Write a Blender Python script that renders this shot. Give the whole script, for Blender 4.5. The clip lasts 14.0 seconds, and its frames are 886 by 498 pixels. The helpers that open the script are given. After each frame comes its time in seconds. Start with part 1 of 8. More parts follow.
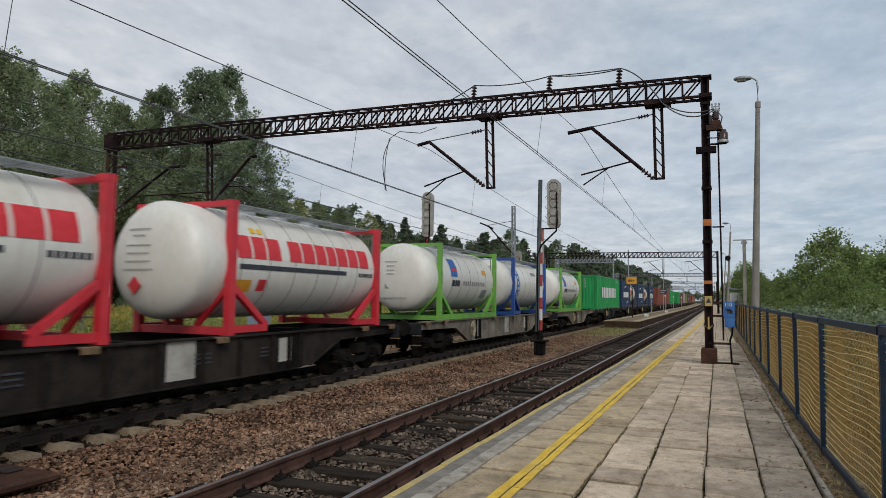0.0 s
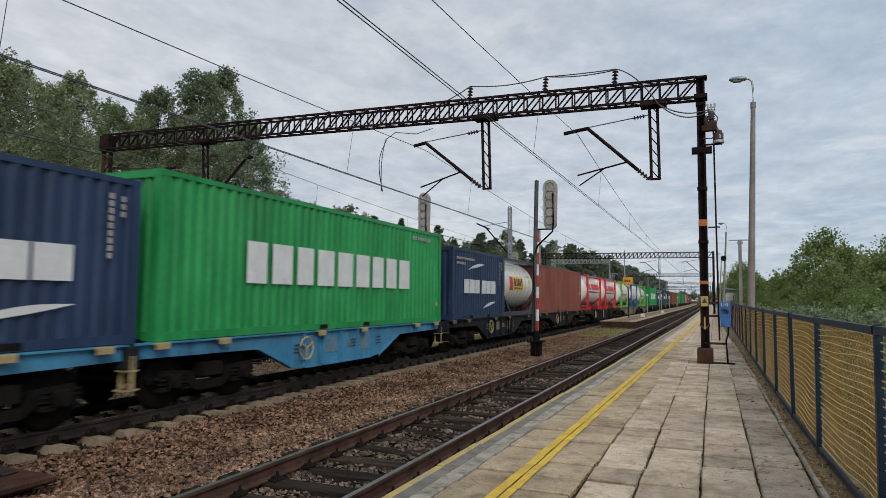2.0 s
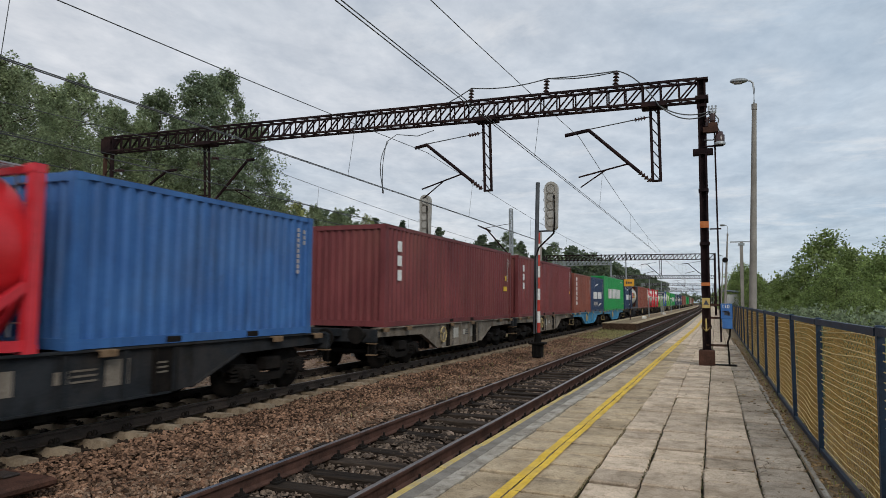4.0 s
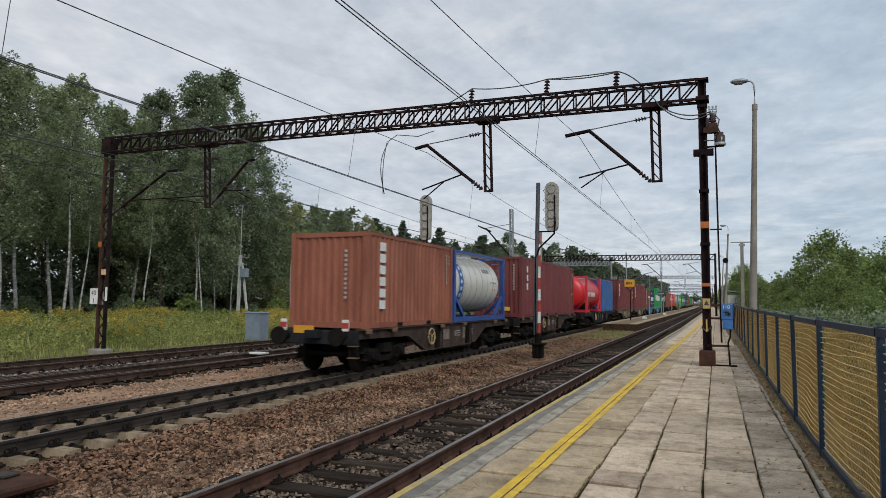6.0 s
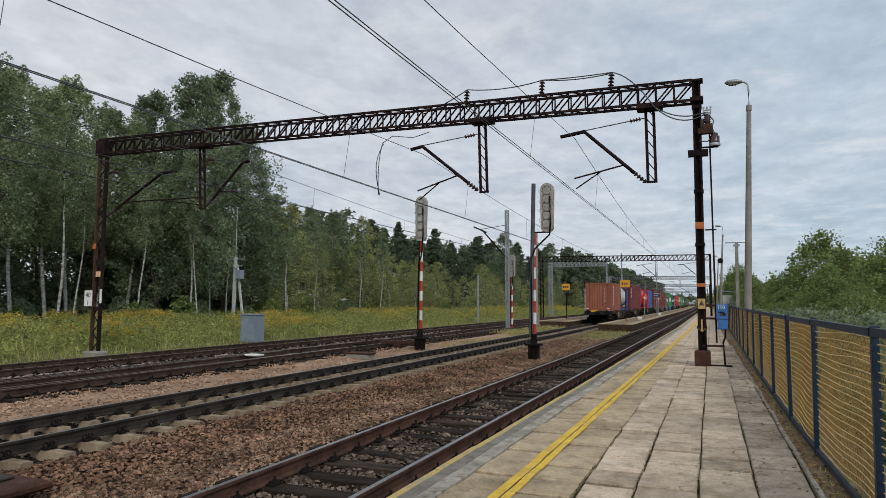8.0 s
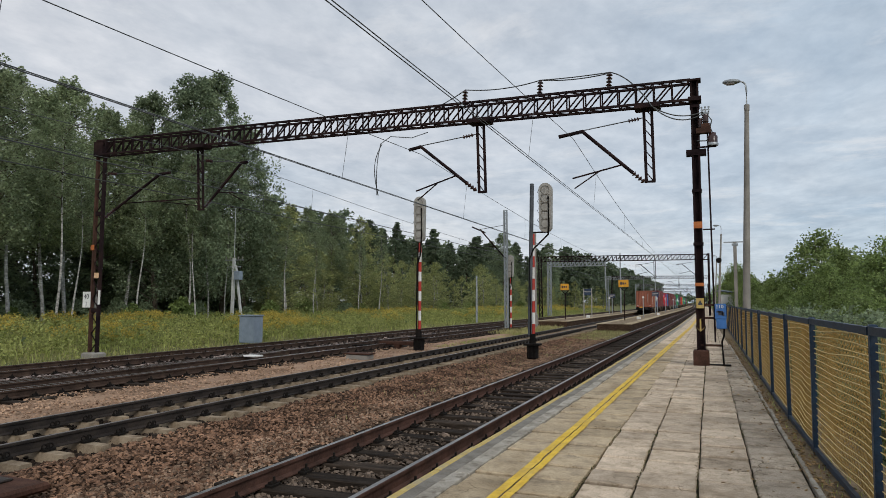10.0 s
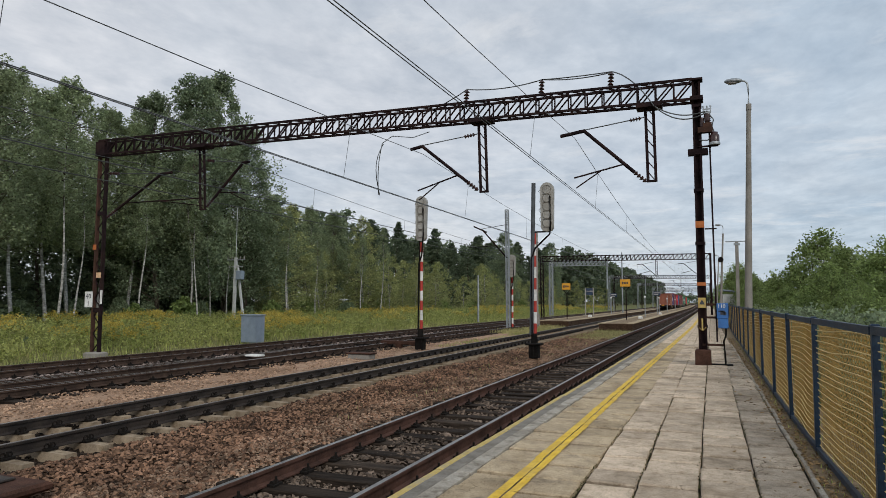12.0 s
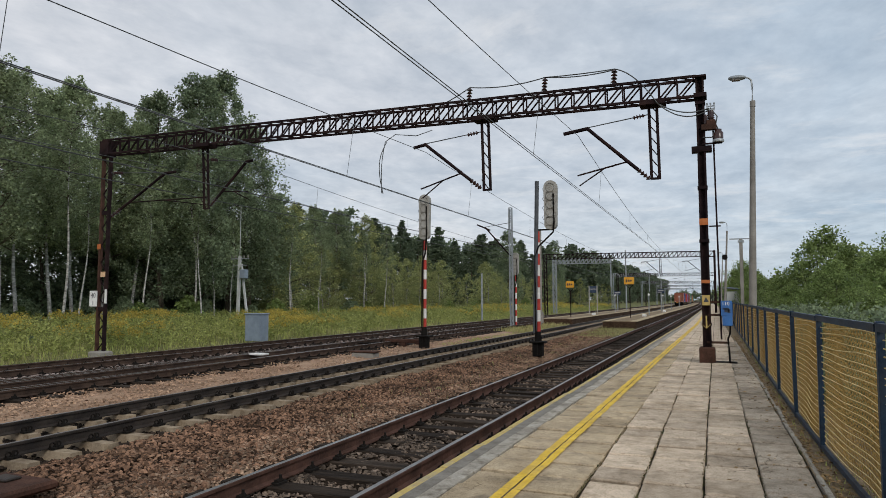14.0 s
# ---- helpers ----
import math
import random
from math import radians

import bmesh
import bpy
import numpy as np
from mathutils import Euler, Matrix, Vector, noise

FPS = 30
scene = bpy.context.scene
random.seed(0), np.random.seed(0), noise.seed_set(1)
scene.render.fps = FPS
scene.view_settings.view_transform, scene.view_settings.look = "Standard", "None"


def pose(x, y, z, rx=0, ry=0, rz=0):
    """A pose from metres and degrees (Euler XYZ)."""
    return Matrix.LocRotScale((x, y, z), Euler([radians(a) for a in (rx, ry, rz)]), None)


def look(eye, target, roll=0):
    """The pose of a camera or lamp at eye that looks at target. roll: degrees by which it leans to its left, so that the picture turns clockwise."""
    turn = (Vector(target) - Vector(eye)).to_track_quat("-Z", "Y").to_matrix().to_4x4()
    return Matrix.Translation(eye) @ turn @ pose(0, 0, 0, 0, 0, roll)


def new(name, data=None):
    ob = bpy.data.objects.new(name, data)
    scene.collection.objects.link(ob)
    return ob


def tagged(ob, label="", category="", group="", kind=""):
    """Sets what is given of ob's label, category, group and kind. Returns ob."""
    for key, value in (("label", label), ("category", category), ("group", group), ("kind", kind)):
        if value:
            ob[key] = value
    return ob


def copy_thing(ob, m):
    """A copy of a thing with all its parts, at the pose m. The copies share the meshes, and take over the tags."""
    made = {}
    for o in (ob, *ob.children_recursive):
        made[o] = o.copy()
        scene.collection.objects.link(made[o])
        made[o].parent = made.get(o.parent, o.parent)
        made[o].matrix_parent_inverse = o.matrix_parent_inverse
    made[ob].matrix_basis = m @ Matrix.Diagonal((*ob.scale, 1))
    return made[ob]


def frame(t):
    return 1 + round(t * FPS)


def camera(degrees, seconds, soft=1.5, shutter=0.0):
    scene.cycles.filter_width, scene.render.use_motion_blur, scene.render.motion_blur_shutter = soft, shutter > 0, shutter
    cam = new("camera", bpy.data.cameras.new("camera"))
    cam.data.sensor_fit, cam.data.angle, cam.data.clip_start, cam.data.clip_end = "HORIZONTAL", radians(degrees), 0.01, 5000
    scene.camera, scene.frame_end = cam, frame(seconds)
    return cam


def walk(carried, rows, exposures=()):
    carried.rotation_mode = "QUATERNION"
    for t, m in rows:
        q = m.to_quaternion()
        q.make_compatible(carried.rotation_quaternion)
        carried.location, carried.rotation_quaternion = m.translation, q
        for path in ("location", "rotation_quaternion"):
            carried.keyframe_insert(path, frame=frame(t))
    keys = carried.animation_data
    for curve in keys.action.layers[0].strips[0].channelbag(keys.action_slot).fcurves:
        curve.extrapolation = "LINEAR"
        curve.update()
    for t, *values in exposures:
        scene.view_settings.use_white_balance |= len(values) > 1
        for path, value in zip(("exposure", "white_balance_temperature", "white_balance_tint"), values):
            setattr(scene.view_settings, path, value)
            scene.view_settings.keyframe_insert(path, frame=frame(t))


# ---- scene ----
K = 1.08                         # the plan's unit of the still place, in metres
EYE = (0.0, 0.0, 1.49 * K)
cam = camera(68.0, 14.0, soft=0.7, shutter=0.12)
walk(cam, [
    (0, pose(*EYE, 94.186, -0.702, 22.678)),
    (0.5, pose(*EYE, 94.219, -0.839, 22.497)),
    (1, pose(*EYE, 94.243, -0.496, 22.460)),
    (1.5, pose(*EYE, 94.245, -0.479, 22.383)),
    (2, pose(*EYE, 94.257, -0.562, 22.378)),
    (2.5, pose(*EYE, 94.336, -0.619, 22.393)),
    (3, pose(*EYE, 94.391, -0.477, 22.435)),
    (5.5, pose(*EYE, 94.474, -0.570, 22.556)),
    (6, pose(*EYE, 94.463, -0.532, 22.519)),
    (6.5, pose(*EYE, 94.467, -0.492, 22.424)),
    (7, pose(*EYE, 94.538, -0.419, 22.306)),
    (7.5, pose(*EYE, 94.557, -0.355, 22.232)),
    (8, pose(*EYE, 94.558, -0.350, 22.149)),
    (10.5, pose(*EYE, 94.589, -0.161, 22.037)),
    (11, pose(*EYE, 94.588, -0.234, 22.054)),
    (11.5, pose(*EYE, 94.551, -0.117, 22.095)),
    (12, pose(*EYE, 94.547, -0.155, 22.183)),
    (12.5, pose(*EYE, 94.515, 0.061, 22.268)),
    (13, pose(*EYE, 94.537, 0.074, 22.409)),
    (13.5, pose(*EYE, 94.468, 0.075, 22.472)),
    (14, pose(*EYE, 94.396, -0.002, 22.495)),
], exposures=((0, 0.06), (1.5, 0.06), (2.6, 0.15), (14, 0.15)))

# world: an overcast evening sky, thin blue between the clouds
SUN_EL, SUN_ROT = radians(38), radians(138)
world = bpy.data.worlds.new("overcast_sky")
scene.world = world
world.use_nodes = True
wn, wl = world.node_tree.nodes, world.node_tree.links
wn.clear()


def build_world():
    out = wn.new("ShaderNodeOutputWorld")
    sky = wn.new("ShaderNodeTexSky")
    sky.sky_type, sky.sun_disc = "NISHITA", False
    sky.sun_elevation, sky.sun_rotation = SUN_EL, SUN_ROT
    clear = wn.new("ShaderNodeBackground")
    clear.inputs["Strength"].default_value = 0.12
    wl.new(sky.outputs[0], clear.inputs["Color"])
    co = wn.new("ShaderNodeTexCoord")
    sep = wn.new("ShaderNodeSeparateXYZ")
    wl.new(co.outputs["Generated"], sep.inputs[0])
    low = wn.new("ShaderNodeMath"); low.operation = "MAXIMUM"; low.inputs[1].default_value = 0.0
    wl.new(sep.outputs["Z"], low.inputs[0])
    up = wn.new("ShaderNodeMath"); up.operation = "ADD"; up.inputs[1].default_value = 0.10
    wl.new(low.outputs[0], up.inputs[0])
    flat = wn.new("ShaderNodeCombineXYZ")
    for axis in ("X", "Y"):
        d = wn.new("ShaderNodeMath"); d.operation = "DIVIDE"
        wl.new(sep.outputs[axis], d.inputs[0]); wl.new(up.outputs[0], d.inputs[1])
        wl.new(d.outputs[0], flat.inputs[axis])

    def cloud(scale, detail, rough, stretch, lo, hi, c0, c1, turn=0.0):
        mp = wn.new("ShaderNodeMapping"); mp.inputs["Scale"].default_value = stretch
        mp.inputs["Rotation"].default_value = (0, 0, turn)
        wl.new(flat.outputs[0], mp.inputs["Vector"])
        n = wn.new("ShaderNodeTexNoise")
        n.inputs["Scale"].default_value, n.inputs["Detail"].default_value, n.inputs["Roughness"].default_value = scale, detail, rough
        n.inputs["Distortion"].default_value = 0.25
        wl.new(mp.outputs[0], n.inputs["Vector"])
        r = wn.new("ShaderNodeValToRGB")
        r.color_ramp.elements[0].position, r.color_ramp.elements[1].position = lo, hi
        r.color_ramp.elements[0].color, r.color_ramp.elements[1].color = c0, c1
        wl.new(n.outputs["Fac"], r.inputs["Fac"])
        return r
    def times(x, y):
        m = wn.new("ShaderNodeMix"); m.data_type, m.blend_type = "RGBA", "MULTIPLY"
        m.inputs["Factor"].default_value = 1.0
        wl.new(x, m.inputs["A"]); wl.new(y, m.inputs["B"])
        return m.outputs["Result"]
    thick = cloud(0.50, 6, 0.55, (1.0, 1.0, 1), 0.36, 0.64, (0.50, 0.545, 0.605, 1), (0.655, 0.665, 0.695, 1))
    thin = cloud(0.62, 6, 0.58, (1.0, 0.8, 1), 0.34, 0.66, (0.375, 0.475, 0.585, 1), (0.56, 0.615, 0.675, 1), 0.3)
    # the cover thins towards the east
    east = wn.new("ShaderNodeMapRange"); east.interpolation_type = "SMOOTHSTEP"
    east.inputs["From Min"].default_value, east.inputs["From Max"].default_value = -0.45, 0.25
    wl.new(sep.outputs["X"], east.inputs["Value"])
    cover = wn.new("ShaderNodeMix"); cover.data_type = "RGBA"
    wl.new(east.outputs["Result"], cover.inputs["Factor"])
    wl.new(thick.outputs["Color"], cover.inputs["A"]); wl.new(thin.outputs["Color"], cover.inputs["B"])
    mid = cloud(3.2, 8, 0.60, (1.0, 0.75, 1), 0.36, 0.66, (0.86, 0.88, 0.90, 1), (1.11, 1.10, 1.085, 1), 0.6)
    small = cloud(11.0, 7, 0.62, (1.0, 0.7, 1), 0.36, 0.66, (0.935, 0.945, 0.955, 1), (1.055, 1.05, 1.045, 1), 0.9)
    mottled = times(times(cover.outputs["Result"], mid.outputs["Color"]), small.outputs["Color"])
    # ragged bright edges where light comes through
    gleam = cloud(1.7, 9, 0.66, (0.8, 1.25, 1), 0.55, 0.74, (0, 0, 0, 1), (0.75, 0.75, 0.75, 1), 0.2)
    mul = wn.new("ShaderNodeMix"); mul.data_type = "RGBA"
    wl.new(gleam.outputs["Color"], mul.inputs["Factor"]); wl.new(mottled, mul.inputs["A"])
    mul.inputs["B"].default_value = (0.74, 0.745, 0.755, 1)
    grey = wn.new("ShaderNodeBackground"); grey.inputs["Strength"].default_value = CLOUD
    wl.new(mul.outputs["Result"], grey.inputs["Color"])
    mix = wn.new("ShaderNodeMixShader"); mix.inputs["Fac"].default_value = 0.92
    wl.new(clear.outputs[0], mix.inputs[1]); wl.new(grey.outputs[0], mix.inputs[2])
    wl.new(mix.outputs[0], out.inputs["Surface"])


CLOUD = 1.0
build_world()
sun = new("sun", bpy.data.lights.new("sun", "SUN"))
sun.data.energy, sun.data.angle, sun.data.color = 1.5, radians(25), (1.0, 0.95, 0.88)
sd = Vector((math.sin(SUN_ROT) * math.cos(SUN_EL), math.cos(SUN_ROT) * math.cos(SUN_EL), math.sin(SUN_EL)))
sun.matrix_world = look(sd * 50, (0, 0, 0))
scene.view_settings.exposure = 0.15

# ---------------------------------------------------------------- materials


def mat(name, c0, c1, rough=0.8, metal=0.0, scale=6.0, fine=60.0, bump=0.25, dist=0.01, dirt=None, dirt_amount=0.45,
        stretch=(1, 1, 1), coords="Object", island=0.0, random_tint=0.0, fine_mix=0.35):
    m = bpy.data.materials.new(name)
    m.use_nodes = True
    n, l = m.node_tree.nodes, m.node_tree.links
    b = n["Principled BSDF"]
    b.inputs["Roughness"].default_value, b.inputs["Metallic"].default_value = rough, metal
    b.inputs["Specular IOR Level"].default_value = 0.10 if rough >= 0.74 else 0.30 if rough >= 0.5 else 0.5
    co = n.new("ShaderNodeTexCoord")
    mp = n.new("ShaderNodeMapping"); mp.inputs["Scale"].default_value = stretch
    if coords == "World":
        geo = n.new("ShaderNodeNewGeometry")
        l.new(geo.outputs["Position"], mp.inputs["Vector"])
    else:
        l.new(co.outputs["Object"], mp.inputs["Vector"])

    def nz(s, d, ro=0.6):
        t = n.new("ShaderNodeTexNoise")
        t.inputs["Scale"].default_value, t.inputs["Detail"].default_value, t.inputs["Roughness"].default_value = s, d, ro
        l.new(mp.outputs[0], t.inputs["Vector"])
        return t
    a, f = nz(scale, 5), nz(fine, 4)
    r = n.new("ShaderNodeValToRGB")
    r.color_ramp.elements[0].position, r.color_ramp.elements[1].position = 0.39, 0.62
    r.color_ramp.elements[0].color, r.color_ramp.elements[1].color = (*c0, 1), (*c1, 1)
    mixf = n.new("ShaderNodeMix"); mixf.inputs["Factor"].default_value = fine_mix
    l.new(a.outputs["Fac"], mixf.inputs["A"]); l.new(f.outputs["Fac"], mixf.inputs["B"])
    l.new(mixf.outputs["Result"], r.inputs["Fac"])
    col = r.outputs["Color"]
    if dirt:
        g = nz(scale * 0.37, 7, 0.7)
        rr = n.new("ShaderNodeValToRGB")
        rr.color_ramp.elements[0].position, rr.color_ramp.elements[1].position = 0.48, 0.70
        rr.color_ramp.elements[0].color, rr.color_ramp.elements[1].color = (0, 0, 0, 1), (dirt_amount,) * 3 + (1,)
        l.new(g.outputs["Fac"], rr.inputs["Fac"])
        mx = n.new("ShaderNodeMix"); mx.data_type = "RGBA"
        l.new(rr.outputs["Color"], mx.inputs["Factor"]); l.new(col, mx.inputs["A"]); mx.inputs["B"].default_value = (*dirt, 1)
        col = mx.outputs["Result"]
    for amount, kind in ((island, "i"), (random_tint, "o")):
        if amount:
            src = n.new("ShaderNodeNewGeometry").outputs["Random Per Island"] if kind == "i" else n.new("ShaderNodeObjectInfo").outputs["Random"]
            mr = n.new("ShaderNodeMapRange")
            mr.inputs["To Min"].default_value, mr.inputs["To Max"].default_value = 1 - amount, 1 + amount
            l.new(src, mr.inputs["Value"])
            vm = n.new("ShaderNodeVectorMath"); vm.operation = "SCALE"
            l.new(col, vm.inputs[0]); l.new(mr.outputs["Result"], vm.inputs["Scale"])
            col = vm.outputs[0]
    l.new(col, b.inputs["Base Color"])
    if bump:
        bp = n.new("ShaderNodeBump"); bp.inputs["Strength"].default_value, bp.inputs["Distance"].default_value = bump, dist
        l.new(f.outputs["Fac"], bp.inputs["Height"]); l.new(bp.outputs[0], b.inputs["Normal"])
    return m


def weather(m, *layers):
    """Stains, pits and streaks laid over a paint: (scale, stretch, from, to, colour, detail) each, tinting where the noise is high."""
    n, l = m.node_tree.nodes, m.node_tree.links
    b = n["Principled BSDF"]
    geo = n.new("ShaderNodeNewGeometry") if m.name in WORLDLY else n.new("ShaderNodeTexCoord")
    where = geo.outputs["Position" if m.name in WORLDLY else "Object"]
    for scale, stretch, lo, hi, colour, detail in layers:
        mp = n.new("ShaderNodeMapping"); mp.inputs["Scale"].default_value = stretch
        l.new(where, mp.inputs["Vector"])
        t = n.new("ShaderNodeTexNoise")
        t.inputs["Scale"].default_value, t.inputs["Detail"].default_value, t.inputs["Roughness"].default_value = scale, detail, 0.65
        l.new(mp.outputs[0], t.inputs["Vector"])
        r = n.new("ShaderNodeMapRange")
        r.inputs["From Min"].default_value, r.inputs["From Max"].default_value = lo, hi
        l.new(t.outputs["Fac"], r.inputs["Value"])
        x = n.new("ShaderNodeMix"); x.data_type, x.blend_type = "RGBA", "MULTIPLY"
        l.new(r.outputs["Result"], x.inputs["Factor"])
        l.new(b.inputs["Base Color"].links[0].from_socket, x.inputs["A"]); x.inputs["B"].default_value = (*colour, 1)
        l.new(x.outputs["Result"], b.inputs["Base Color"])
    return m


def cracks(m, scale, width, amount):
    """Thin dark wandering cracks that come and go."""
    n, l = m.node_tree.nodes, m.node_tree.links
    b = n["Principled BSDF"]
    geo = n.new("ShaderNodeNewGeometry")
    wob = n.new("ShaderNodeTexNoise"); wob.inputs["Scale"].default_value = 7.0
    l.new(geo.outputs["Position"], wob.inputs["Vector"])
    add = n.new("ShaderNodeMix"); add.data_type, add.blend_type = "RGBA", "ADD"
    add.inputs["Factor"].default_value = 0.16
    l.new(geo.outputs["Position"], add.inputs["A"]); l.new(wob.outputs["Color"], add.inputs["B"])
    v = n.new("ShaderNodeTexVoronoi"); v.feature = "DISTANCE_TO_EDGE"; v.inputs["Scale"].default_value = scale
    l.new(add.outputs["Result"], v.inputs["Vector"])
    thin = n.new("ShaderNodeMapRange"); thin.inputs["From Max"].default_value = width
    thin.inputs["To Min"].default_value, thin.inputs["To Max"].default_value = 1.0, 0.0
    l.new(v.outputs["Distance"], thin.inputs["Value"])
    mask = n.new("ShaderNodeTexNoise"); mask.inputs["Scale"].default_value = 1.1
    l.new(geo.outputs["Position"], mask.inputs["Vector"])
    mr = n.new("ShaderNodeMapRange"); mr.inputs["From Min"].default_value, mr.inputs["From Max"].default_value = 0.52, 0.60
    mr.inputs["To Max"].default_value = amount
    l.new(mask.outputs["Fac"], mr.inputs["Value"])
    both = n.new("ShaderNodeMath"); both.operation = "MULTIPLY"
    l.new(thin.outputs["Result"], both.inputs[0]); l.new(mr.outputs["Result"], both.inputs[1])
    x = n.new("ShaderNodeMix"); x.data_type, x.blend_type = "RGBA", "MULTIPLY"
    l.new(both.outputs[0], x.inputs["Factor"])
    l.new(b.inputs["Base Color"].links[0].from_socket, x.inputs["A"]); x.inputs["B"].default_value = (0.18, 0.15, 0.11, 1)
    l.new(x.outputs["Result"], b.inputs["Base Color"])


WORLDLY = ("slab_concrete", "slab_edge_concrete", "slab_dirty_concrete", "coping_concrete", "yellow_line_paint", "sleeper_concrete", "tan_gravel", "dirt_strip", "kerb_concrete")


def leaf_mat(name, c0, c1, spread=0.35):
    m = mat(name, c0, c1, rough=0.55, scale=0.25, fine=3, bump=0, island=spread, random_tint=0.12, coords="Object")
    n, l = m.node_tree.nodes, m.node_tree.links
    b, out = n["Principled BSDF"], n["Material Output"]
    tr = n.new("ShaderNodeBsdfTranslucent")
    src = b.inputs["Base Color"].links[0].from_socket
    l.new(src, tr.inputs["Color"])
    mx = n.new("ShaderNodeMixShader"); mx.inputs["Fac"].default_value = 0.5
    l.new(b.outputs[0], mx.inputs[1]); l.new(tr.outputs[0], mx.inputs[2]); l.new(mx.outputs[0], out.inputs["Surface"])
    return m


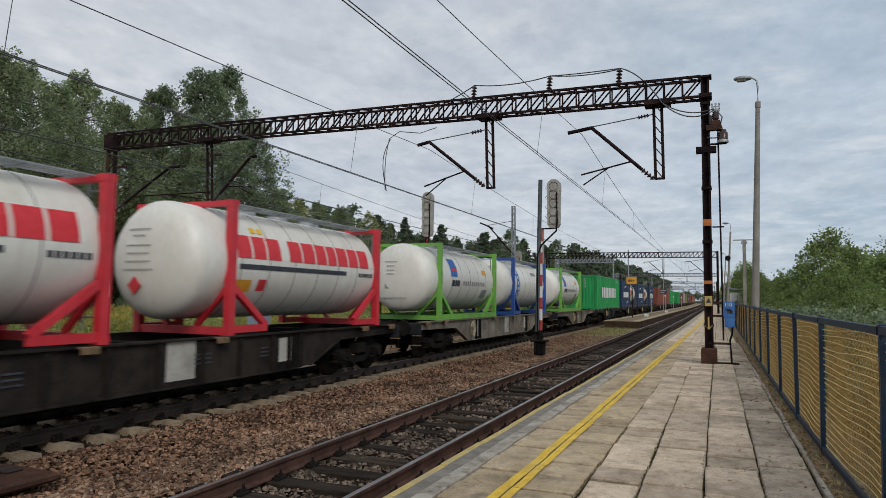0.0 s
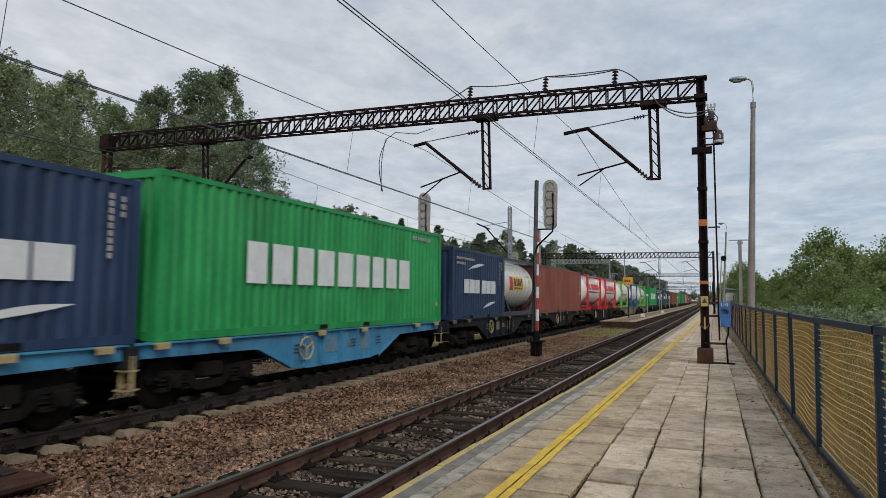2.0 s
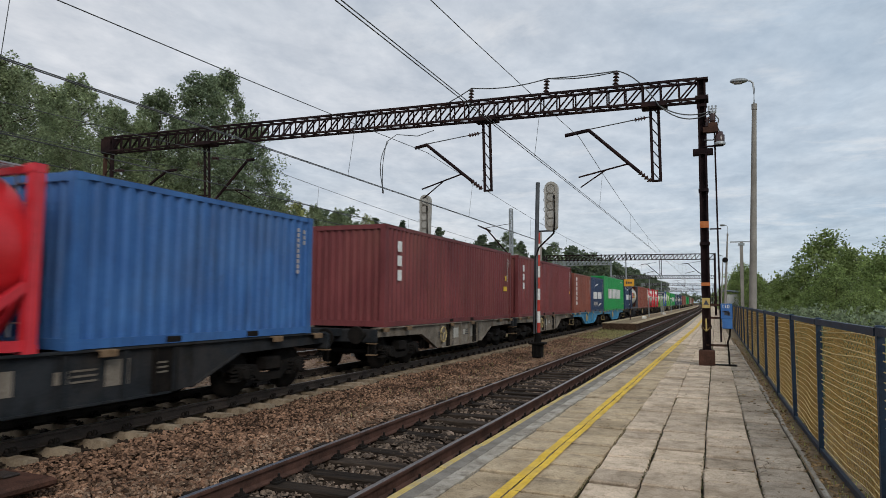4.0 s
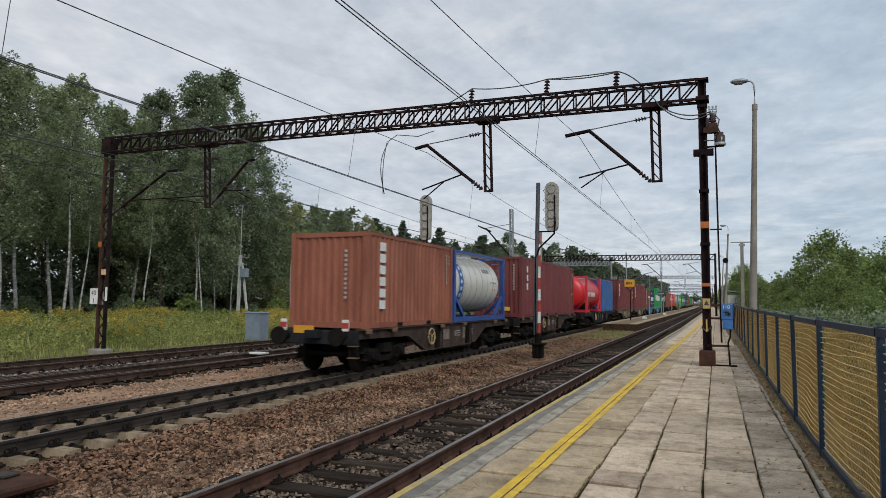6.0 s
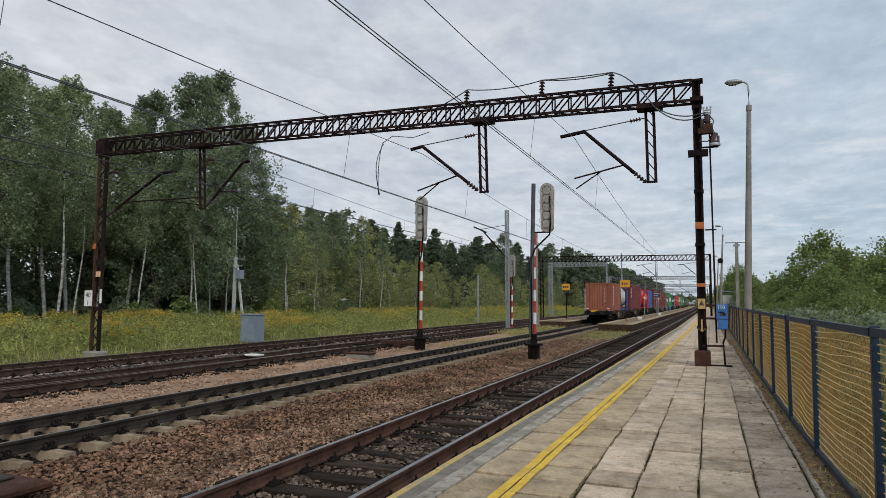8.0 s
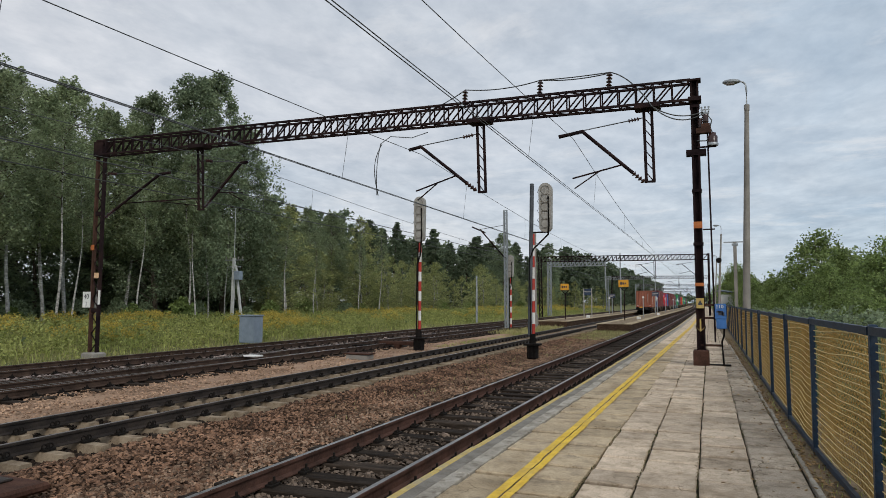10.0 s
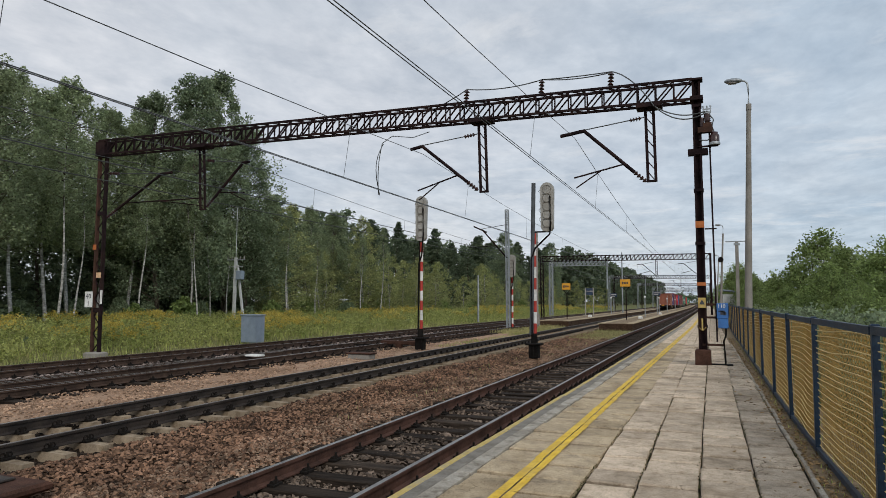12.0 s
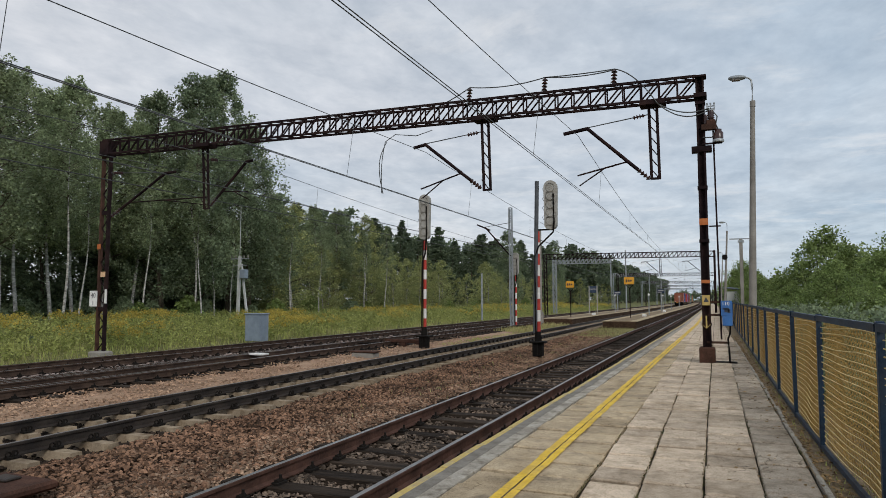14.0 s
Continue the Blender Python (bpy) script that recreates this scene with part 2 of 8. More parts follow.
M = dict(
    soil=mat("soil", (0.07, 0.065, 0.03), (0.13, 0.11, 0.06), scale=0.4, fine=9, bump=0.5, dist=0.05, coords="World"),
    turf=mat("meadow_turf", (0.085, 0.10, 0.030), (0.185, 0.175, 0.075), scale=0.7, fine=14, bump=0.8, dist=0.05, coords="World"),
    ballast=mat("ballast_bed", (0.022, 0.013, 0.008), (0.095, 0.057, 0.036), scale=2.2, fine=22, bump=1.0, dist=0.05, fine_mix=0.7, coords="World", dirt=(0.08, 0.052, 0.032), dirt_amount=0.6),
    stone=mat("ballast_stone", (0.085, 0.048, 0.031), (0.245, 0.142, 0.090), scale=1.2, fine=40, bump=0.4, island=0.75, coords="World", dirt=(0.24, 0.158, 0.095), dirt_amount=0.6),
    stone_tan=mat("dusty_ballast_stone", (0.14, 0.092, 0.062), (0.34, 0.23, 0.157), scale=1.2, fine=40, bump=0.4, island=0.6, coords="World", dirt=(0.14, 0.09, 0.06), dirt_amount=0.5),
    # oily brown stone, its colour deepened to hold the shade under the train
    stone_dark=mat("oily_ballast_stone", (0.012, 0.009, 0.007), (0.058, 0.041, 0.030), scale=1.5, fine=40, bump=0.4, island=0.6, coords="World"),
    stone_grey=mat("ballast_stone_grey", (0.055, 0.042, 0.032), (0.20, 0.15, 0.115), scale=1.5, fine=40, bump=0.4, island=0.7, coords="World", dirt=(0.11, 0.075, 0.055), dirt_amount=0.6),
    stone_pale=mat("pale_ballast_stone", (0.15, 0.115, 0.10), (0.36, 0.29, 0.26), scale=1.5, fine=40, bump=0.4, island=0.6, coords="World", dirt=(0.10, 0.07, 0.055), dirt_amount=0.5),
    gravel=mat("tan_gravel", (0.26, 0.165, 0.108), (0.44, 0.295, 0.198), scale=1.0, fine=35, bump=0.8, dist=0.02, fine_mix=0.55, coords="World", dirt=(0.16, 0.12, 0.09), dirt_amount=0.5),
    pebble=mat("tan_pebble", (0.25, 0.158, 0.104), (0.43, 0.285, 0.19), scale=1.3, fine=40, bump=0.2, island=0.4, coords="World"),
    rail_side=mat("rail_rust", (0.045, 0.026, 0.02), (0.105, 0.055, 0.042), rough=0.75, scale=3, fine=40, bump=0.4, coords="World"),
    rail_brown=mat("rail_brown_grime", (0.034, 0.023, 0.018), (0.088, 0.058, 0.044), rough=0.75, scale=3, fine=40, bump=0.3, coords="World"),
    rail_dark=mat("rail_grime", (0.018, 0.014, 0.012), (0.050, 0.038, 0.031), rough=0.62, scale=3, fine=40, bump=0.3, coords="World"),
    rail_top=mat("rail_polished", (0.20, 0.19, 0.185), (0.34, 0.33, 0.32), rough=0.38, metal=0.9, scale=2, fine=50, bump=0.1, coords="World"),
    rail_dull=mat("rail_dull_top", (0.16, 0.14, 0.13), (0.27, 0.245, 0.23), rough=0.5, metal=0.6, scale=2, fine=50, bump=0.1, coords="World"),
    timber=mat("sleeper_timber", (0.013, 0.010, 0.008), (0.055, 0.041, 0.031), rough=0.9, scale=3, fine=18, bump=0.8, stretch=(0.35, 3, 3), random_tint=0.3, coords="World"),
    concrete_sleeper=mat("sleeper_concrete", (0.22, 0.168, 0.117), (0.36, 0.285, 0.20), rough=0.9, scale=4, fine=50, bump=0.3, random_tint=0.15, coords="World", dirt=(0.10, 0.075, 0.055), dirt_amount=0.6),
    iron=mat("black_iron", (0.006, 0.0055, 0.005), (0.017, 0.014, 0.012), rough=0.85, metal=0.0, scale=4, fine=30, bump=0.3),
    slab=mat("slab_concrete", (0.45, 0.36, 0.265), (0.67, 0.545, 0.42), fine_mix=0.6, rough=0.92, scale=9.0, fine=75, bump=0.55, dist=0.006, random_tint=0.22, coords="World", dirt=(0.18, 0.145, 0.10), dirt_amount=0.6),
    # darker slab tone for the lane next to the fence
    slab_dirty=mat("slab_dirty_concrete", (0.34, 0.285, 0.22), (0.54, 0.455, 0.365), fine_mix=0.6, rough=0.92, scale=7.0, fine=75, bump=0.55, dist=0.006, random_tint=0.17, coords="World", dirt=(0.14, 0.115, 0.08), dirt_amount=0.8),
    slab_edge=mat("slab_edge_concrete", (0.37, 0.29, 0.19), (0.56, 0.45, 0.31), fine_mix=0.6, rough=0.92, scale=8.0, fine=75, bump=0.45, dist=0.006, random_tint=0.10, coords="World", dirt=(0.17, 0.14, 0.11), dirt_amount=0.7),
    coping=mat("coping_concrete", (0.27, 0.24, 0.195), (0.47, 0.435, 0.375), rough=0.9, scale=3, fine=45, bump=0.4, coords="World", dirt=(0.15, 0.13, 0.11), dirt_amount=0.7),
    kerb=mat("kerb_concrete", (0.15, 0.135, 0.115), (0.25, 0.23, 0.20), rough=0.92, scale=4, fine=45, bump=0.4, coords="World"),
    foot_dirt=mat("dirt_strip", (0.15, 0.11, 0.07), (0.30, 0.225, 0.145), scale=5, fine=30, bump=0.8, dist=0.02, coords="World", dirt=(0.08, 0.08, 0.03)),
    joint=mat("joint_dirt", (0.025, 0.021, 0.013), (0.075, 0.064, 0.036), scale=6, fine=40, bump=0.6, coords="World"),
    yellow=mat("yellow_line_paint", (0.58, 0.36, 0.03), (0.80, 0.54, 0.06), rough=0.7, scale=5, fine=40, bump=0.3, coords="World", dirt=(0.34, 0.25, 0.13), dirt_amount=0.55),
    yellow_worn=mat("worn_yellow_paint", (0.45, 0.33, 0.11), (0.50, 0.39, 0.16), rough=0.85, scale=7, fine=30, bump=0.4, coords="World", dirt=(0.27, 0.25, 0.21), dirt_amount=1.0),
    mast=mat("gantry_paint", (0.008, 0.005, 0.006), (0.024, 0.013, 0.014), rough=0.8, scale=3, fine=40, bump=0.3, dirt=(0.05, 0.026, 0.019), dirt_amount=0.5),
    mast_rust=mat("rusty_mast", (0.04, 0.022, 0.016), (0.095, 0.047, 0.033), rough=0.8, scale=2.5, fine=40, bump=0.4, dirt=(0.03, 0.02, 0.018), dirt_amount=0.7),
    galv=mat("galvanised_steel", (0.26, 0.28, 0.29), (0.40, 0.42, 0.43), rough=0.5, metal=0.5, scale=3, fine=40, bump=0.15),
    wire=mat("wire_copper_grey", (0.07, 0.075, 0.075), (0.11, 0.115, 0.115), rough=0.5, metal=0.3, bump=0),
    insul=mat("brown_insulator", (0.03, 0.012, 0.01), (0.05, 0.022, 0.018), rough=0.25, bump=0),
    pale_pole=mat("pale_pole_concrete", (0.36, 0.37, 0.36), (0.52, 0.53, 0.52), rough=0.85, scale=2, fine=30, bump=0.3, dirt=(0.25, 0.25, 0.24)),
    conc=mat("pole_concrete", (0.19, 0.175, 0.155), (0.30, 0.28, 0.25), rough=0.9, scale=2, fine=30, bump=0.35, dirt=(0.22, 0.20, 0.17)),
    pole_grey=mat("slate_pole_paint", (0.05, 0.055, 0.062), (0.10, 0.11, 0.12), rough=0.55, scale=3, fine=30, bump=0.15),
    signal_back=mat("signal_grey_paint", (0.27, 0.26, 0.235), (0.40, 0.385, 0.35), rough=0.6, scale=4, fine=40, bump=0.2, dirt=(0.2, 0.17, 0.13), dirt_amount=0.5),
    red_paint=mat("signal_red_paint", (0.36, 0.035, 0.025), (0.5, 0.06, 0.045), rough=0.6, scale=5, fine=40, bump=0.2, dirt=(0.16, 0.05, 0.04)),
    white_paint=mat("signal_white_paint", (0.62, 0.61, 0.58), (0.78, 0.77, 0.74), rough=0.6, scale=5, fine=40, bump=0.2, dirt=(0.4, 0.37, 0.32)),
    orange_band=mat("orange_band", (0.36, 0.10, 0.025), (0.48, 0.16, 0.05), rough=0.7),
    fence=mat("fence_blue_paint", (0.007, 0.017, 0.036), (0.016, 0.038, 0.072), rough=0.5, scale=6, fine=50, bump=0.2, dirt=(0.07, 0.06, 0.05)),
    reed=mat("fence_mat", (0.54, 0.345, 0.08), (0.79, 0.555, 0.18), rough=0.85, scale=3, fine=30, bump=0.7, dist=0.02, stretch=(4, 4, 0.6), dirt=(0.11, 0.095, 0.03), dirt_amount=0.6),
    netting=mat("netting_wire", (0.31, 0.195, 0.055), (0.47, 0.305, 0.10), rough=0.6, scale=6, fine=40, bump=0),
    mesh_wire=mat("fence_wire", (0.52, 0.39, 0.15), (0.70, 0.55, 0.25), rough=0.5, scale=6, fine=40, bump=0),
    blue_box=mat("blue_enamel", (0.025, 0.10, 0.30), (0.045, 0.16, 0.42), rough=0.45, scale=4, fine=40, bump=0.1, dirt=(0.03, 0.06, 0.12)),
    cabinet=mat("cabinet_grey", (0.165, 0.205, 0.25), (0.23, 0.275, 0.325), rough=0.6, scale=3, fine=40, bump=0.1),
    bark=mat("bark", (0.05, 0.04, 0.03), (0.13, 0.105, 0.08), rough=0.95, scale=3, fine=20, bump=0.8, stretch=(1, 1, 0.3)),
    birch_bark=mat("birch_bark", (0.20, 0.195, 0.18), (0.56, 0.545, 0.51), rough=0.85, scale=2.5, fine=9, bump=0.5, stretch=(1, 1, 2.5), dirt=(0.05, 0.045, 0.04), dirt_amount=0.9),
    leaf_birch=leaf_mat("birch_leaves", (0.165, 0.21, 0.112), (0.325, 0.375, 0.205), 0.5),
    leaf_dark=leaf_mat("alder_leaves", (0.135, 0.18, 0.105), (0.285, 0.34, 0.195), 0.5),
    leaf_young=leaf_mat("young_tree_leaves", (0.235, 0.27, 0.110), (0.43, 0.43, 0.18), 0.45),
    leaf_pine=leaf_mat("pine_needles", (0.09, 0.122, 0.076), (0.175, 0.215, 0.125)),
    leaf_bush=leaf_mat("bush_leaves", (0.135, 0.19, 0.060), (0.27, 0.335, 0.115), 0.5),
    grass=leaf_mat("meadow_grass", (0.25, 0.25, 0.095), (0.43, 0.395, 0.18), 0.4),
    goldenrod=leaf_mat("goldenrod_flowers", (0.36, 0.28, 0.055), (0.54, 0.42, 0.095), 0.35),
    weed=leaf_mat("weed_leaves", (0.215, 0.25, 0.070), (0.42, 0.43, 0.145), 0.5),
    litter=mat("dry_leaves", (0.13, 0.085, 0.04), (0.30, 0.20, 0.10), scale=3, fine=30, bump=0.2, island=0.6),
    moss=mat("joint_moss", (0.045, 0.05, 0.02), (0.11, 0.11, 0.045), scale=3, fine=30, bump=0.2, island=0.5),
    faded_orange=mat("faded_orange_plate", (0.58, 0.36, 0.20), (0.72, 0.48, 0.29), rough=0.7, scale=6, fine=40, bump=0.1),
    faded_yellow=mat("faded_yellow_plate", (0.50, 0.36, 0.09), (0.62, 0.46, 0.16), rough=0.7, scale=6, fine=50, bump=0.1, dirt=(0.30, 0.20, 0.10), dirt_amount=0.7),
    # the train
    maroon=mat("maroon_paint", (0.125, 0.028, 0.030), (0.19, 0.047, 0.048), rough=0.55, scale=1.1, fine=25, bump=0.15, dirt=(0.16, 0.06, 0.045), dirt_amount=0.6, stretch=(1, 1, 0.35)),
    brown=mat("rust_brown_paint", (0.175, 0.052, 0.036), (0.26, 0.085, 0.058), rough=0.55, scale=1.1, fine=25, bump=0.15, dirt=(0.15, 0.055, 0.038), dirt_amount=0.6, stretch=(1, 1, 0.35)),
    brown_pale=mat("faded_brown_paint", (0.235, 0.080, 0.048), (0.33, 0.122, 0.076), rough=0.6, scale=1.1, fine=25, bump=0.15, dirt=(0.19, 0.07, 0.042), dirt_amount=0.6, stretch=(1, 1, 0.35)),
    green=mat("green_paint", (0.012, 0.22, 0.055), (0.03, 0.33, 0.095), rough=0.5, scale=1.0, fine=25, bump=0.1, dirt=(0.03, 0.14, 0.05), dirt_amount=0.45, stretch=(1, 1, 0.35)),
    navy=mat("navy_paint", (0.013, 0.030, 0.073), (0.028, 0.055, 0.120), rough=0.5, scale=1.0, fine=25, bump=0.1, dirt=(0.05, 0.06, 0.09), dirt_amount=0.5, stretch=(1, 1, 0.35)),
    blue=mat("mid_blue_paint", (0.03, 0.10, 0.28), (0.05, 0.15, 0.37), rough=0.5, scale=1.0, fine=25, bump=0.1, dirt=(0.06, 0.09, 0.16)),
    grey_box=mat("grey_container_paint", (0.22, 0.24, 0.26), (0.33, 0.35, 0.37), rough=0.55, scale=1.0, fine=25, bump=0.1, dirt=(0.15, 0.12, 0.10)),
    roof=mat("dusty_roof_paint", (0.10, 0.07, 0.06), (0.18, 0.14, 0.12), rough=0.8, scale=1, fine=20, bump=0.2),
    tank=mat("white_tank_shell", (0.63, 0.612, 0.55), (0.755, 0.735, 0.68), rough=0.42, scale=0.8, fine=14, bump=0.03, dirt=(0.52, 0.47, 0.38), dirt_amount=0.5, stretch=(1, 1, 0.4)),
    red_tank=mat("red_tank_shell", (0.50, 0.012, 0.018), (0.62, 0.025, 0.03), rough=0.35, scale=1, fine=20, bump=0.03, dirt=(0.3, 0.02, 0.02)),
    red_frame=mat("red_frame_paint", (0.50, 0.018, 0.03), (0.62, 0.035, 0.05), rough=0.45, scale=3, fine=30, bump=0.1, dirt=(0.25, 0.03, 0.03)),
    green_frame=mat("lime_frame_paint", (0.12, 0.33, 0.045), (0.19, 0.44, 0.08), rough=0.45, scale=3, fine=30, bump=0.1, dirt=(0.1, 0.2, 0.05)),
    blue_frame=mat("blue_frame_paint", (0.015, 0.06, 0.26), (0.03, 0.10, 0.36), rough=0.45, scale=3, fine=30, bump=0.1, dirt=(0.04, 0.05, 0.1)),
    grey_frame=mat("dark_frame_paint", (0.035, 0.04, 0.05), (0.08, 0.085, 0.095), rough=0.55, scale=3, fine=30, bump=0.1),
    step_tan=mat("worn_tan_paint", (0.11, 0.072, 0.042), (0.26, 0.17, 0.10), rough=0.8, scale=4, fine=30, bump=0.2, dirt=(0.07, 0.05, 0.035), dirt_amount=0.6),
    wagon_grey=mat("wagon_taupe_paint", (0.125, 0.106, 0.085), (0.285, 0.25, 0.205), rough=0.75, scale=1.4, fine=25, bump=0.25, dirt=(0.08, 0.062, 0.048), dirt_amount=0.7),
    wagon_brown=mat("wagon_brown_grime", (0.042, 0.030, 0.026), (0.095, 0.070, 0.059), rough=0.8, scale=1.4, fine=25, bump=0.25, dirt=(0.05, 0.035, 0.03), dirt_amount=0.8),
    wagon_dark=mat("wagon_dark_paint", (0.012, 0.0145, 0.017), (0.030, 0.033, 0.037), rough=0.74, scale=1.4, fine=25, bump=0.2, dirt=(0.05, 0.042, 0.036), dirt_amount=0.8),
    wagon_blue=mat("wagon_blue_paint", (0.045, 0.20, 0.35), (0.075, 0.28, 0.45), rough=0.6, scale=1.4, fine=25, bump=0.2, dirt=(0.06, 0.10, 0.13), dirt_amount=0.7),
    letter_white=mat("white_marking", (0.62, 0.62, 0.60), (0.74, 0.74, 0.72), rough=0.6, scale=3, fine=30, bump=0),
    blue_plate=mat("faded_blue_plate", (0.10, 0.19, 0.25), (0.17, 0.27, 0.33), rough=0.7, scale=4, fine=30, bump=0, dirt=(0.10, 0.10, 0.10), dirt_amount=0.7),
    plate_grey=mat("plate_grey", (0.34, 0.33, 0.29), (0.50, 0.48, 0.43), rough=0.6, scale=3, fine=30, bump=0, dirt=(0.22, 0.19, 0.15), dirt_amount=0.6),
    letter_soft=mat("soft_grey_marking", (0.30, 0.30, 0.30), (0.40, 0.40, 0.39), rough=0.6, scale=3, fine=30, bump=0),
    seam=mat("cladding_seam", (0.12, 0.115, 0.11), (0.22, 0.21, 0.20), rough=0.6, scale=2, fine=20, bump=0),
    letter_faint=mat("faded_marking", (0.30, 0.275, 0.255), (0.42, 0.39, 0.37), rough=0.6, scale=3, fine=30, bump=0),
    letter_red=mat("red_marking", (0.56, 0.03, 0.04), (0.64, 0.045, 0.055), rough=0.55, bump=0),
    letter_grey=mat("grey_marking", (0.20, 0.20, 0.20), (0.27, 0.27, 0.27), rough=0.6, bump=0),
    letter_dark=mat("dark_marking", (0.03, 0.035, 0.045), (0.06, 0.065, 0.08), rough=0.6, bump=0),
    letter_blue=mat("blue_marking", (0.02, 0.10, 0.36), (0.035, 0.15, 0.45), rough=0.5, bump=0),
    sign_orange=mat("orange_sign", (0.58, 0.27, 0.02), (0.68, 0.34, 0.04), rough=0.6, bump=0),
    sign_yellow=mat("yellow_sign", (0.70, 0.42, 0.03), (0.78, 0.50, 0.05), rough=0.6, bump=0),
    sign_navy=mat("navy_sign", (0.025, 0.04, 0.07), (0.04, 0.06, 0.10), rough=0.5, bump=0),
    shed_wall=mat("shed_wall_paint", (0.40, 0.41, 0.40), (0.5, 0.5, 0.48), rough=0.8, scale=1, fine=20, bump=0.2),
    brake_cream=mat("cream_paint", (0.33, 0.25, 0.11), (0.48, 0.38, 0.19), rough=0.7, scale=5, fine=40, bump=0.2, dirt=(0.14, 0.10, 0.06), dirt_amount=0.6),
    wagon_black=mat("wagon_black_grime", (0.009, 0.0075, 0.007), (0.032, 0.026, 0.022), rough=0.75, scale=1.4, fine=25, bump=0.25, dirt=(0.075, 0.058, 0.046), dirt_amount=0.6),
)

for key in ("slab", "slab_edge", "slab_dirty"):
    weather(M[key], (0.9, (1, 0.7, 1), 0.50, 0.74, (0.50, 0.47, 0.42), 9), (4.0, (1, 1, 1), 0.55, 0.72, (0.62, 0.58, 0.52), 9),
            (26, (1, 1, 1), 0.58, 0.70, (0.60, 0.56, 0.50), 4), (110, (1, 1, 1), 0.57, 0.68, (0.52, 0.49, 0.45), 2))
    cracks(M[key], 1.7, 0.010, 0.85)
weather(M["coping"], (7, (1, 1, 1), 0.52, 0.66, (0.55, 0.52, 0.48), 8), (90, (1, 1, 1), 0.58, 0.70, (0.6, 0.58, 0.55), 2))
weather(M["yellow"], (3.0, (1, 0.6, 1), 0.58, 0.72, (0.70, 0.68, 0.62), 8), (60, (1, 1, 1), 0.62, 0.72, (0.6, 0.58, 0.5), 3))
weather(M["concrete_sleeper"], (5, (1, 1, 1), 0.5, 0.7, (0.55, 0.5, 0.44), 8))
weather(M["gravel"], (0.5, (1, 0.5, 1), 0.5, 0.7, (0.62, 0.56, 0.52), 8))
# rain streaks and rubbed patches on the boxes
for key in ("maroon", "brown", "brown_pale", "green", "navy", "blue", "grey_box"):
    weather(M[key], (3.0, (1, 1.4, 0.12), 0.52, 0.74, (0.66, 0.62, 0.60), 7), (14, (1, 1, 0.25), 0.60, 0.74, (0.62, 0.58, 0.55), 5))
for key in ("wagon_grey", "wagon_brown", "wagon_blue", "wagon_dark"):
    weather(M[key], (2.2, (1, 1.2, 0.35), 0.52, 0.70, (0.50, 0.44, 0.38), 8), (20, (1, 1, 0.4), 0.60, 0.72, (0.55, 0.46, 0.38), 4))
weather(M["tank"], (1.6, (1, 1.5, 0.2), 0.56, 0.76, (0.84, 0.80, 0.72), 8))

# ---------------------------------------------------------------- mesh tools


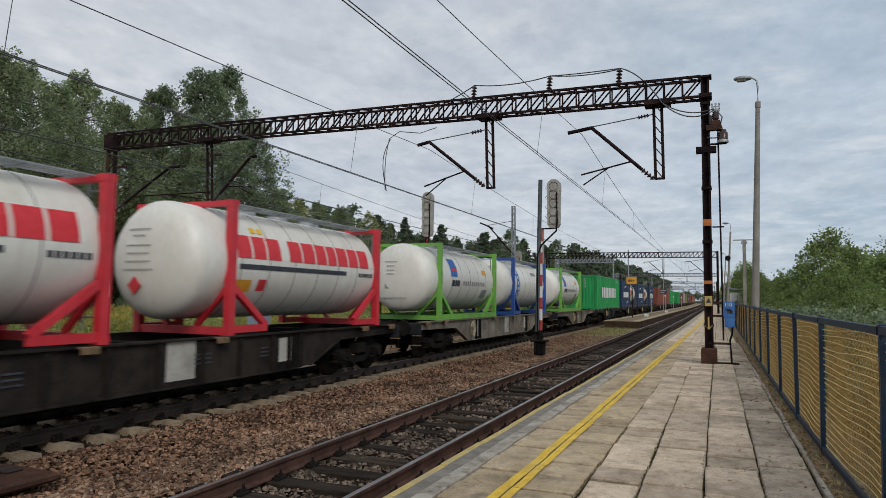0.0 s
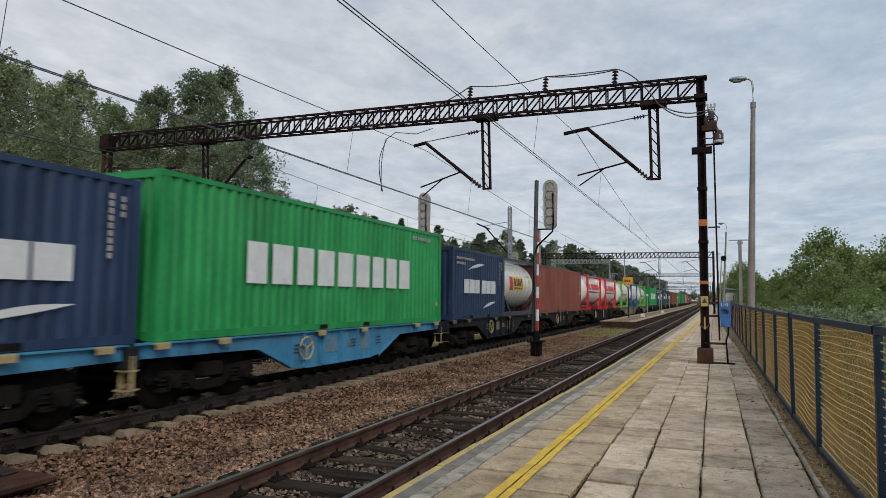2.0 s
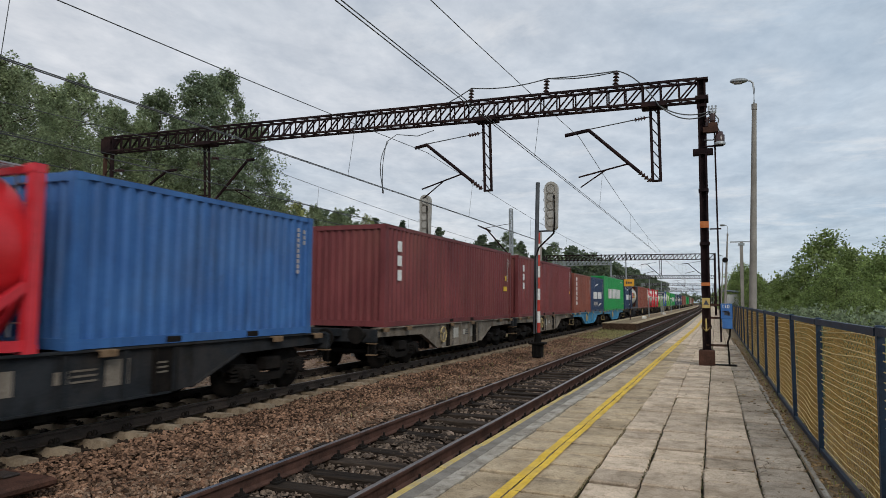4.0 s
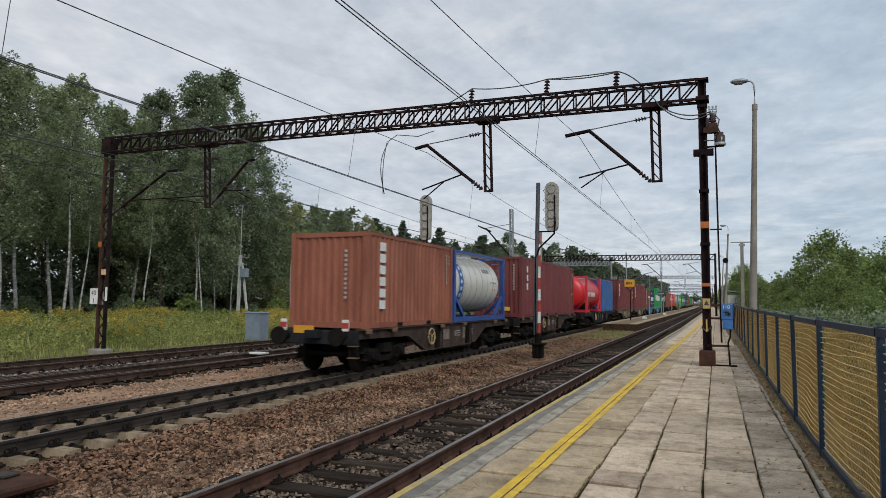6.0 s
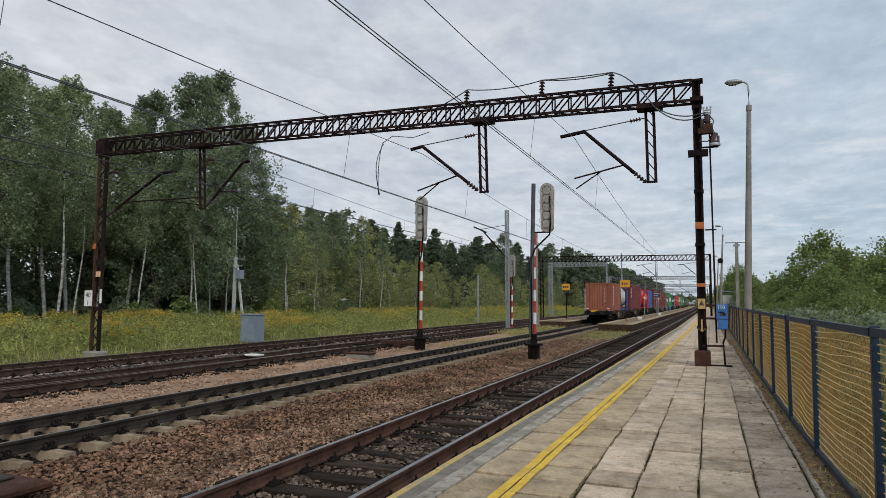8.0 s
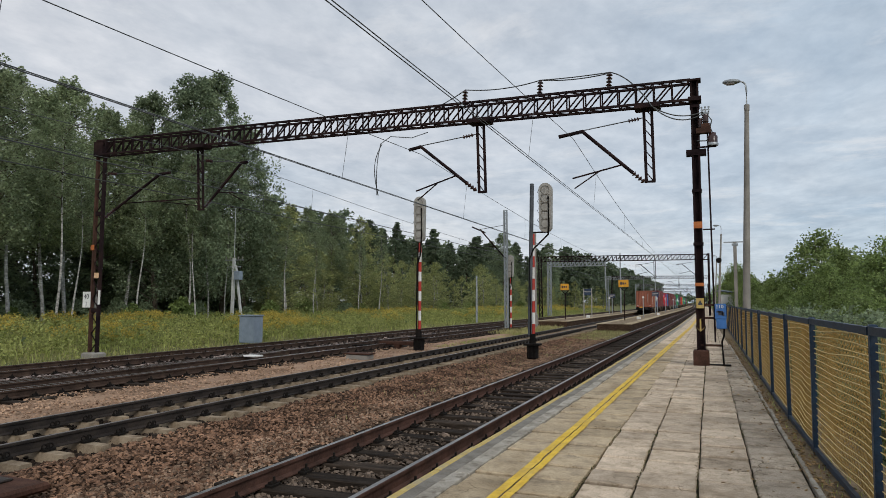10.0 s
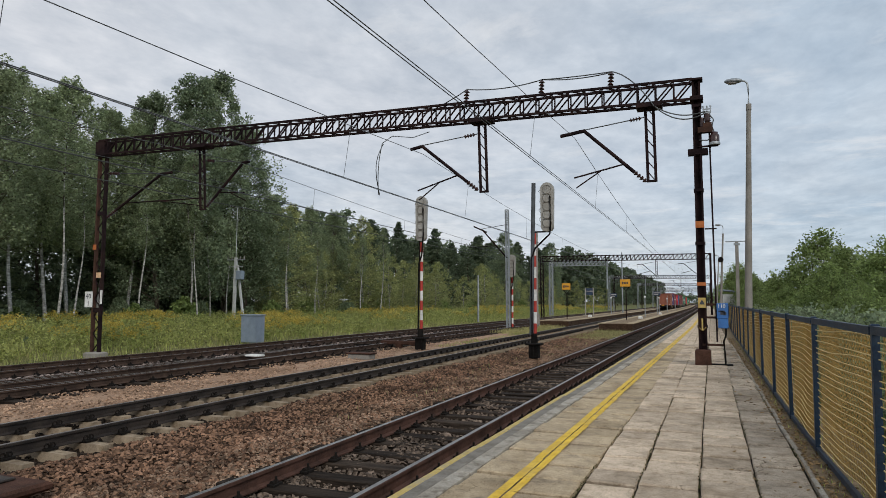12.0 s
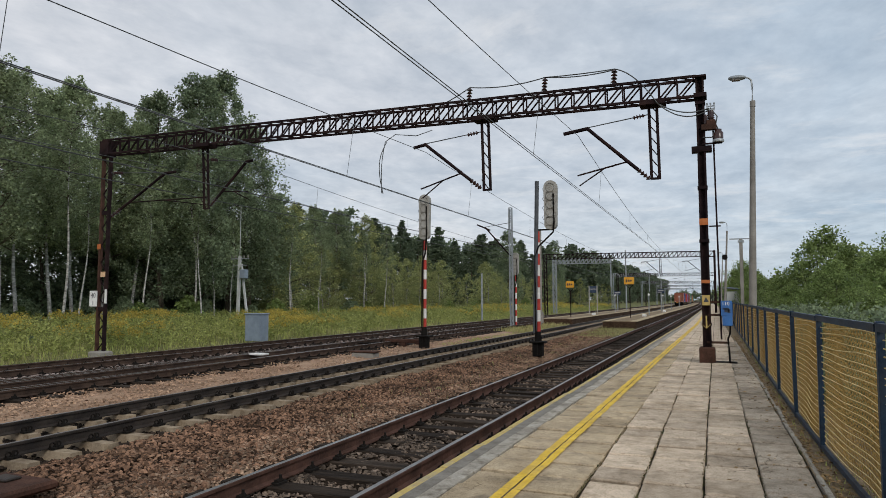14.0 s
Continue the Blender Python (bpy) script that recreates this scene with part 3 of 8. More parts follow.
class Mesh:
    """Collects boxes, bars, tubes and turned shapes into one mesh."""

    def __init__(self):
        self.v, self.f, self.s, self.k = [], [], [], []

    def add(self, verts, faces, smooth=False, slot=0):
        o = len(self.v)
        self.v.extend(tuple(p) for p in verts)
        for q in faces:
            self.f.append(tuple(i + o for i in q)); self.s.append(smooth); self.k.append(slot)
        return self

    def box(self, c, size, m=None, slot=0, bevel=0.0):
        hx, hy, hz = (d / 2 for d in size)
        if bevel > 0:
            b = min(bevel, hx * 0.9, hy * 0.9, hz * 0.9)
            pts, ring = [], []
            for z, k in ((-hz, b), (-hz + b, 0), (hz - b, 0), (hz, b)):
                x, y = hx - k, hy - k
                base = len(pts)
                pts += [Vector((-x, -y, z)), Vector((x, -y, z)), Vector((x, y, z)), Vector((-x, y, z))]
                ring.append([base + i for i in range(4)])
            fs = [tuple(reversed(ring[0])), tuple(ring[3])]
            for a, d in zip(ring, ring[1:]):
                fs += [(a[i], a[(i + 1) % 4], d[(i + 1) % 4], d[i]) for i in range(4)]
        else:
            pts = [Vector((x, y, z)) for z in (-hz, hz) for x, y in ((-hx, -hy), (hx, -hy), (hx, hy), (-hx, hy))]
            fs = [(3, 2, 1, 0), (4, 5, 6, 7), (0, 1, 5, 4), (1, 2, 6, 5), (2, 3, 7, 6), (3, 0, 4, 7)]
        t = (m if m is not None else Matrix.Identity(4))
        return self.add([t @ (p + Vector(c)) for p in pts], fs, slot=slot)

    def bar(self, p0, p1, w, h=None, slot=0):
        p0, p1 = Vector(p0), Vector(p1)
        d = p1 - p0
        L = d.length
        if L < 1e-6:
            return self
        t = Matrix.Translation((p0 + p1) / 2) @ d.to_track_quat("Y", "Z").to_matrix().to_4x4()
        return self.box((0, 0, 0), (w, L, h or w), t, slot)

    def tube(self, p0, p1, r0, r1=None, n=10, caps=True, slot=0):
        p0, p1 = Vector(p0), Vector(p1)
        r1 = r0 if r1 is None else r1
        q = (p1 - p0).to_track_quat("Z", "Y").to_matrix()
        vs = []
        for p, r in ((p0, r0), (p1, r1)):
            vs += [p + q @ Vector((r * math.cos(2 * math.pi * i / n), r * math.sin(2 * math.pi * i / n), 0)) for i in range(n)]
        self.add(vs, [(i, (i + 1) % n, n + (i + 1) % n, n + i) for i in range(n)], True, slot)
        if caps:
            self.add(vs[:n], [tuple(reversed(range(n)))], False, slot)
            self.add(vs[n:], [tuple(range(n))], False, slot)
        return self

    def path(self, pts, r, n=5, slot=0):
        pts = [Vector(p) for p in pts]
        vs, fs = [], []
        for i, p in enumerate(pts):
            d = pts[min(i + 1, len(pts) - 1)] - pts[max(i - 1, 0)]
            q = d.to_track_quat("Z", "Y").to_matrix()
            vs += [p + q @ Vector((r * math.cos(2 * math.pi * j / n), r * math.sin(2 * math.pi * j / n), 0)) for j in range(n)]
        for i in range(len(pts) - 1):
            fs += [(i * n + j, i * n + (j + 1) % n, (i + 1) * n + (j + 1) % n, (i + 1) * n + j) for j in range(n)]
        return self.add(vs, fs, True, slot)

    def lathe(self, prof, m, n=32, slot=0, smooth=True):
        """prof: (r, h) pairs turned about z, placed by m."""
        vs, fs = [], []
        for r, h in prof:
            vs += [m @ Vector((r * math.cos(2 * math.pi * j / n), r * math.sin(2 * math.pi * j / n), h)) for j in range(n)]
        for i in range(len(prof) - 1):
            fs += [(i * n + j, i * n + (j + 1) % n, (i + 1) * n + (j + 1) % n, (i + 1) * n + j) for j in range(n)]
        self.add(vs, fs, smooth, slot)
        if prof[0][0] > 1e-4:
            self.add(vs[:n], [tuple(reversed(range(n)))], False, slot)
        if prof[-1][0] > 1e-4:
            self.add(vs[-n:], [tuple(range(n))], False, slot)
        return self

    def prism(self, poly, x0, x1, m=None, slot=0):
        """poly in (y, z), drawn out from x0 to x1."""
        t = m if m is not None else Matrix.Identity(4)
        n = len(poly)
        vs = [t @ Vector((x0, y, z)) for y, z in poly] + [t @ Vector((x1, y, z)) for y, z in poly]
        return self.add(vs, [tuple(reversed(range(n))), tuple(range(n, 2 * n))] + [(i, (i + 1) % n, n + (i + 1) % n, n + i) for i in range(n)], slot=slot)

    def mesh(self, name, *mats):
        me = bpy.data.meshes.new(name)
        me.from_pydata(self.v, [], self.f)
        for x in mats:
            me.materials.append(x)
        me.polygons.foreach_set("use_smooth", self.s)
        if len(mats) > 1:
            me.polygons.foreach_set("material_index", self.k)
        me.update()
        return me


def part(name, ms, material, parent=None, label="", at=None):
    mats = material if isinstance(material, (list, tuple)) else [material]
    ob = new(name, ms if isinstance(ms, bpy.types.Mesh) else ms.mesh(name, *mats))
    if parent is not None:
        ob.parent = parent
    if at is not None:
        ob.matrix_basis = at
    if label:
        ob["label"] = label
    return ob


def thing(name, label, category, at=None, group="", kind=""):
    ob = new(name)
    ob.empty_display_size = 0.2
    if at is not None:
        ob.matrix_basis = at
    return tagged(ob, label, category, group, kind)


def bend(y):
    """How far the line swings away beyond the straight."""
    return -2.6 * (max(0.0, y - 120.0) / 235.0) ** 2


def stuff_mesh(name, verts, faces, material, label, category):
    me = bpy.data.meshes.new(name)
    v = np.asarray(verts, dtype=np.float32).reshape(-1, 3)
    f = np.asarray(faces, dtype=np.int32)
    k = f.shape[1]
    me.vertices.add(len(v)); me.vertices.foreach_set("co", v.ravel())
    me.loops.add(f.size); me.loops.foreach_set("vertex_index", f.ravel())
    me.polygons.add(len(f)); me.polygons.foreach_set("loop_start", np.arange(0, f.size, k, dtype=np.int32))
    me.materials.append(material)
    me.update(calc_edges=True)
    return tagged(new(name, me), label, category, kind="stuff")

# ---------------------------------------------------------------- ground and tracks
RAIL = -0.32                     # top of the rails; the platform top is z = 0
BED = -0.60                      # ballast level
AX = (-3.82, -9.00, -13.85, -17.45)  # track axes
GAUGE = 0.697


def strip(name, x0, x1, z, material, label, category, y0=-30.0, y1=900.0, depth=0.5):
    """A long bed of ground along the line, with a thickness."""
    m = Mesh()
    ys = [y0, 10, 40, 120] + [120 + 60 * i for i in range(1, 14)]
    ys = [y for y in ys if y0 <= y <= y1]
    ring = []
    for y in ys:
        b = bend(y)
        ring.append([(x0 - 0.25 + b, y, z - depth), (x0 + b, y, z), (x1 + b, y, z), (x1 + 0.25 + b, y, z - depth)])
    vs = [p for r in ring for p in r]
    fs = []
    for i in range(len(ring) - 1):
        for j in range(3):
            a = i * 4 + j
            fs.append((a, a + 1, a + 5, a + 4))
    m.add(vs, fs)
    return tagged(part(name, m, material), label, category, kind="structure")


def build_ground():
    m = Mesh()
    xs = [-3000, -600, -200, -80, -50, -35, -24, -10, 0, 10, 40, 200, 3000]
    ys = [-600, -60, 0, 30, 80, 200, 600, 3000]
    vs = [(x, y, -0.85) for y in ys for x in xs]
    n = len(xs)
    m.add(vs, [(j * n + i, j * n + i + 1, (j + 1) * n + i + 1, (j + 1) * n + i) for j in range(len(ys) - 1) for i in range(n - 1)])
    tagged(part("ground", m, M["soil"]), "open grassy soil beside the railway line", "ground", kind="structure")
    strip("ballast_bed_1", -11.0, -2.2, BED - 0.05, M["ballast"], "dark brown crushed stone between the tracks", "ballast")
    strip("ballast_shoulder", -7.75, -7.05, BED + 0.005, M["ballast"], "brown ballast heaped against the sleeper ends", "ballast", depth=0.2)
    strip("ballast_crib", -10.3, -7.75, BED - 0.03, M["stone_dark"], "oily dark ballast between the concrete sleepers, train shade in its colour", "ballast", depth=0.2)
    strip("gravel_strip", -12.95, -10.95, BED + 0.05, M["gravel"], "tan gravel walkway between the tracks", "gravel", depth=0.6)
    strip("ballast_bed_2", -19.1, -12.7, BED + 0.02, M["stone_pale"], "greyish ballast under the far pair of tracks", "ballast")
    strip("verge_right", 1.4, 60, -0.5, M["soil"], "overgrown soil behind the fence", "ground", depth=0.4)
    strip("meadow_left", -70, -19.1, -0.56, M["turf"], "grassy verge before the forest", "ground", depth=0.3)


RAIL_PROFILE = ((-0.0625, -0.17), (0.0625, -0.17), (0.0625, -0.155), (0.012, -0.135), (0.010, -0.045), (0.036, -0.035), (0.036, -0.006), (0.028, 0.0),
                (-0.028, 0.0), (-0.036, -0.006), (-0.036, -0.035), (-0.010, -0.045), (-0.012, -0.135), (-0.0625, -0.155))


def rail(x, side, top, y0=-12.0, y1=880.0, name="rail", swing=lambda y: 0.0, z=RAIL):
    ys = [y0 + (min(y1, 120) - y0) * i / 12 for i in range(13)] + [y for y in (160, 200, 260, 320, 400, 500, 620, 750, 880) if y < y1]
    n = len(RAIL_PROFILE)
    m = Mesh()
    vs = [(x + bend(y) + swing(y) + px, y, z + pz) for y in ys for px, pz in RAIL_PROFILE]
    for i in range(len(ys) - 1):
        for j in range(n):
            a, b = i * n + j, i * n + (j + 1) % n
            m.f.append((a, b, b + n, a + n)); m.s.append(False); m.k.append(1 if j == 7 else 0)
    m.v = vs
    m.f.append(tuple(reversed(range(n)))); m.s.append(False); m.k.append(0)
    return part(name, m, [side, top])


def build_track(i, ax, concrete, side, top, near, far, step=0.61, phase=0.0, shine=""):
    track = thing("track_%d" % (i + 1), "railway track with %s sleepers%s" % ("grey concrete" if concrete else "dark weathered timber", shine), "track", kind="structure")
    for sgn in (-1, 1):
        r = rail(ax + sgn * GAUGE, side, top)
        r.parent = track
    sl = Mesh()
    if concrete:
        sl.prism([(-0.112, -0.20), (0.112, -0.20), (0.080, -0.004), (-0.080, -0.004)], -1.19, -0.42)
        sl.prism([(-0.112, -0.20), (0.112, -0.20), (0.080, -0.004), (-0.080, -0.004)], 0.42, 1.19)
        sl.prism([(-0.12, -0.20), (0.12, -0.20), (0.09, -0.05), (-0.09, -0.05)], -0.43, 0.43)
    else:
        sl.box((0, 0, -0.08), (2.55, 0.25, 0.16), bevel=0.012)
    sm = sl.mesh("sleeper", M["concrete_sleeper" if concrete else "timber"])
    fx = Mesh()
    for sgn in (-1, 1):
        for o in (-1, 1):
            x = sgn * GAUGE + o * 0.10
            fx.box((x, 0, 0.012), (0.10, 0.17, 0.024))
            if not concrete:
                fx.tube((x - 0.005 * o, -0.05, 0.03), (x - 0.005 * o, 0.05, 0.03), 0.028, n=8)
            for q in (-0.045, 0.045) if concrete else ():
                fx.path([(x - 0.012 * o, q + 0.036 * math.cos(a), 0.052 + 0.036 * math.sin(a)) for a in [2 * math.pi * i / 7 for i in range(8)]], 0.012, 4)
            fx.tube((x + 0.015 * o, 0, 0.01), (x + 0.015 * o, 0, 0.10), 0.016, n=6)
    fm = fx.mesh("rail_fastening", M["iron"])
    z = RAIL - 0.175
    y = near + phase
    rnd = random.Random(5 + i)
    rest = Mesh()
    k = 0
    while y < far:
        if 1.5 < y and k < 75:
            at = pose(ax + rnd.uniform(-0.03, 0.03), y + rnd.uniform(-0.02, 0.02), z + rnd.uniform(-0.012, 0.0), 0, rnd.uniform(-0.4, 0.4), rnd.uniform(-0.8, 0.8))
            part("sleeper", sm, None, track, at=at)
            part("rail_fastening", fm, None, track, at=pose(ax, y, z))
        else:
            rest.box((ax + bend(y), y, z - 0.09), (2.5, 0.24, 0.17))
        k += y > 1.5
        y += step
    if rest.v:
        ob = part("far_sleepers", rest, M["concrete_sleeper" if concrete else "timber"], track)
        ob["kind"] = "stuff"
    return track


def build_tracks():
    build_track(0, AX[0], False, M["rail_side"], M["rail_top"], 0.3 - 0.61 * 20, 260, phase=0.25, shine=" and rust-red rails")
    build_track(1, AX[1], True, M["rail_dark"], M["rail_dull"], 6.29 - 0.59 * 28, 260, step=0.59, shine=" and dark greasy rails")
    build_track(2, AX[2], False, M["rail_brown"], M["rail_top"], 6.0 - 0.61 * 29, 200, shine=" at a turnout")
    build_track(3, AX[3], False, M["rail_brown"], M["rail_top"], 8.0 - 0.61 * 32, 200, shine=" beside the meadow")
    sw = thing("turnout_rails", "dark switch blades and guard rails lying against the running rails", "turnout", kind="structure")
    for x, f, y1 in ((AX[2] + GAUGE - 0.13, lambda y: -0.020 * max(0.0, 17 - y), 22.0), (AX[2] - GAUGE + 0.12, lambda y: 0.012 * max(0.0, 15 - y), 20.0), (AX[2] - GAUGE - 0.20, lambda y: -0.014 * max(0.0, 20 - y), 24.0)):
        r = rail(x, M["rail_brown"], M["rail_top"], y0=3.0, y1=y1, name="switch_blade", swing=f, z=RAIL - 0.006)
        r.parent = sw


STONE_V = np.array([(-1, -0.8, -0.5), (0.9, -1, -0.45), (1, 0.75, -0.6), (-0.7, 1, -0.5), (-0.6, -0.45, 0.55), (0.55, -0.6, 0.4), (0.5, 0.5, 0.65), (-0.55, 0.45, 0.45)])
STONE_F = np.array([(4, 5, 6), (4, 6, 7), (0, 1, 5), (0, 5, 4), (1, 2, 6), (1, 6, 5), (2, 3, 7), (2, 7, 6), (3, 0, 4), (3, 4, 7)])


def stones(name, n, area, size, material, label, seed, z=BED, skip=()):
    """Loose crushed stone scattered over (x0, x1, y0, y1), denser close by."""
    g = np.random.default_rng(seed)
    x0, x1, y0, y1 = area
    u = g.random(n)
    y = y0 + (y1 - y0) * u ** 2.0
    x = g.uniform(x0, x1, n)
    keep = np.ones(n, bool)
    for a, b in skip:
        keep &= ~((x > a) & (x < b))
    x, y = x[keep], y[keep]
    n = len(x)
    s = g.uniform(size[0], size[1], (n, 1, 1)) * g.uniform(0.5, 1.5, (n, 1, 3)) * np.array([1.0, 1.0, 0.75])
    v = (STONE_V[None] + g.uniform(-0.28, 0.28, (n, 8, 3))) * s
    a, b = g.uniform(0, 6.28, n), g.uniform(-0.7, 0.7, n)
    ca, sa, cb, sb = np.cos(a)[:, None], np.sin(a)[:, None], np.cos(b)[:, None], np.sin(b)[:, None]
    X, Y, Z = v[..., 0], v[..., 1], v[..., 2]
    Y, Z = cb * Y - sb * Z, sb * Y + cb * Z
    X, Y = ca * X - sa * Y, sa * X + ca * Y
    hump = 0.03 * np.sin(x * 3.1 + 1) * np.sin(y * 1.7) + 0.015 * np.sin(x * 7 + y * 5) + 0.05 * np.clip((-6.7 - x) / 0.7, 0, 1) * (x > -7.8)
    P = np.stack([X + x[:, None], Y + y[:, None], Z + (z + hump + g.uniform(-0.01, 0.02, n))[:, None]], -1)
    f = STONE_F[None] + (np.arange(n) * 8)[:, None, None]
    stuff_mesh(name, P.reshape(-1, 3), f.reshape(-1, 3), material, label, "ballast")


def build_stones():
    stones("ballast_stones", 34000, (-7.72, -5.3, 2.5, 44), (0.012, 0.031), M["stone"], "loose reddish brown crushed stones between two tracks", 1, BED + 0.015)
    stones("dusty_ballast_stones", 12000, (-6.3, -4.6, 2.5, 40), (0.010, 0.028), M["stone_tan"], "dusty tan ballast stones beside the rusty rail", 9, BED + 0.02)
    stones("ballast_stones_inner", 12000, (-4.6, -3.1, 3.0, 28), (0.014, 0.032), M["stone_grey"], "dark grey ballast stones between the rails", 2, BED + 0.06)
    stones("ballast_stones_edge", 4000, (-3.1, -2.3, 4.0, 26), (0.022, 0.042), M["stone_grey"], "dark ballast stones beside the platform edge", 3, BED + 0.03)
    stones("ballast_stones_middle", 8000, (-10.5, -7.72, 4.0, 30), (0.024, 0.042), M["stone_dark"], "oily dark stone around the concrete sleepers, train shade in its colour", 4, BED - 0.012)
    stones("gravel_pebbles", 8000, (-13.0, -10.5, 6.0, 34), (0.014, 0.030), M["pebble"], "tan pebbles on the gravel strip", 6, BED + 0.065)
    stones("ballast_stones_far", 6000, (-19.2, -13.2, 8.0, 44), (0.025, 0.05), M["stone_pale"], "grey ballast of the far tracks", 7, BED + 0.09)


# ---------------------------------------------------------------- platform
def edge_x(y):
    return -2.36 + 0.0105 * min(y, 42) + bend(y)


def lane(k, y):
    """x of the paving joints, from the coping to the fence side."""
    return ((-2.04, -1.595, -1.05, -0.605, -0.135, 0.305, 0.78)[k]) + (0.0105, 0.0115, 0.004, 0.0, 0.0, 0, -0.008)[k] * min(y, 42) + bend(y)


def build_platform():
    pl = thing("platform", "low side platform paved with weathered concrete slabs", "platform", kind="structure")
    core = Mesh()
    ys = [-14, 0, 20, 42, 120, 160, 200, 250, 300, 360]
    vs, fs = [], []
    for y in ys:
        vs += [(edge_x(y) + 0.05, y, -0.85), (edge_x(y) + 0.05, y, -0.05), (1.55 - 0.012 * min(y, 42) + bend(y), y, -0.05), (1.55 - 0.012 * min(y, 42) + bend(y), y, -0.85)]
    for i in range(len(ys) - 1):
        fs += [(i * 4 + j, i * 4 + (j + 1) % 4, i * 4 + 4 + (j + 1) % 4, i * 4 + 4 + j) for j in range(4)]
    fs += [(3, 2, 1, 0)]
    core.add(vs, fs)
    part("core", core, M["joint"], pl)
    ds = Mesh()
    for a, b in zip(ys, ys[1:]):
        ds.add([(lane(6, a) + 0.01, a, -0.012), (1.54 - 0.012 * min(a, 42) + bend(a), a, -0.02), (1.54 - 0.012 * min(b, 42) + bend(b), b, -0.02), (lane(6, b) + 0.01, b, -0.012)], [(0, 1, 2, 3)])
    part("dirt_strip", ds, M["foot_dirt"], pl, "bare dirt along the fence")
    # coping blocks with their worn yellow edge
    rnd = random.Random(11)
    step = 1.0
    y = -14.0
    cop = Mesh(); cop.box((0.09, 0, -0.09), (0.18, step - 0.008, 0.18), bevel=0.012)
    cm = cop.mesh("coping_block", M["kerb"])
    ce = Mesh(); ce.box((0.25, 0, -0.075), (0.14, step - 0.006, 0.15), bevel=0.006)
    cem = ce.mesh("cement_strip", M["coping"])
    ed = Mesh(); ed.box((0.028, 0, -0.088), (0.066, step - 0.02, 0.182), bevel=0.008)
    em = ed.mesh("edge_stripe", M["yellow_worn"])
    far = Mesh(); far_e = Mesh(); far_y = Mesh(); far_s = Mesh()
    while y < 330:
        if -3.5 < y < 44:
            at = pose(edge_x(y), y, rnd.uniform(-0.006, 0.006), 0, rnd.uniform(-0.5, 0.5), -0.6 + rnd.uniform(-0.4, 0.4))
            part("coping_block", cm, None, pl, at=at)
            part("cement_strip", cem, None, pl, at=at @ pose(rnd.uniform(-0.012, 0.012), 0, 0.003))
            part("edge_stripe", em, None, pl, at=at @ pose(-0.004, 0, 0.004), label="worn yellow paint along the platform edge")
        else:
            far.box((edge_x(y) + 0.16, y, -0.09), (0.32, step - 0.012, 0.18))
            far_e.box((edge_x(y) + 0.026, y, -0.086), (0.066, step, 0.182))
        y += step
    part("far_coping", far, M["coping"], pl)["kind"] = "stuff"
    part("far_edge_stripe", far_e, M["yellow_worn"], pl)["kind"] = "stuff"
    # paving slabs, row by row
    row = 0.49
    shapes = []
    for k in range(6):
        w = lane(k + 1, 8) - lane(k, 8) - 0.014
        s = Mesh(); s.box((0, 0, -0.03), (w, row - 0.058, 0.06), bevel=0.012)
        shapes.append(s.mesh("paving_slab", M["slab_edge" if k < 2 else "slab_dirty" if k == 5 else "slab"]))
    y = -1.0 - 0.49 * 26
    while y < 250:
        for k in range(6):
            cx = (lane(k, y) + lane(k + 1, y)) / 2
            yy = y + (0.0, 0.0, 0.03, 0.10, -0.06, 0.16)[k]
            if 0.9 < y < 25:
                part("paving_slab", shapes[k], None, pl, at=pose(cx + rnd.uniform(-0.006, 0.006), yy, rnd.uniform(-0.013, 0.009), rnd.uniform(-1.0, 1.0), rnd.uniform(-0.6, 0.6), rnd.uniform(-0.9, 0.9) + (-0.6 if k < 2 else 0)))
            else:
                far_s.box((cx, yy, -0.03), (lane(k + 1, y) - lane(k, y) - 0.02, row - 0.04, 0.06))
        y += row
    part("far_slabs", far_s, M["slab"], pl)["kind"] = "stuff"
    # the yellow safety line: two passes of paint with a thin seam between
    yl = Mesh()
    y = -1.0 - 0.38 * 32
    while y < 300:
        L = 0.38 if y < 44 else 6.0
        x0, x1 = -1.575 + 0.0115 * min(y, 42) + bend(y), -1.575 + 0.0115 * min(y + L, 42) + bend(y + L)
        for a, b in ((-0.085, -0.006), (0.006, 0.075)):
            j = rnd.uniform(-0.006, 0.006) if y < 44 else 0
            yl.add([(x0 + a + j, y + 0.003, 0.0125), (x0 + b + j, y + 0.003, 0.0125), (x1 + b + j, y + L - 0.003, 0.0125), (x1 + a + j, y + L - 0.003, 0.0125)], [(0, 1, 2, 3)])
        y += L
    part("safety_line", yl, M["yellow"], pl, "bright yellow painted safety line")
    # moss and tufts in the joints
    g = np.random.default_rng(19)
    n = 3400
    k = g.integers(2, 7, n)
    yy = 3 + 22 * g.random(n) ** 1.4
    keep = np.sin(yy * 1.9 + k * 2.1) + np.sin(yy * 0.7 + k) > -0.3
    k, yy = k[keep], yy[keep]
    xx = np.array([lane(int(a), float(b)) for a, b in zip(k, yy)]) + g.normal(0, 0.007, len(k))
    hh, aa = g.uniform(-0.004, 0.010, len(k)), g.uniform(0, 6.28, len(k))
    dx, dy = 0.006 * np.cos(aa), 0.010 * np.sin(aa)
    v = np.stack([np.stack([xx - dx, yy - dy, 0 * xx - 0.012], 1), np.stack([xx + dx, yy + dy, 0 * xx - 0.012], 1), np.stack([xx + g.normal(0, 0.008, len(k)), yy + g.normal(0, 0.008, len(k)), hh], 1)], 1)
    stuff_mesh("joint_moss", v.reshape(-1, 3), np.arange(3 * len(k)).reshape(-1, 3), M["moss"], "moss and tiny tufts in the paving joints", "moss")
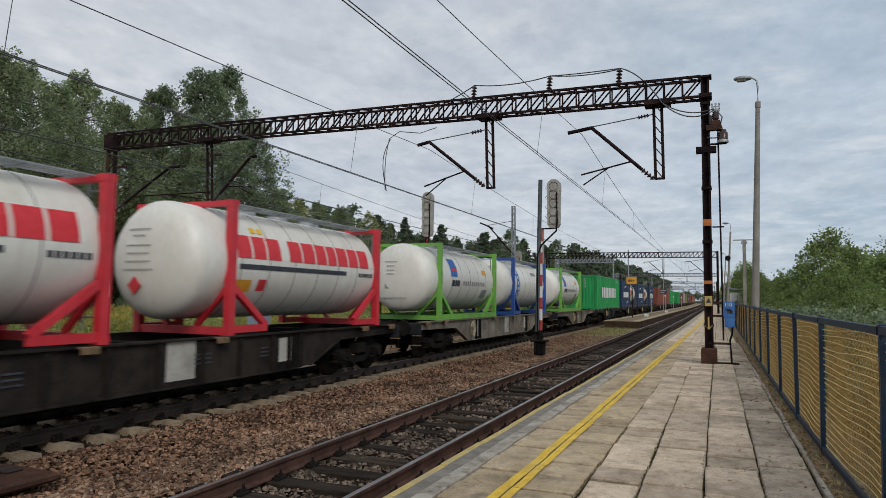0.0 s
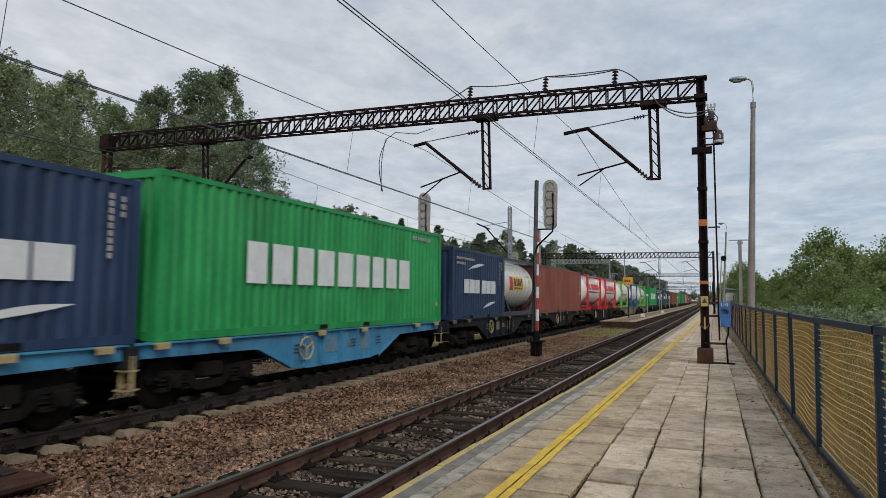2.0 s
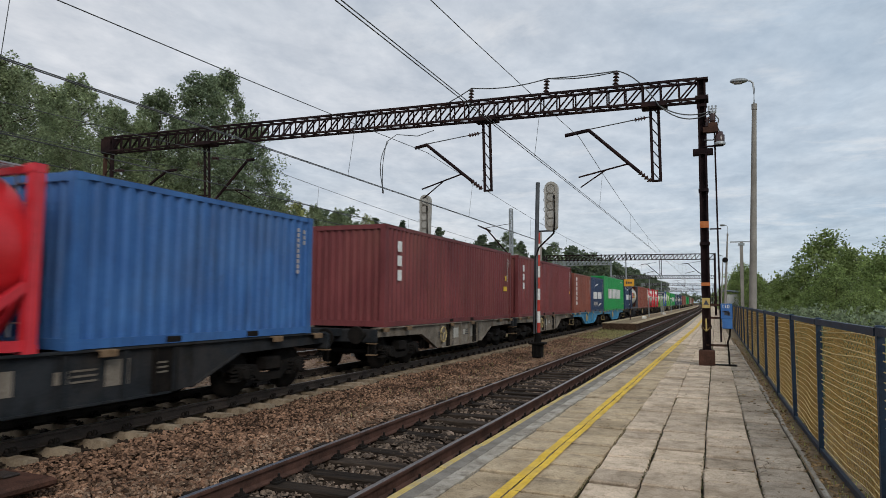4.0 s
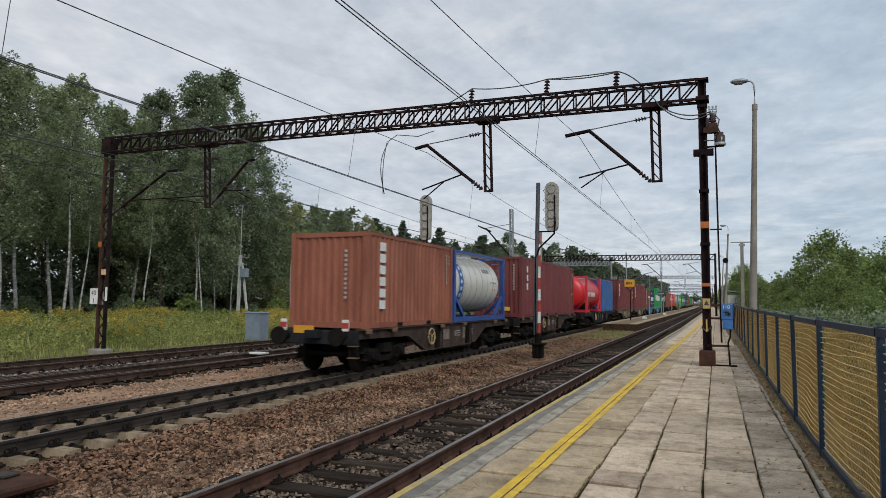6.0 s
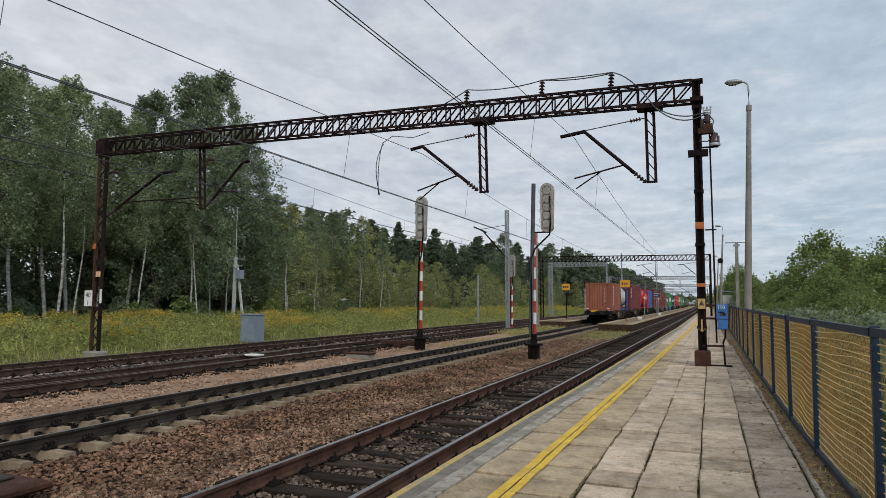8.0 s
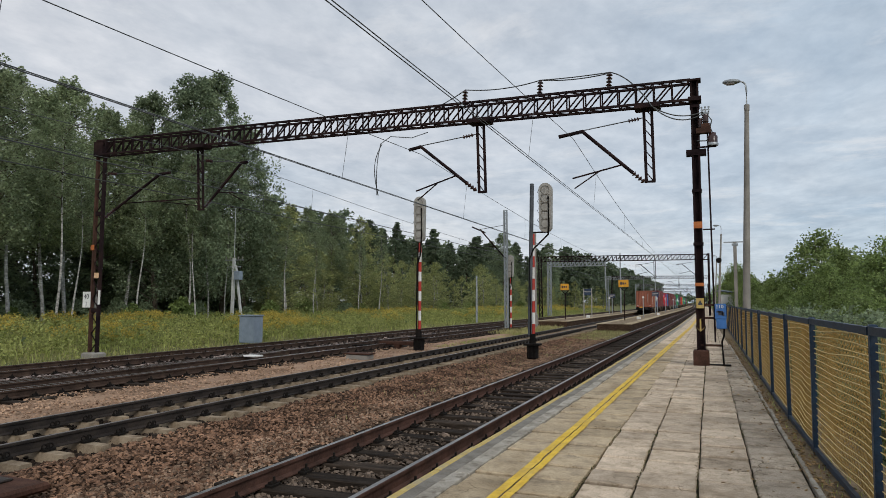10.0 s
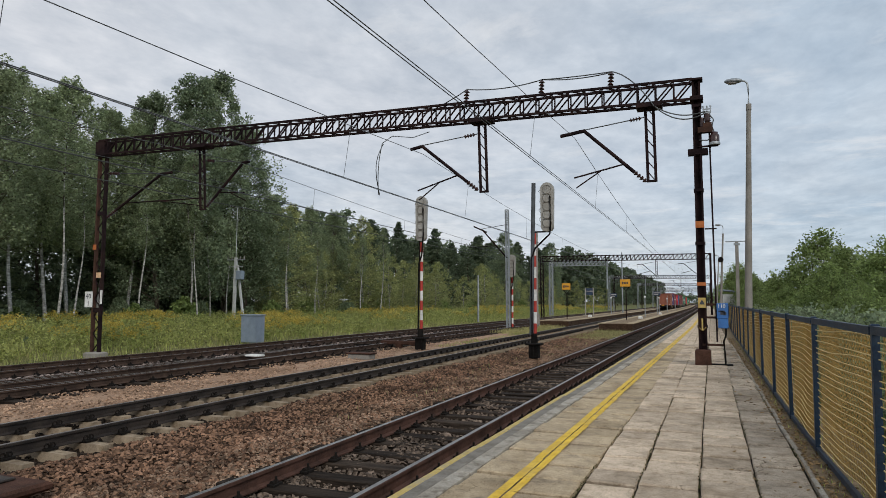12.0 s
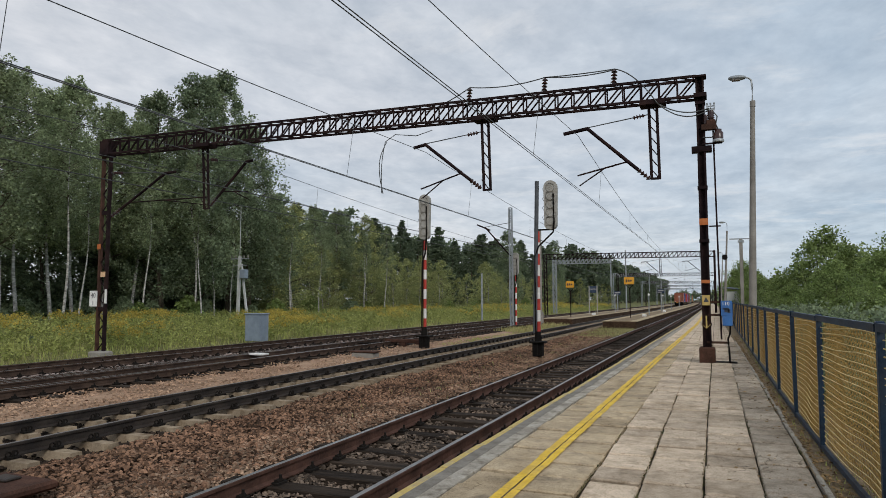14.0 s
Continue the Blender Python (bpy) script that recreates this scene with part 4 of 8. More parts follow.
    # narrow concrete lip that holds the paving on the fence side
    lip = Mesh(); lip.box((0, 0, -0.03), (0.045, 0.94, 0.08), bevel=0.012)
    lm = lip.mesh("edging_stone", M["coping"])
    for i in range(26):
        y = 1.2 + 0.965 * i
        part("edging_stone", lm, None, pl, at=pose(lane(6, y) + 0.035 + rnd.uniform(-0.008, 0.008), y, rnd.uniform(-0.022, 0.004), rnd.uniform(-0.6, 0.6), rnd.uniform(-5, 5), 0.5 + rnd.uniform(-0.9, 0.9)))
    # litter of soil and leaves along the fence foot
    g = random.Random(3)
    dm = Mesh()
    for i in range(1500):
        y = 3 + 27 * g.random() ** 1.6
        x = 0.83 - 0.008 * y + (abs(g.gauss(0, 0.10)) if g.random() < 0.85 else -abs(g.gauss(0, 0.35)))
        s = g.uniform(0.008, 0.026)
        dm.box((0, 0, 0), (s, s * 1.6, 0.005), pose(x, y, 0.006 + g.random() * 0.006, g.uniform(-25, 25), g.uniform(-25, 25), g.uniform(0, 360)))
    tagged(part("leaf_litter", dm, M["litter"]), "dry leaf litter along the foot of the fence", "litter", kind="stuff")


# ---------------------------------------------------------------- overhead line
GY = 17.06


def lattice(m, p0, p1, depth_v, width, n, chord=0.06, web=0.035, up=Vector((0, 0, 1))):
    """A four-chord lattice girder whose top starts at p0 and ends at p1."""
    p0, p1 = Vector(p0), Vector(p1)
    side = (p1 - p0).cross(up).normalized() * width / 2
    down = -up * depth_v
    c = {}
    for a, s in (("f", 1), ("b", -1)):
        for b, d in (("t", 0), ("l", 1)):
            c[a + b] = (p0 + side * s + down * d, p1 + side * s + down * d)
            m.bar(*c[a + b], chord, chord)
    at = lambda key, t: c[key][0].lerp(c[key][1], t)
    for i in range(n):
        t0, t1 = i / n, (i + 1) / n
        for a in "fb":
            m.bar(at(a + "t", t0), at(a + "l", t0), web, web)
            m.bar(at(a + "l", t0), at(a + "t", t1), web, web)
        m.bar(at("fl", t0), at("bl", t1), web, web * 0.7)
        m.bar(at("ft", t0), at("bt", t1), web, web * 0.7)
    return m


def insulator(m, p0, p1, r=0.06, n=5, slot=0):
    p0, p1 = Vector(p0), Vector(p1)
    m.tube(p0, p1, r * 0.35, n=8, slot=slot)
    for i in range(n):
        a = p0.lerp(p1, (i + 0.3) / n); b = p0.lerp(p1, (i + 0.75) / n)
        m.tube(a, b, r, r * 0.55, n=10, slot=slot)


def cantilever(g, top, kink, foot, drop_x, y, reg_end, flip=1):
    """Slanting tube arm with insulators, tie and steady arm on a drop post."""
    (tx, tz), (kx, kz), (fx, fz) = top, kink, foot
    arm = Mesh()
    a, b = Vector((kx, y, kz)), Vector((fx, y, fz))
    arm.tube(a, a.lerp(b, 0.82), 0.045, n=8)
    arm.tube((tx, y, tz), (kx + 0.03 * flip, y, kz), 0.05, n=8)
    part("arm", arm, M["mast"], g)
    ins = Mesh(); insulator(ins, a.lerp(b, 0.82), b, 0.07, 4)
    part("insulator", ins, M["insul"], g)
    ins = Mesh()
    tie_end = Vector((drop_x - 0.06 * flip, y, kz + 0.21))
    insulator(ins, Vector((kx, y, kz)).lerp(tie_end, 0.74), Vector((kx, y, kz)).lerp(tie_end, 0.92), 0.06, 4)
    part("insulator", ins, M["insul"], g)
    t = Mesh(); t.tube((kx, y, kz + 0.02), tie_end, 0.014, n=6)
    part("tie_rod", t, M["wire"], g)
    s = Mesh()
    joint = a.lerp(b, 0.66)
    s.tube(joint, (reg_end[0], y, reg_end[1]), 0.022, n=6)
    mid = joint.lerp(Vector((reg_end[0], y, reg_end[1])), 0.45)
    s.tube(mid, (reg_end[0] + 0.05, y, reg_end[1] - 0.27), 0.018, n=6)
    part("steady_arm", s, M["mast"], g)


def build_gantry():
    g = thing("overhead_gantry", "dark maroon lattice steel gantry spanning all tracks", "gantry")
    tr = Mesh(); lattice(tr, (-20.30, GY, 7.22), (-0.30, GY, 6.95), 0.50, 0.34, 46, 0.056, 0.034)
    part("lattice_beam", tr, M["mast"], g)
    # platform mast
    mr = Mesh()
    for o in (-0.075, 0.075):
        mr.box((-0.215 + o, GY, 3.62), (0.045, 0.20, 6.64))
    mr.box((-0.215, GY, 3.62), (0.12, 0.03, 6.64))
    for z in (0.9, 2.9, 4.2, 5.15, 6.3):
        mr.box((-0.215, GY, z), (0.23, 0.23, 0.07))
    mr.box((-0.21, GY, 5.15), (0.46, 0.22, 0.14)); mr.box((-0.19, GY, 6.955), (0.26, 0.30, 0.05)); mr.box((-0.21, GY, 6.47), (0.30, 0.40, 0.10))
    part("mast", mr, M["mast"], g)
    ft = Mesh(); ft.box((-0.22, GY, 0.16), (0.36, 0.40, 0.40), bevel=0.03)
    part("mast_footing", ft, M["mast_rust"], g, "rust-stained mast footing")
    for z, hh in ((3.36, 0.16), (1.92, 0.08)):
        bd = Mesh(); bd.box((-0.215, GY - 0.106, z), (0.20, 0.02, hh))
        part("orange_band", bd, M["orange_band"], g, "orange painted band")
    # far mast: two legs tied by plates
    ml = Mesh()
    for o in (-0.17, 0.17):
        ml.box((-20.23 + o, GY, 3.1), (0.075, 0.12, 7.6), slot=1 if o > 0 else 0)
    for k in range(11):
        z = -0.3 + 0.62 * k
        ml.bar((-20.37, GY, z), (-20.09, GY, z + 0.31), 0.03, 0.025, slot=1); ml.bar((-20.09, GY, z + 0.31), (-20.37, GY, z + 0.62), 0.03, 0.025, slot=1)
    for z in (1.15, 4.6):
        ml.box((-20.23, GY, z), (0.30, 0.10, 0.14), slot=1)
    ml.box((-20.23, GY, 6.93), (0.42, 0.36, 0.54), slot=1)
    part("mast", ml, [M["mast_rust"], M["mast"]], g)
    foot = Mesh(); foot.box((-20.20, GY, -0.50), (0.62, 0.5, 0.34), bevel=0.05)
    part("mast_footing", foot, M["conc"], g, "pale concrete mast footing")
    for x, z, w, paint in ((-20.40, 3.38, 0.16, M["orange_band"]), (-20.15, 2.38, 0.22, M["faded_orange"])):
        bl = Mesh(); bl.box((x, GY - 0.075, z), (w, 0.012, 0.19))
        part("orange_band", bl, paint, g, "faded orange marker plate")
    # hanging posts
    for x0, x1, z0 in ((-1.33, -1.30, 6.44), (-5.80, -5.74, 6.52), (-15.72, -15.60, 6.66)):
        d = Mesh()
        for o in (-0.095, 0.095):
            d.bar((x0 + o, GY, z0), (x1 + o, GY, 4.50), 0.04, 0.07)
        for k in range(7):
            za, zb = z0 + (4.52 - z0) * k / 7, z0 + (4.52 - z0) * (k + 1) / 7
            d.bar((x0 - 0.10, GY, za), (x0 + 0.11, GY, zb), 0.024, 0.024)
        d.box((x1, GY, 4.51), (0.25, 0.09, 0.045)); d.box((x0, GY, z0 - 0.02), (0.62, 0.46, 0.12))
        part("hanging_post", d, M["mast"], g)
    cantilever(g, (-3.60, 5.86), (-2.98, 5.95), (-1.44, 4.50), -1.35, GY, (-3.25, 4.72))
    cantilever(g, (-7.98, 5.88), (-7.62, 5.95), (-5.92, 4.56), -5.80, GY, (-7.75, 4.66))
    cantilever(g, (-13.75, 5.98), (-14.00, 5.96), (-15.45, 4.58), -15.66, GY, (-13.9, 4.98), -1)
    cantilever(g, (-17.0, 5.86), (-17.45, 5.84), (-19.95, 4.44), -20.2, GY, (-15.6, 4.90), -1)
    # insulators on the beam with their looping jumper cable
    ins = []
    for x, z in ((-6.27, 7.08), (-4.11, 7.09), (-2.28, 7.07)):
        m = Mesh(); insulator(m, (x, GY, z), (x + 0.03, GY, z + 0.36), 0.085, 4); m.tube((x, GY, z - 0.05), (x, GY, z + 0.03), 0.05, n=8)
        part("insulator", m, M["insul"], g, "brown ribbed insulator")
        ins.append(Vector((x + 0.03, GY, z + 0.38)))

    def jumper(points):
        cable = Mesh(); cable.path(points, 0.016)
        part("jumper_cable", cable, M["wire"], g)
    def hang(a, b, sag, n=12):
        return [a.lerp(b, i / n) - Vector((0, 0, sag * 4 * (i / n) * (1 - i / n))) for i in range(n + 1)]
    jumper(hang(Vector((-7.6, GY, 6.9)), ins[0], 0.05))
    jumper(hang(ins[0], ins[1], 0.10))
    jumper(hang(ins[1], ins[2], 0.02)); jumper(hang(ins[1], ins[2] + Vector((0, 0, -0.02)), 0.07))
    jumper(hang(ins[2], Vector((-1.2, GY - 0.25, 6.35)), -0.18))
    jumper(hang(Vector((-1.2, GY - 0.25, 6.35)), Vector((-0.02, GY - 0.15, 6.12)), 0.16))
    jumper(hang(Vector((-1.2, GY - 0.25, 6.35)), Vector((-0.02, GY - 0.15, 6.08)), 0.24))
    # isolator switch on the mast
    sw = Mesh()
    sw.box((-0.03, GY - 0.10, 5.66), (0.34, 0.16, 0.13)); sw.box((0.02, GY - 0.10, 5.77), (0.20, 0.14, 0.12))
    arm = Mesh(); arm.box((0.03, GY - 0.10, 5.26), (0.44, 0.06, 0.035))
    part("arrester_arm", arm, M["mast"], g)
    part("switch_bracket", sw, M["mast_rust"], g)
    rod = Mesh(); rod.tube((0.06, GY - 0.08, 5.60), (0.10, GY - 0.08, 0.55), 0.020, n=8); rod.box((0.03, GY - 0.05, 3.25), (0.26, 0.04, 0.03))
    part("switch_rod", rod, M["mast"], g, "thin dark operating rod")
    for x, z0, z1, r in ((0.02, 5.85, 6.06, 0.085), (-0.10, 5.72, 5.98, 0.06)):
        si = Mesh(); si.lathe([(r * 0.7, 0)] + [(r * (1.0 if k % 2 else 0.72), (z1 - z0) * (k + 0.5) / 8) for k in range(8)] + [(r * 0.5, z1 - z0)], pose(x, GY - 0.10, z0), 14)
        part("switch_insulator", si, M["insul"], g, "brown ribbed switch insulator")
    bell = Mesh(); bell.lathe([(0.03, 0.34), (0.08, 0.33), (0.085, 0.27), (0.115, 0.25), (0.115, 0.08)][::-1], pose(0.17, GY - 0.10, 5.26), 18)
    part("surge_arrester", bell, M["insul"], g, "bell-shaped brown arrester on the mast")
    skirt = Mesh(); skirt.lathe([(0.125, 0.0), (0.135, 0.04), (0.11, 0.08), (0.05, 0.085)], pose(0.17, GY - 0.10, 5.275), 18)
    part("arrester_skirt", skirt, M["galv"], g, "pale rim of the arrester")
    top = Mesh()
    for o in (-0.06, 0.02, 0.10):
        top.box((o, GY - 0.10, 6.17), (0.025, 0.05, 0.13)); top.tube((o, GY - 0.10, 6.22), (o, GY - 0.10, 6.26), 0.022, n=8)
    top.box((0.02, GY - 0.10, 6.10), (0.18, 0.05, 0.05)); top.box((0.02, GY - 0.10, 6.18), (0.20, 0.03, 0.025))
    part("switch_contact", top, M["galv"], g)
    jumper([(0.06, GY - 0.12, 6.05), (0.16, GY - 0.14, 5.9), (0.12, GY - 0.14, 5.72), (0.17, GY - 0.12, 5.6)])
    jumper([(-0.18, GY - 0.12, 5.42), (0.02, GY - 0.14, 5.40), (0.12, GY - 0.14, 5.48), (0.10, GY - 0.14, 5.7)])
    return g


def build_far_gantry():
    g = thing("distant_gantry", "dark lattice gantry farther down the line", "gantry", group="distant gantries")
    tr = Mesh(); lattice(tr, (-19.5, 0, 7.12), (-0.1, 0, 7.02), 0.62, 0.5, 40, 0.07, 0.05)
    part("lattice_beam", tr, M["mast"], g)
    m = Mesh()
    m.bar((0.0, 0, -0.4), (0.0, 0, 7.1), 0.24, 0.26)
    part("mast", m, M["mast"], g)
    m2 = Mesh(); lattice(m2, (-19.5, 0.0, 7.1), (-19.4, 0.0, -0.6), 0.34, 0.34, 12, 0.06, 0.04, up=Vector((1, 0, 0)))
    part("mast", m2, M["mast"], g)
    for x in (-1.3, -5.9):
        d = Mesh()
        for o in (-0.1, 0.1):
            d.bar((x + o, 0, 6.4), (x + o, 0, 4.6), 0.05, 0.07)
        for k in range(6):
            d.bar((x - 0.1, 0, 6.4 - 0.3 * k), (x + 0.1, 0, 6.1 - 0.3 * k), 0.03)
        d.tube((x - 0.1, 0, 4.6), (x - 1.6, 0, 5.95), 0.045, n=6); d.tube((x - 1.6, 0, 5.95), (x - 2.2, 0, 5.9), 0.045, n=6)
        d.tube((x - 0.7, 0, 5.1), (x - 1.9, 0, 4.8), 0.03, n=6); d.tube((x - 1.6, 0, 5.95), (x - 0.1, 0, 6.2), 0.02, n=5)
        part("hanging_arm", d, M["mast"], g)
    w = thing("distant_gantry", "pale galvanised lattice gantry over the far tracks", "gantry", group="distant gantries")
    t2 = Mesh(); lattice(t2, (-20.75, 0, 7.2), (-13.0, 0, 7.2), 0.7, 0.5, 14, 0.09, 0.07)
    part("lattice_beam", t2, M["galv"], w)
    t3 = Mesh(); lattice(t3, (-20.75, 0, 7.2), (-20.75, 0, -0.6), 0.45, 0.45, 12, 0.09, 0.06, up=Vector((1, 0, 0)))
    part("mast", t3, M["galv"], w)
    t4 = Mesh(); t4.tube((-13.2, 0, 7.2), (-13.2, 0, 3.2), 0.10, n=8)
    part("hanging_post", t4, M["galv"], w)
    for i, y in enumerate((81.0, 147.0, 213.0, 279.0, 345.0)):
        if i:
            copy_thing(g, pose(bend(y), y, 0))
            copy_thing(w, pose(bend(y), y - 6 + 8, 0))
    g.matrix_basis = pose(0, 81, 0)
    w.matrix_basis = pose(0, 92, 0)


SUPPORT = [-47.0, 17.06, 81.0, 147.0, 213.0, 279.0, 345.0]


def build_wires():
    specs = ((AX[0], (0.45, 0.6), (4.47, 5.78), 0.9), (AX[1], (1.2, 1.4), (4.34, 5.72), 0.75), (-14.85, (0.9, 1.0), (4.95, 5.9), 0.7), (-18.55, (2.4, 2.4), (4.95, 5.75), 0.6))
    for i, (ax, off, (zc, zm), sag) in enumerate(specs):
        w = thing("overhead_wires", "paired contact wires below a sagging messenger wire", "wire", group="overhead wires")
        d = Mesh()
        lines = [[], [], []]
        for k in range(len(SUPPORT) - 1):
            a, b = SUPPORT[k], SUPPORT[k + 1]
            x0 = ax + off[0]
            pts_c, pts_m = [], []
            n = 16
            for j in range(n + 1):
                t = j / n
                y = a + (b - a) * t
                zig = 0.10 * math.sin(math.pi * ((y - 17.06) / 64.0))
                xx = x0 + zig + bend(y)
                s = 4 * t * (1 - t)
                pts_c.append((xx, y, zc)); pts_m.append((x0 + bend(y) + (off[1] - off[0]) * (1 - s), y, zm - sag * s))
            for o, acc in ((-0.028, lines[0]), (0.028, lines[1])):
                acc += [(x + o, y, z) for x, y, z in pts_c][1 if acc else 0:]
            lines[2] += pts_m[1 if lines[2] else 0:]
            for j in (1, 3, 5, 7, 9, 11, 13, 15):
                if pts_m[j][1] > 4 or i == 0:
                    d.bar(pts_m[j], pts_c[j], 0.007)
        for q, nm in enumerate(("contact_wire", "contact_wire", "messenger_wire")):
            c = Mesh(); c.path(lines[q], 0.009, 4)
            part(nm, c, M["wire"], w)
        part("dropper", d, M["wire"], w)["kind"] = "stuff"
    # looped connectors between messenger and contact wire
    j = thing("wire_loop", "black looped jumper between two overhead wires", "wire")
    lp = Mesh()
    for o in (0, 0.35):
        lp.path([(-8.15 + 0.1 * math.sin(3.14 * t) - 0.1 * t, 15.6 + 0.2 * o - 0.5 * math.sin(3.14 * t) * (1 if o else 0.6), 5.75 - 1.4 * t) for t in [k / 12 for k in range(13)]], 0.012)
    lp.path([(-8.15, 15.6, 5.75), (-7.95, 15.8, 5.98), (-7.6, 16.4, 6.05), (-7.4, GY, 6.35)], 0.012)
    part("cable", lp, M["wire"], j)
# ---------------------------------------------------------------- the train
SPEED = 23.6
TAXIS = AX[1] * K
FLOOR = 1.18            # load height over the rails
HALF = 1.219


def corrugated(length, height, period, depth, y0=0.0):
    """A corrugated sheet in (y, z), bulging along +x."""
    n = max(2, round(length / period))
    p = length / n
    ys = []
    for i in range(n):
        b = y0 + i * p
        ys += [(b, 0), (b + p * 0.30, 0), (b + p * 0.48, -depth), (b + p * 0.82, -depth)]
    ys.append((y0 + length, 0))
    m = Mesh()
    vs = [(x, y, z) for y, x in ys for z in (0, height)]
    m.add(vs, [(2 * i, 2 * i + 2, 2 * i + 3, 2 * i + 1) for i in range(len(ys) - 1)])
    back = [(x - 0.004, y, z) for x, y, z in vs]
    m.add(back, [(2 * i + 1, 2 * i + 3, 2 * i + 2, 2 * i) for i in range(len(ys) - 1)])
    return m


def blocks(parent, name, material, x, y, z, widths, h, gap, label="", tilt=False):
    """Marking drawn as plain bars on a side wall; y runs forward, bars start at y going forward."""
    small = Mesh()
    for w in widths:
        if w > 0.25:
            m = Mesh(); m.box((x, y + w / 2, z), (0.006, w, h))
            part(name, m, material, parent, label)
        elif w > 0:
            small.box((x, y + w / 2, z), (0.006, w, h))
        y += abs(w) + gap
    if small.v:
        part(name, small, material, parent, label)["kind"] = "stuff"


def container(length, height, paint, label, s, marks=(), group="containers of the train"):
    c = thing("shipping_container", label, "container", group=group)
    W = HALF
    # frame: posts, rails and castings
    fr = Mesh()
    for x in (-W + 0.06, W - 0.06):
        fr.box((x, length / 2, 0.08), (0.10, length - 0.3, 0.14)); fr.box((x, length / 2, height - 0.05), (0.09, length - 0.3, 0.09))
    for y in (0.06, length - 0.06):
        fr.box((0, y, 0.09), (2 * W - 0.3, 0.10, 0.16)); fr.box((0, y, height - 0.07), (2 * W - 0.3, 0.10, 0.13))
    part("frame", fr, paint, c)
    for x in (-1, 1):
        for y in (0.085, length - 0.085):
            p = Mesh(); p.box((x * (W - 0.08), y, height / 2), (0.16, 0.17, height - 0.02), bevel=0.012)
            p.box((x * (W - 0.083), y, 0.06), (0.178, 0.18, 0.118)); p.box((x * (W - 0.083), y, height - 0.06), (0.178, 0.18, 0.118))
            part("corner_post", p, paint, c)
    sd = corrugated(length - 0.30, height - 0.22, 0.276, 0.052).mesh("side_wall", paint)
    part("side_wall", sd, None, c, at=pose(W - 0.018, 0.15, 0.13))
    part("side_wall", sd, None, c, at=pose(-W + 0.018, length - 0.15, 0.13, 0, 0, 180))
    ew = corrugated(2 * W - 0.30, height - 0.28, 0.23, 0.045).mesh("end_wall", paint)
    part("end_wall", ew, None, c, at=pose(W - 0.15, 0.03, 0.16, 0, 0, -90) @ pose(0, -(2 * W - 0.30), 0))
    part("end_wall", ew, None, c, at=pose(-W + 0.15, length - 0.03, 0.16, 0, 0, 90) @ pose(0, -(2 * W - 0.30), 0))
    # no openings cut: black patches paint the shade inside the fork-lift pockets
    for y in (length / 2 - 1.03, length / 2 + 1.03):
        fp = Mesh(); fp.box((W - 0.012, y, 0.075), (0.012, 0.34, 0.10))
        part("fork_pocket", fp, M["iron"], c, "black patch for the shade inside a fork-lift pocket")
    rf = Mesh(); rf.box((0, length / 2, height - 0.03), (2 * W - 0.12, length - 0.1, 0.03))
    part("roof", rf, M["roof"], c)
    for mk in marks:
        mk(c, W + 0.002, length, height)
    return c, s


def side_text(material, y_frac, z_frac, widths, h, gap, name="marking", label="row of plain lettering bars"):
    def put(c, x, L, H):
        total = sum(abs(w) for w in widths) + gap * (len(widths) - 1)
        blocks(c, name, material, x, L * y_frac - total / 2, H * z_frac, widths, h, gap, label)
    return put


def side_column(material, y_frac, z_top, count, size, gap, name="marking", label="upright column of plain lettering bars"):
    def put(c, x, L, H):
        for i in range(count):
            m = Mesh(); m.box((x, L * y_frac, H * z_top - i * (size[1] + gap)), (0.006, size[0], size[1]))
            part(name, m, material, c, label)
    return put


def end_column(material, x_off, z_top, count, size, gap):
    def put(c, x, L, H):
        m = Mesh()
        for i in range(count):
            m.box((x_off, -0.004, H * z_top - i * (size[1] + gap)), (size[0], 0.006, size[1]))
        part("end_marking", m, material, c, "column of pale marking bars on the end")["kind"] = "stuff"
    return put


def end_plate(material, x_off, z, size):
    def put(c, x, L, H):
        m = Mesh(); m.box((x_off, -0.005, z), (size[0], 0.01, size[1]))
        part("plate", m, material, c, "yellow plate")
    return put


def swoosh(material, y_frac, z_frac, width, sgn):
    """A bowed brush stroke on the side wall."""
    def put(c, x, L, H):
        m = Mesh()
        pts = [(-0.5 + i / 10) for i in range(11)]
        up = [(L * y_frac + width * t, H * z_frac + sgn * (0.30 * (t + 0.5) ** 0.6 - 0.16) + 0.07 * math.cos(3.1 * t)) for t in pts]
        dn = [(L * y_frac + width * t, H * z_frac + sgn * (0.30 * (t + 0.5) ** 0.6 - 0.16) - 0.05 * math.cos(3.1 * t)) for t in pts]
        n = len(pts)
        m.add([(x + 0.003, y, z) for y, z in up] + [(x + 0.003, y, z) for y, z in dn], [(n + i, n + i + 1, i + 1, i) for i in range(n - 1)])
        part("swoosh", m, material, c, "white brush stroke")
    return put


def small_marks(c, x, L, H):
    """Registration bars near the front top corner, and a label or two."""
    m = Mesh()
    y = L - 0.55
    for i in range(9):
        m.box((x, y, H * 0.88 - i * 0.115), (0.006, 0.075, 0.085))
    for i in range(3):
        m.box((x, y + 0.22, H * 0.87 - i * 0.12), (0.006, 0.07, 0.085))
    part("registration_marks", m, M["letter_faint"], c, "column of small pale marking bars")["kind"] = "stuff"


def yellow_label(y_frac, z_frac, w=0.16, h=0.13):
    def put(c, x, L, H):
        m = Mesh(); m.box((x, L * y_frac, H * z_frac), (0.006, w, h))
        part("warning_label", m, M["sign_yellow"], c, "yellow warning label")
    return put


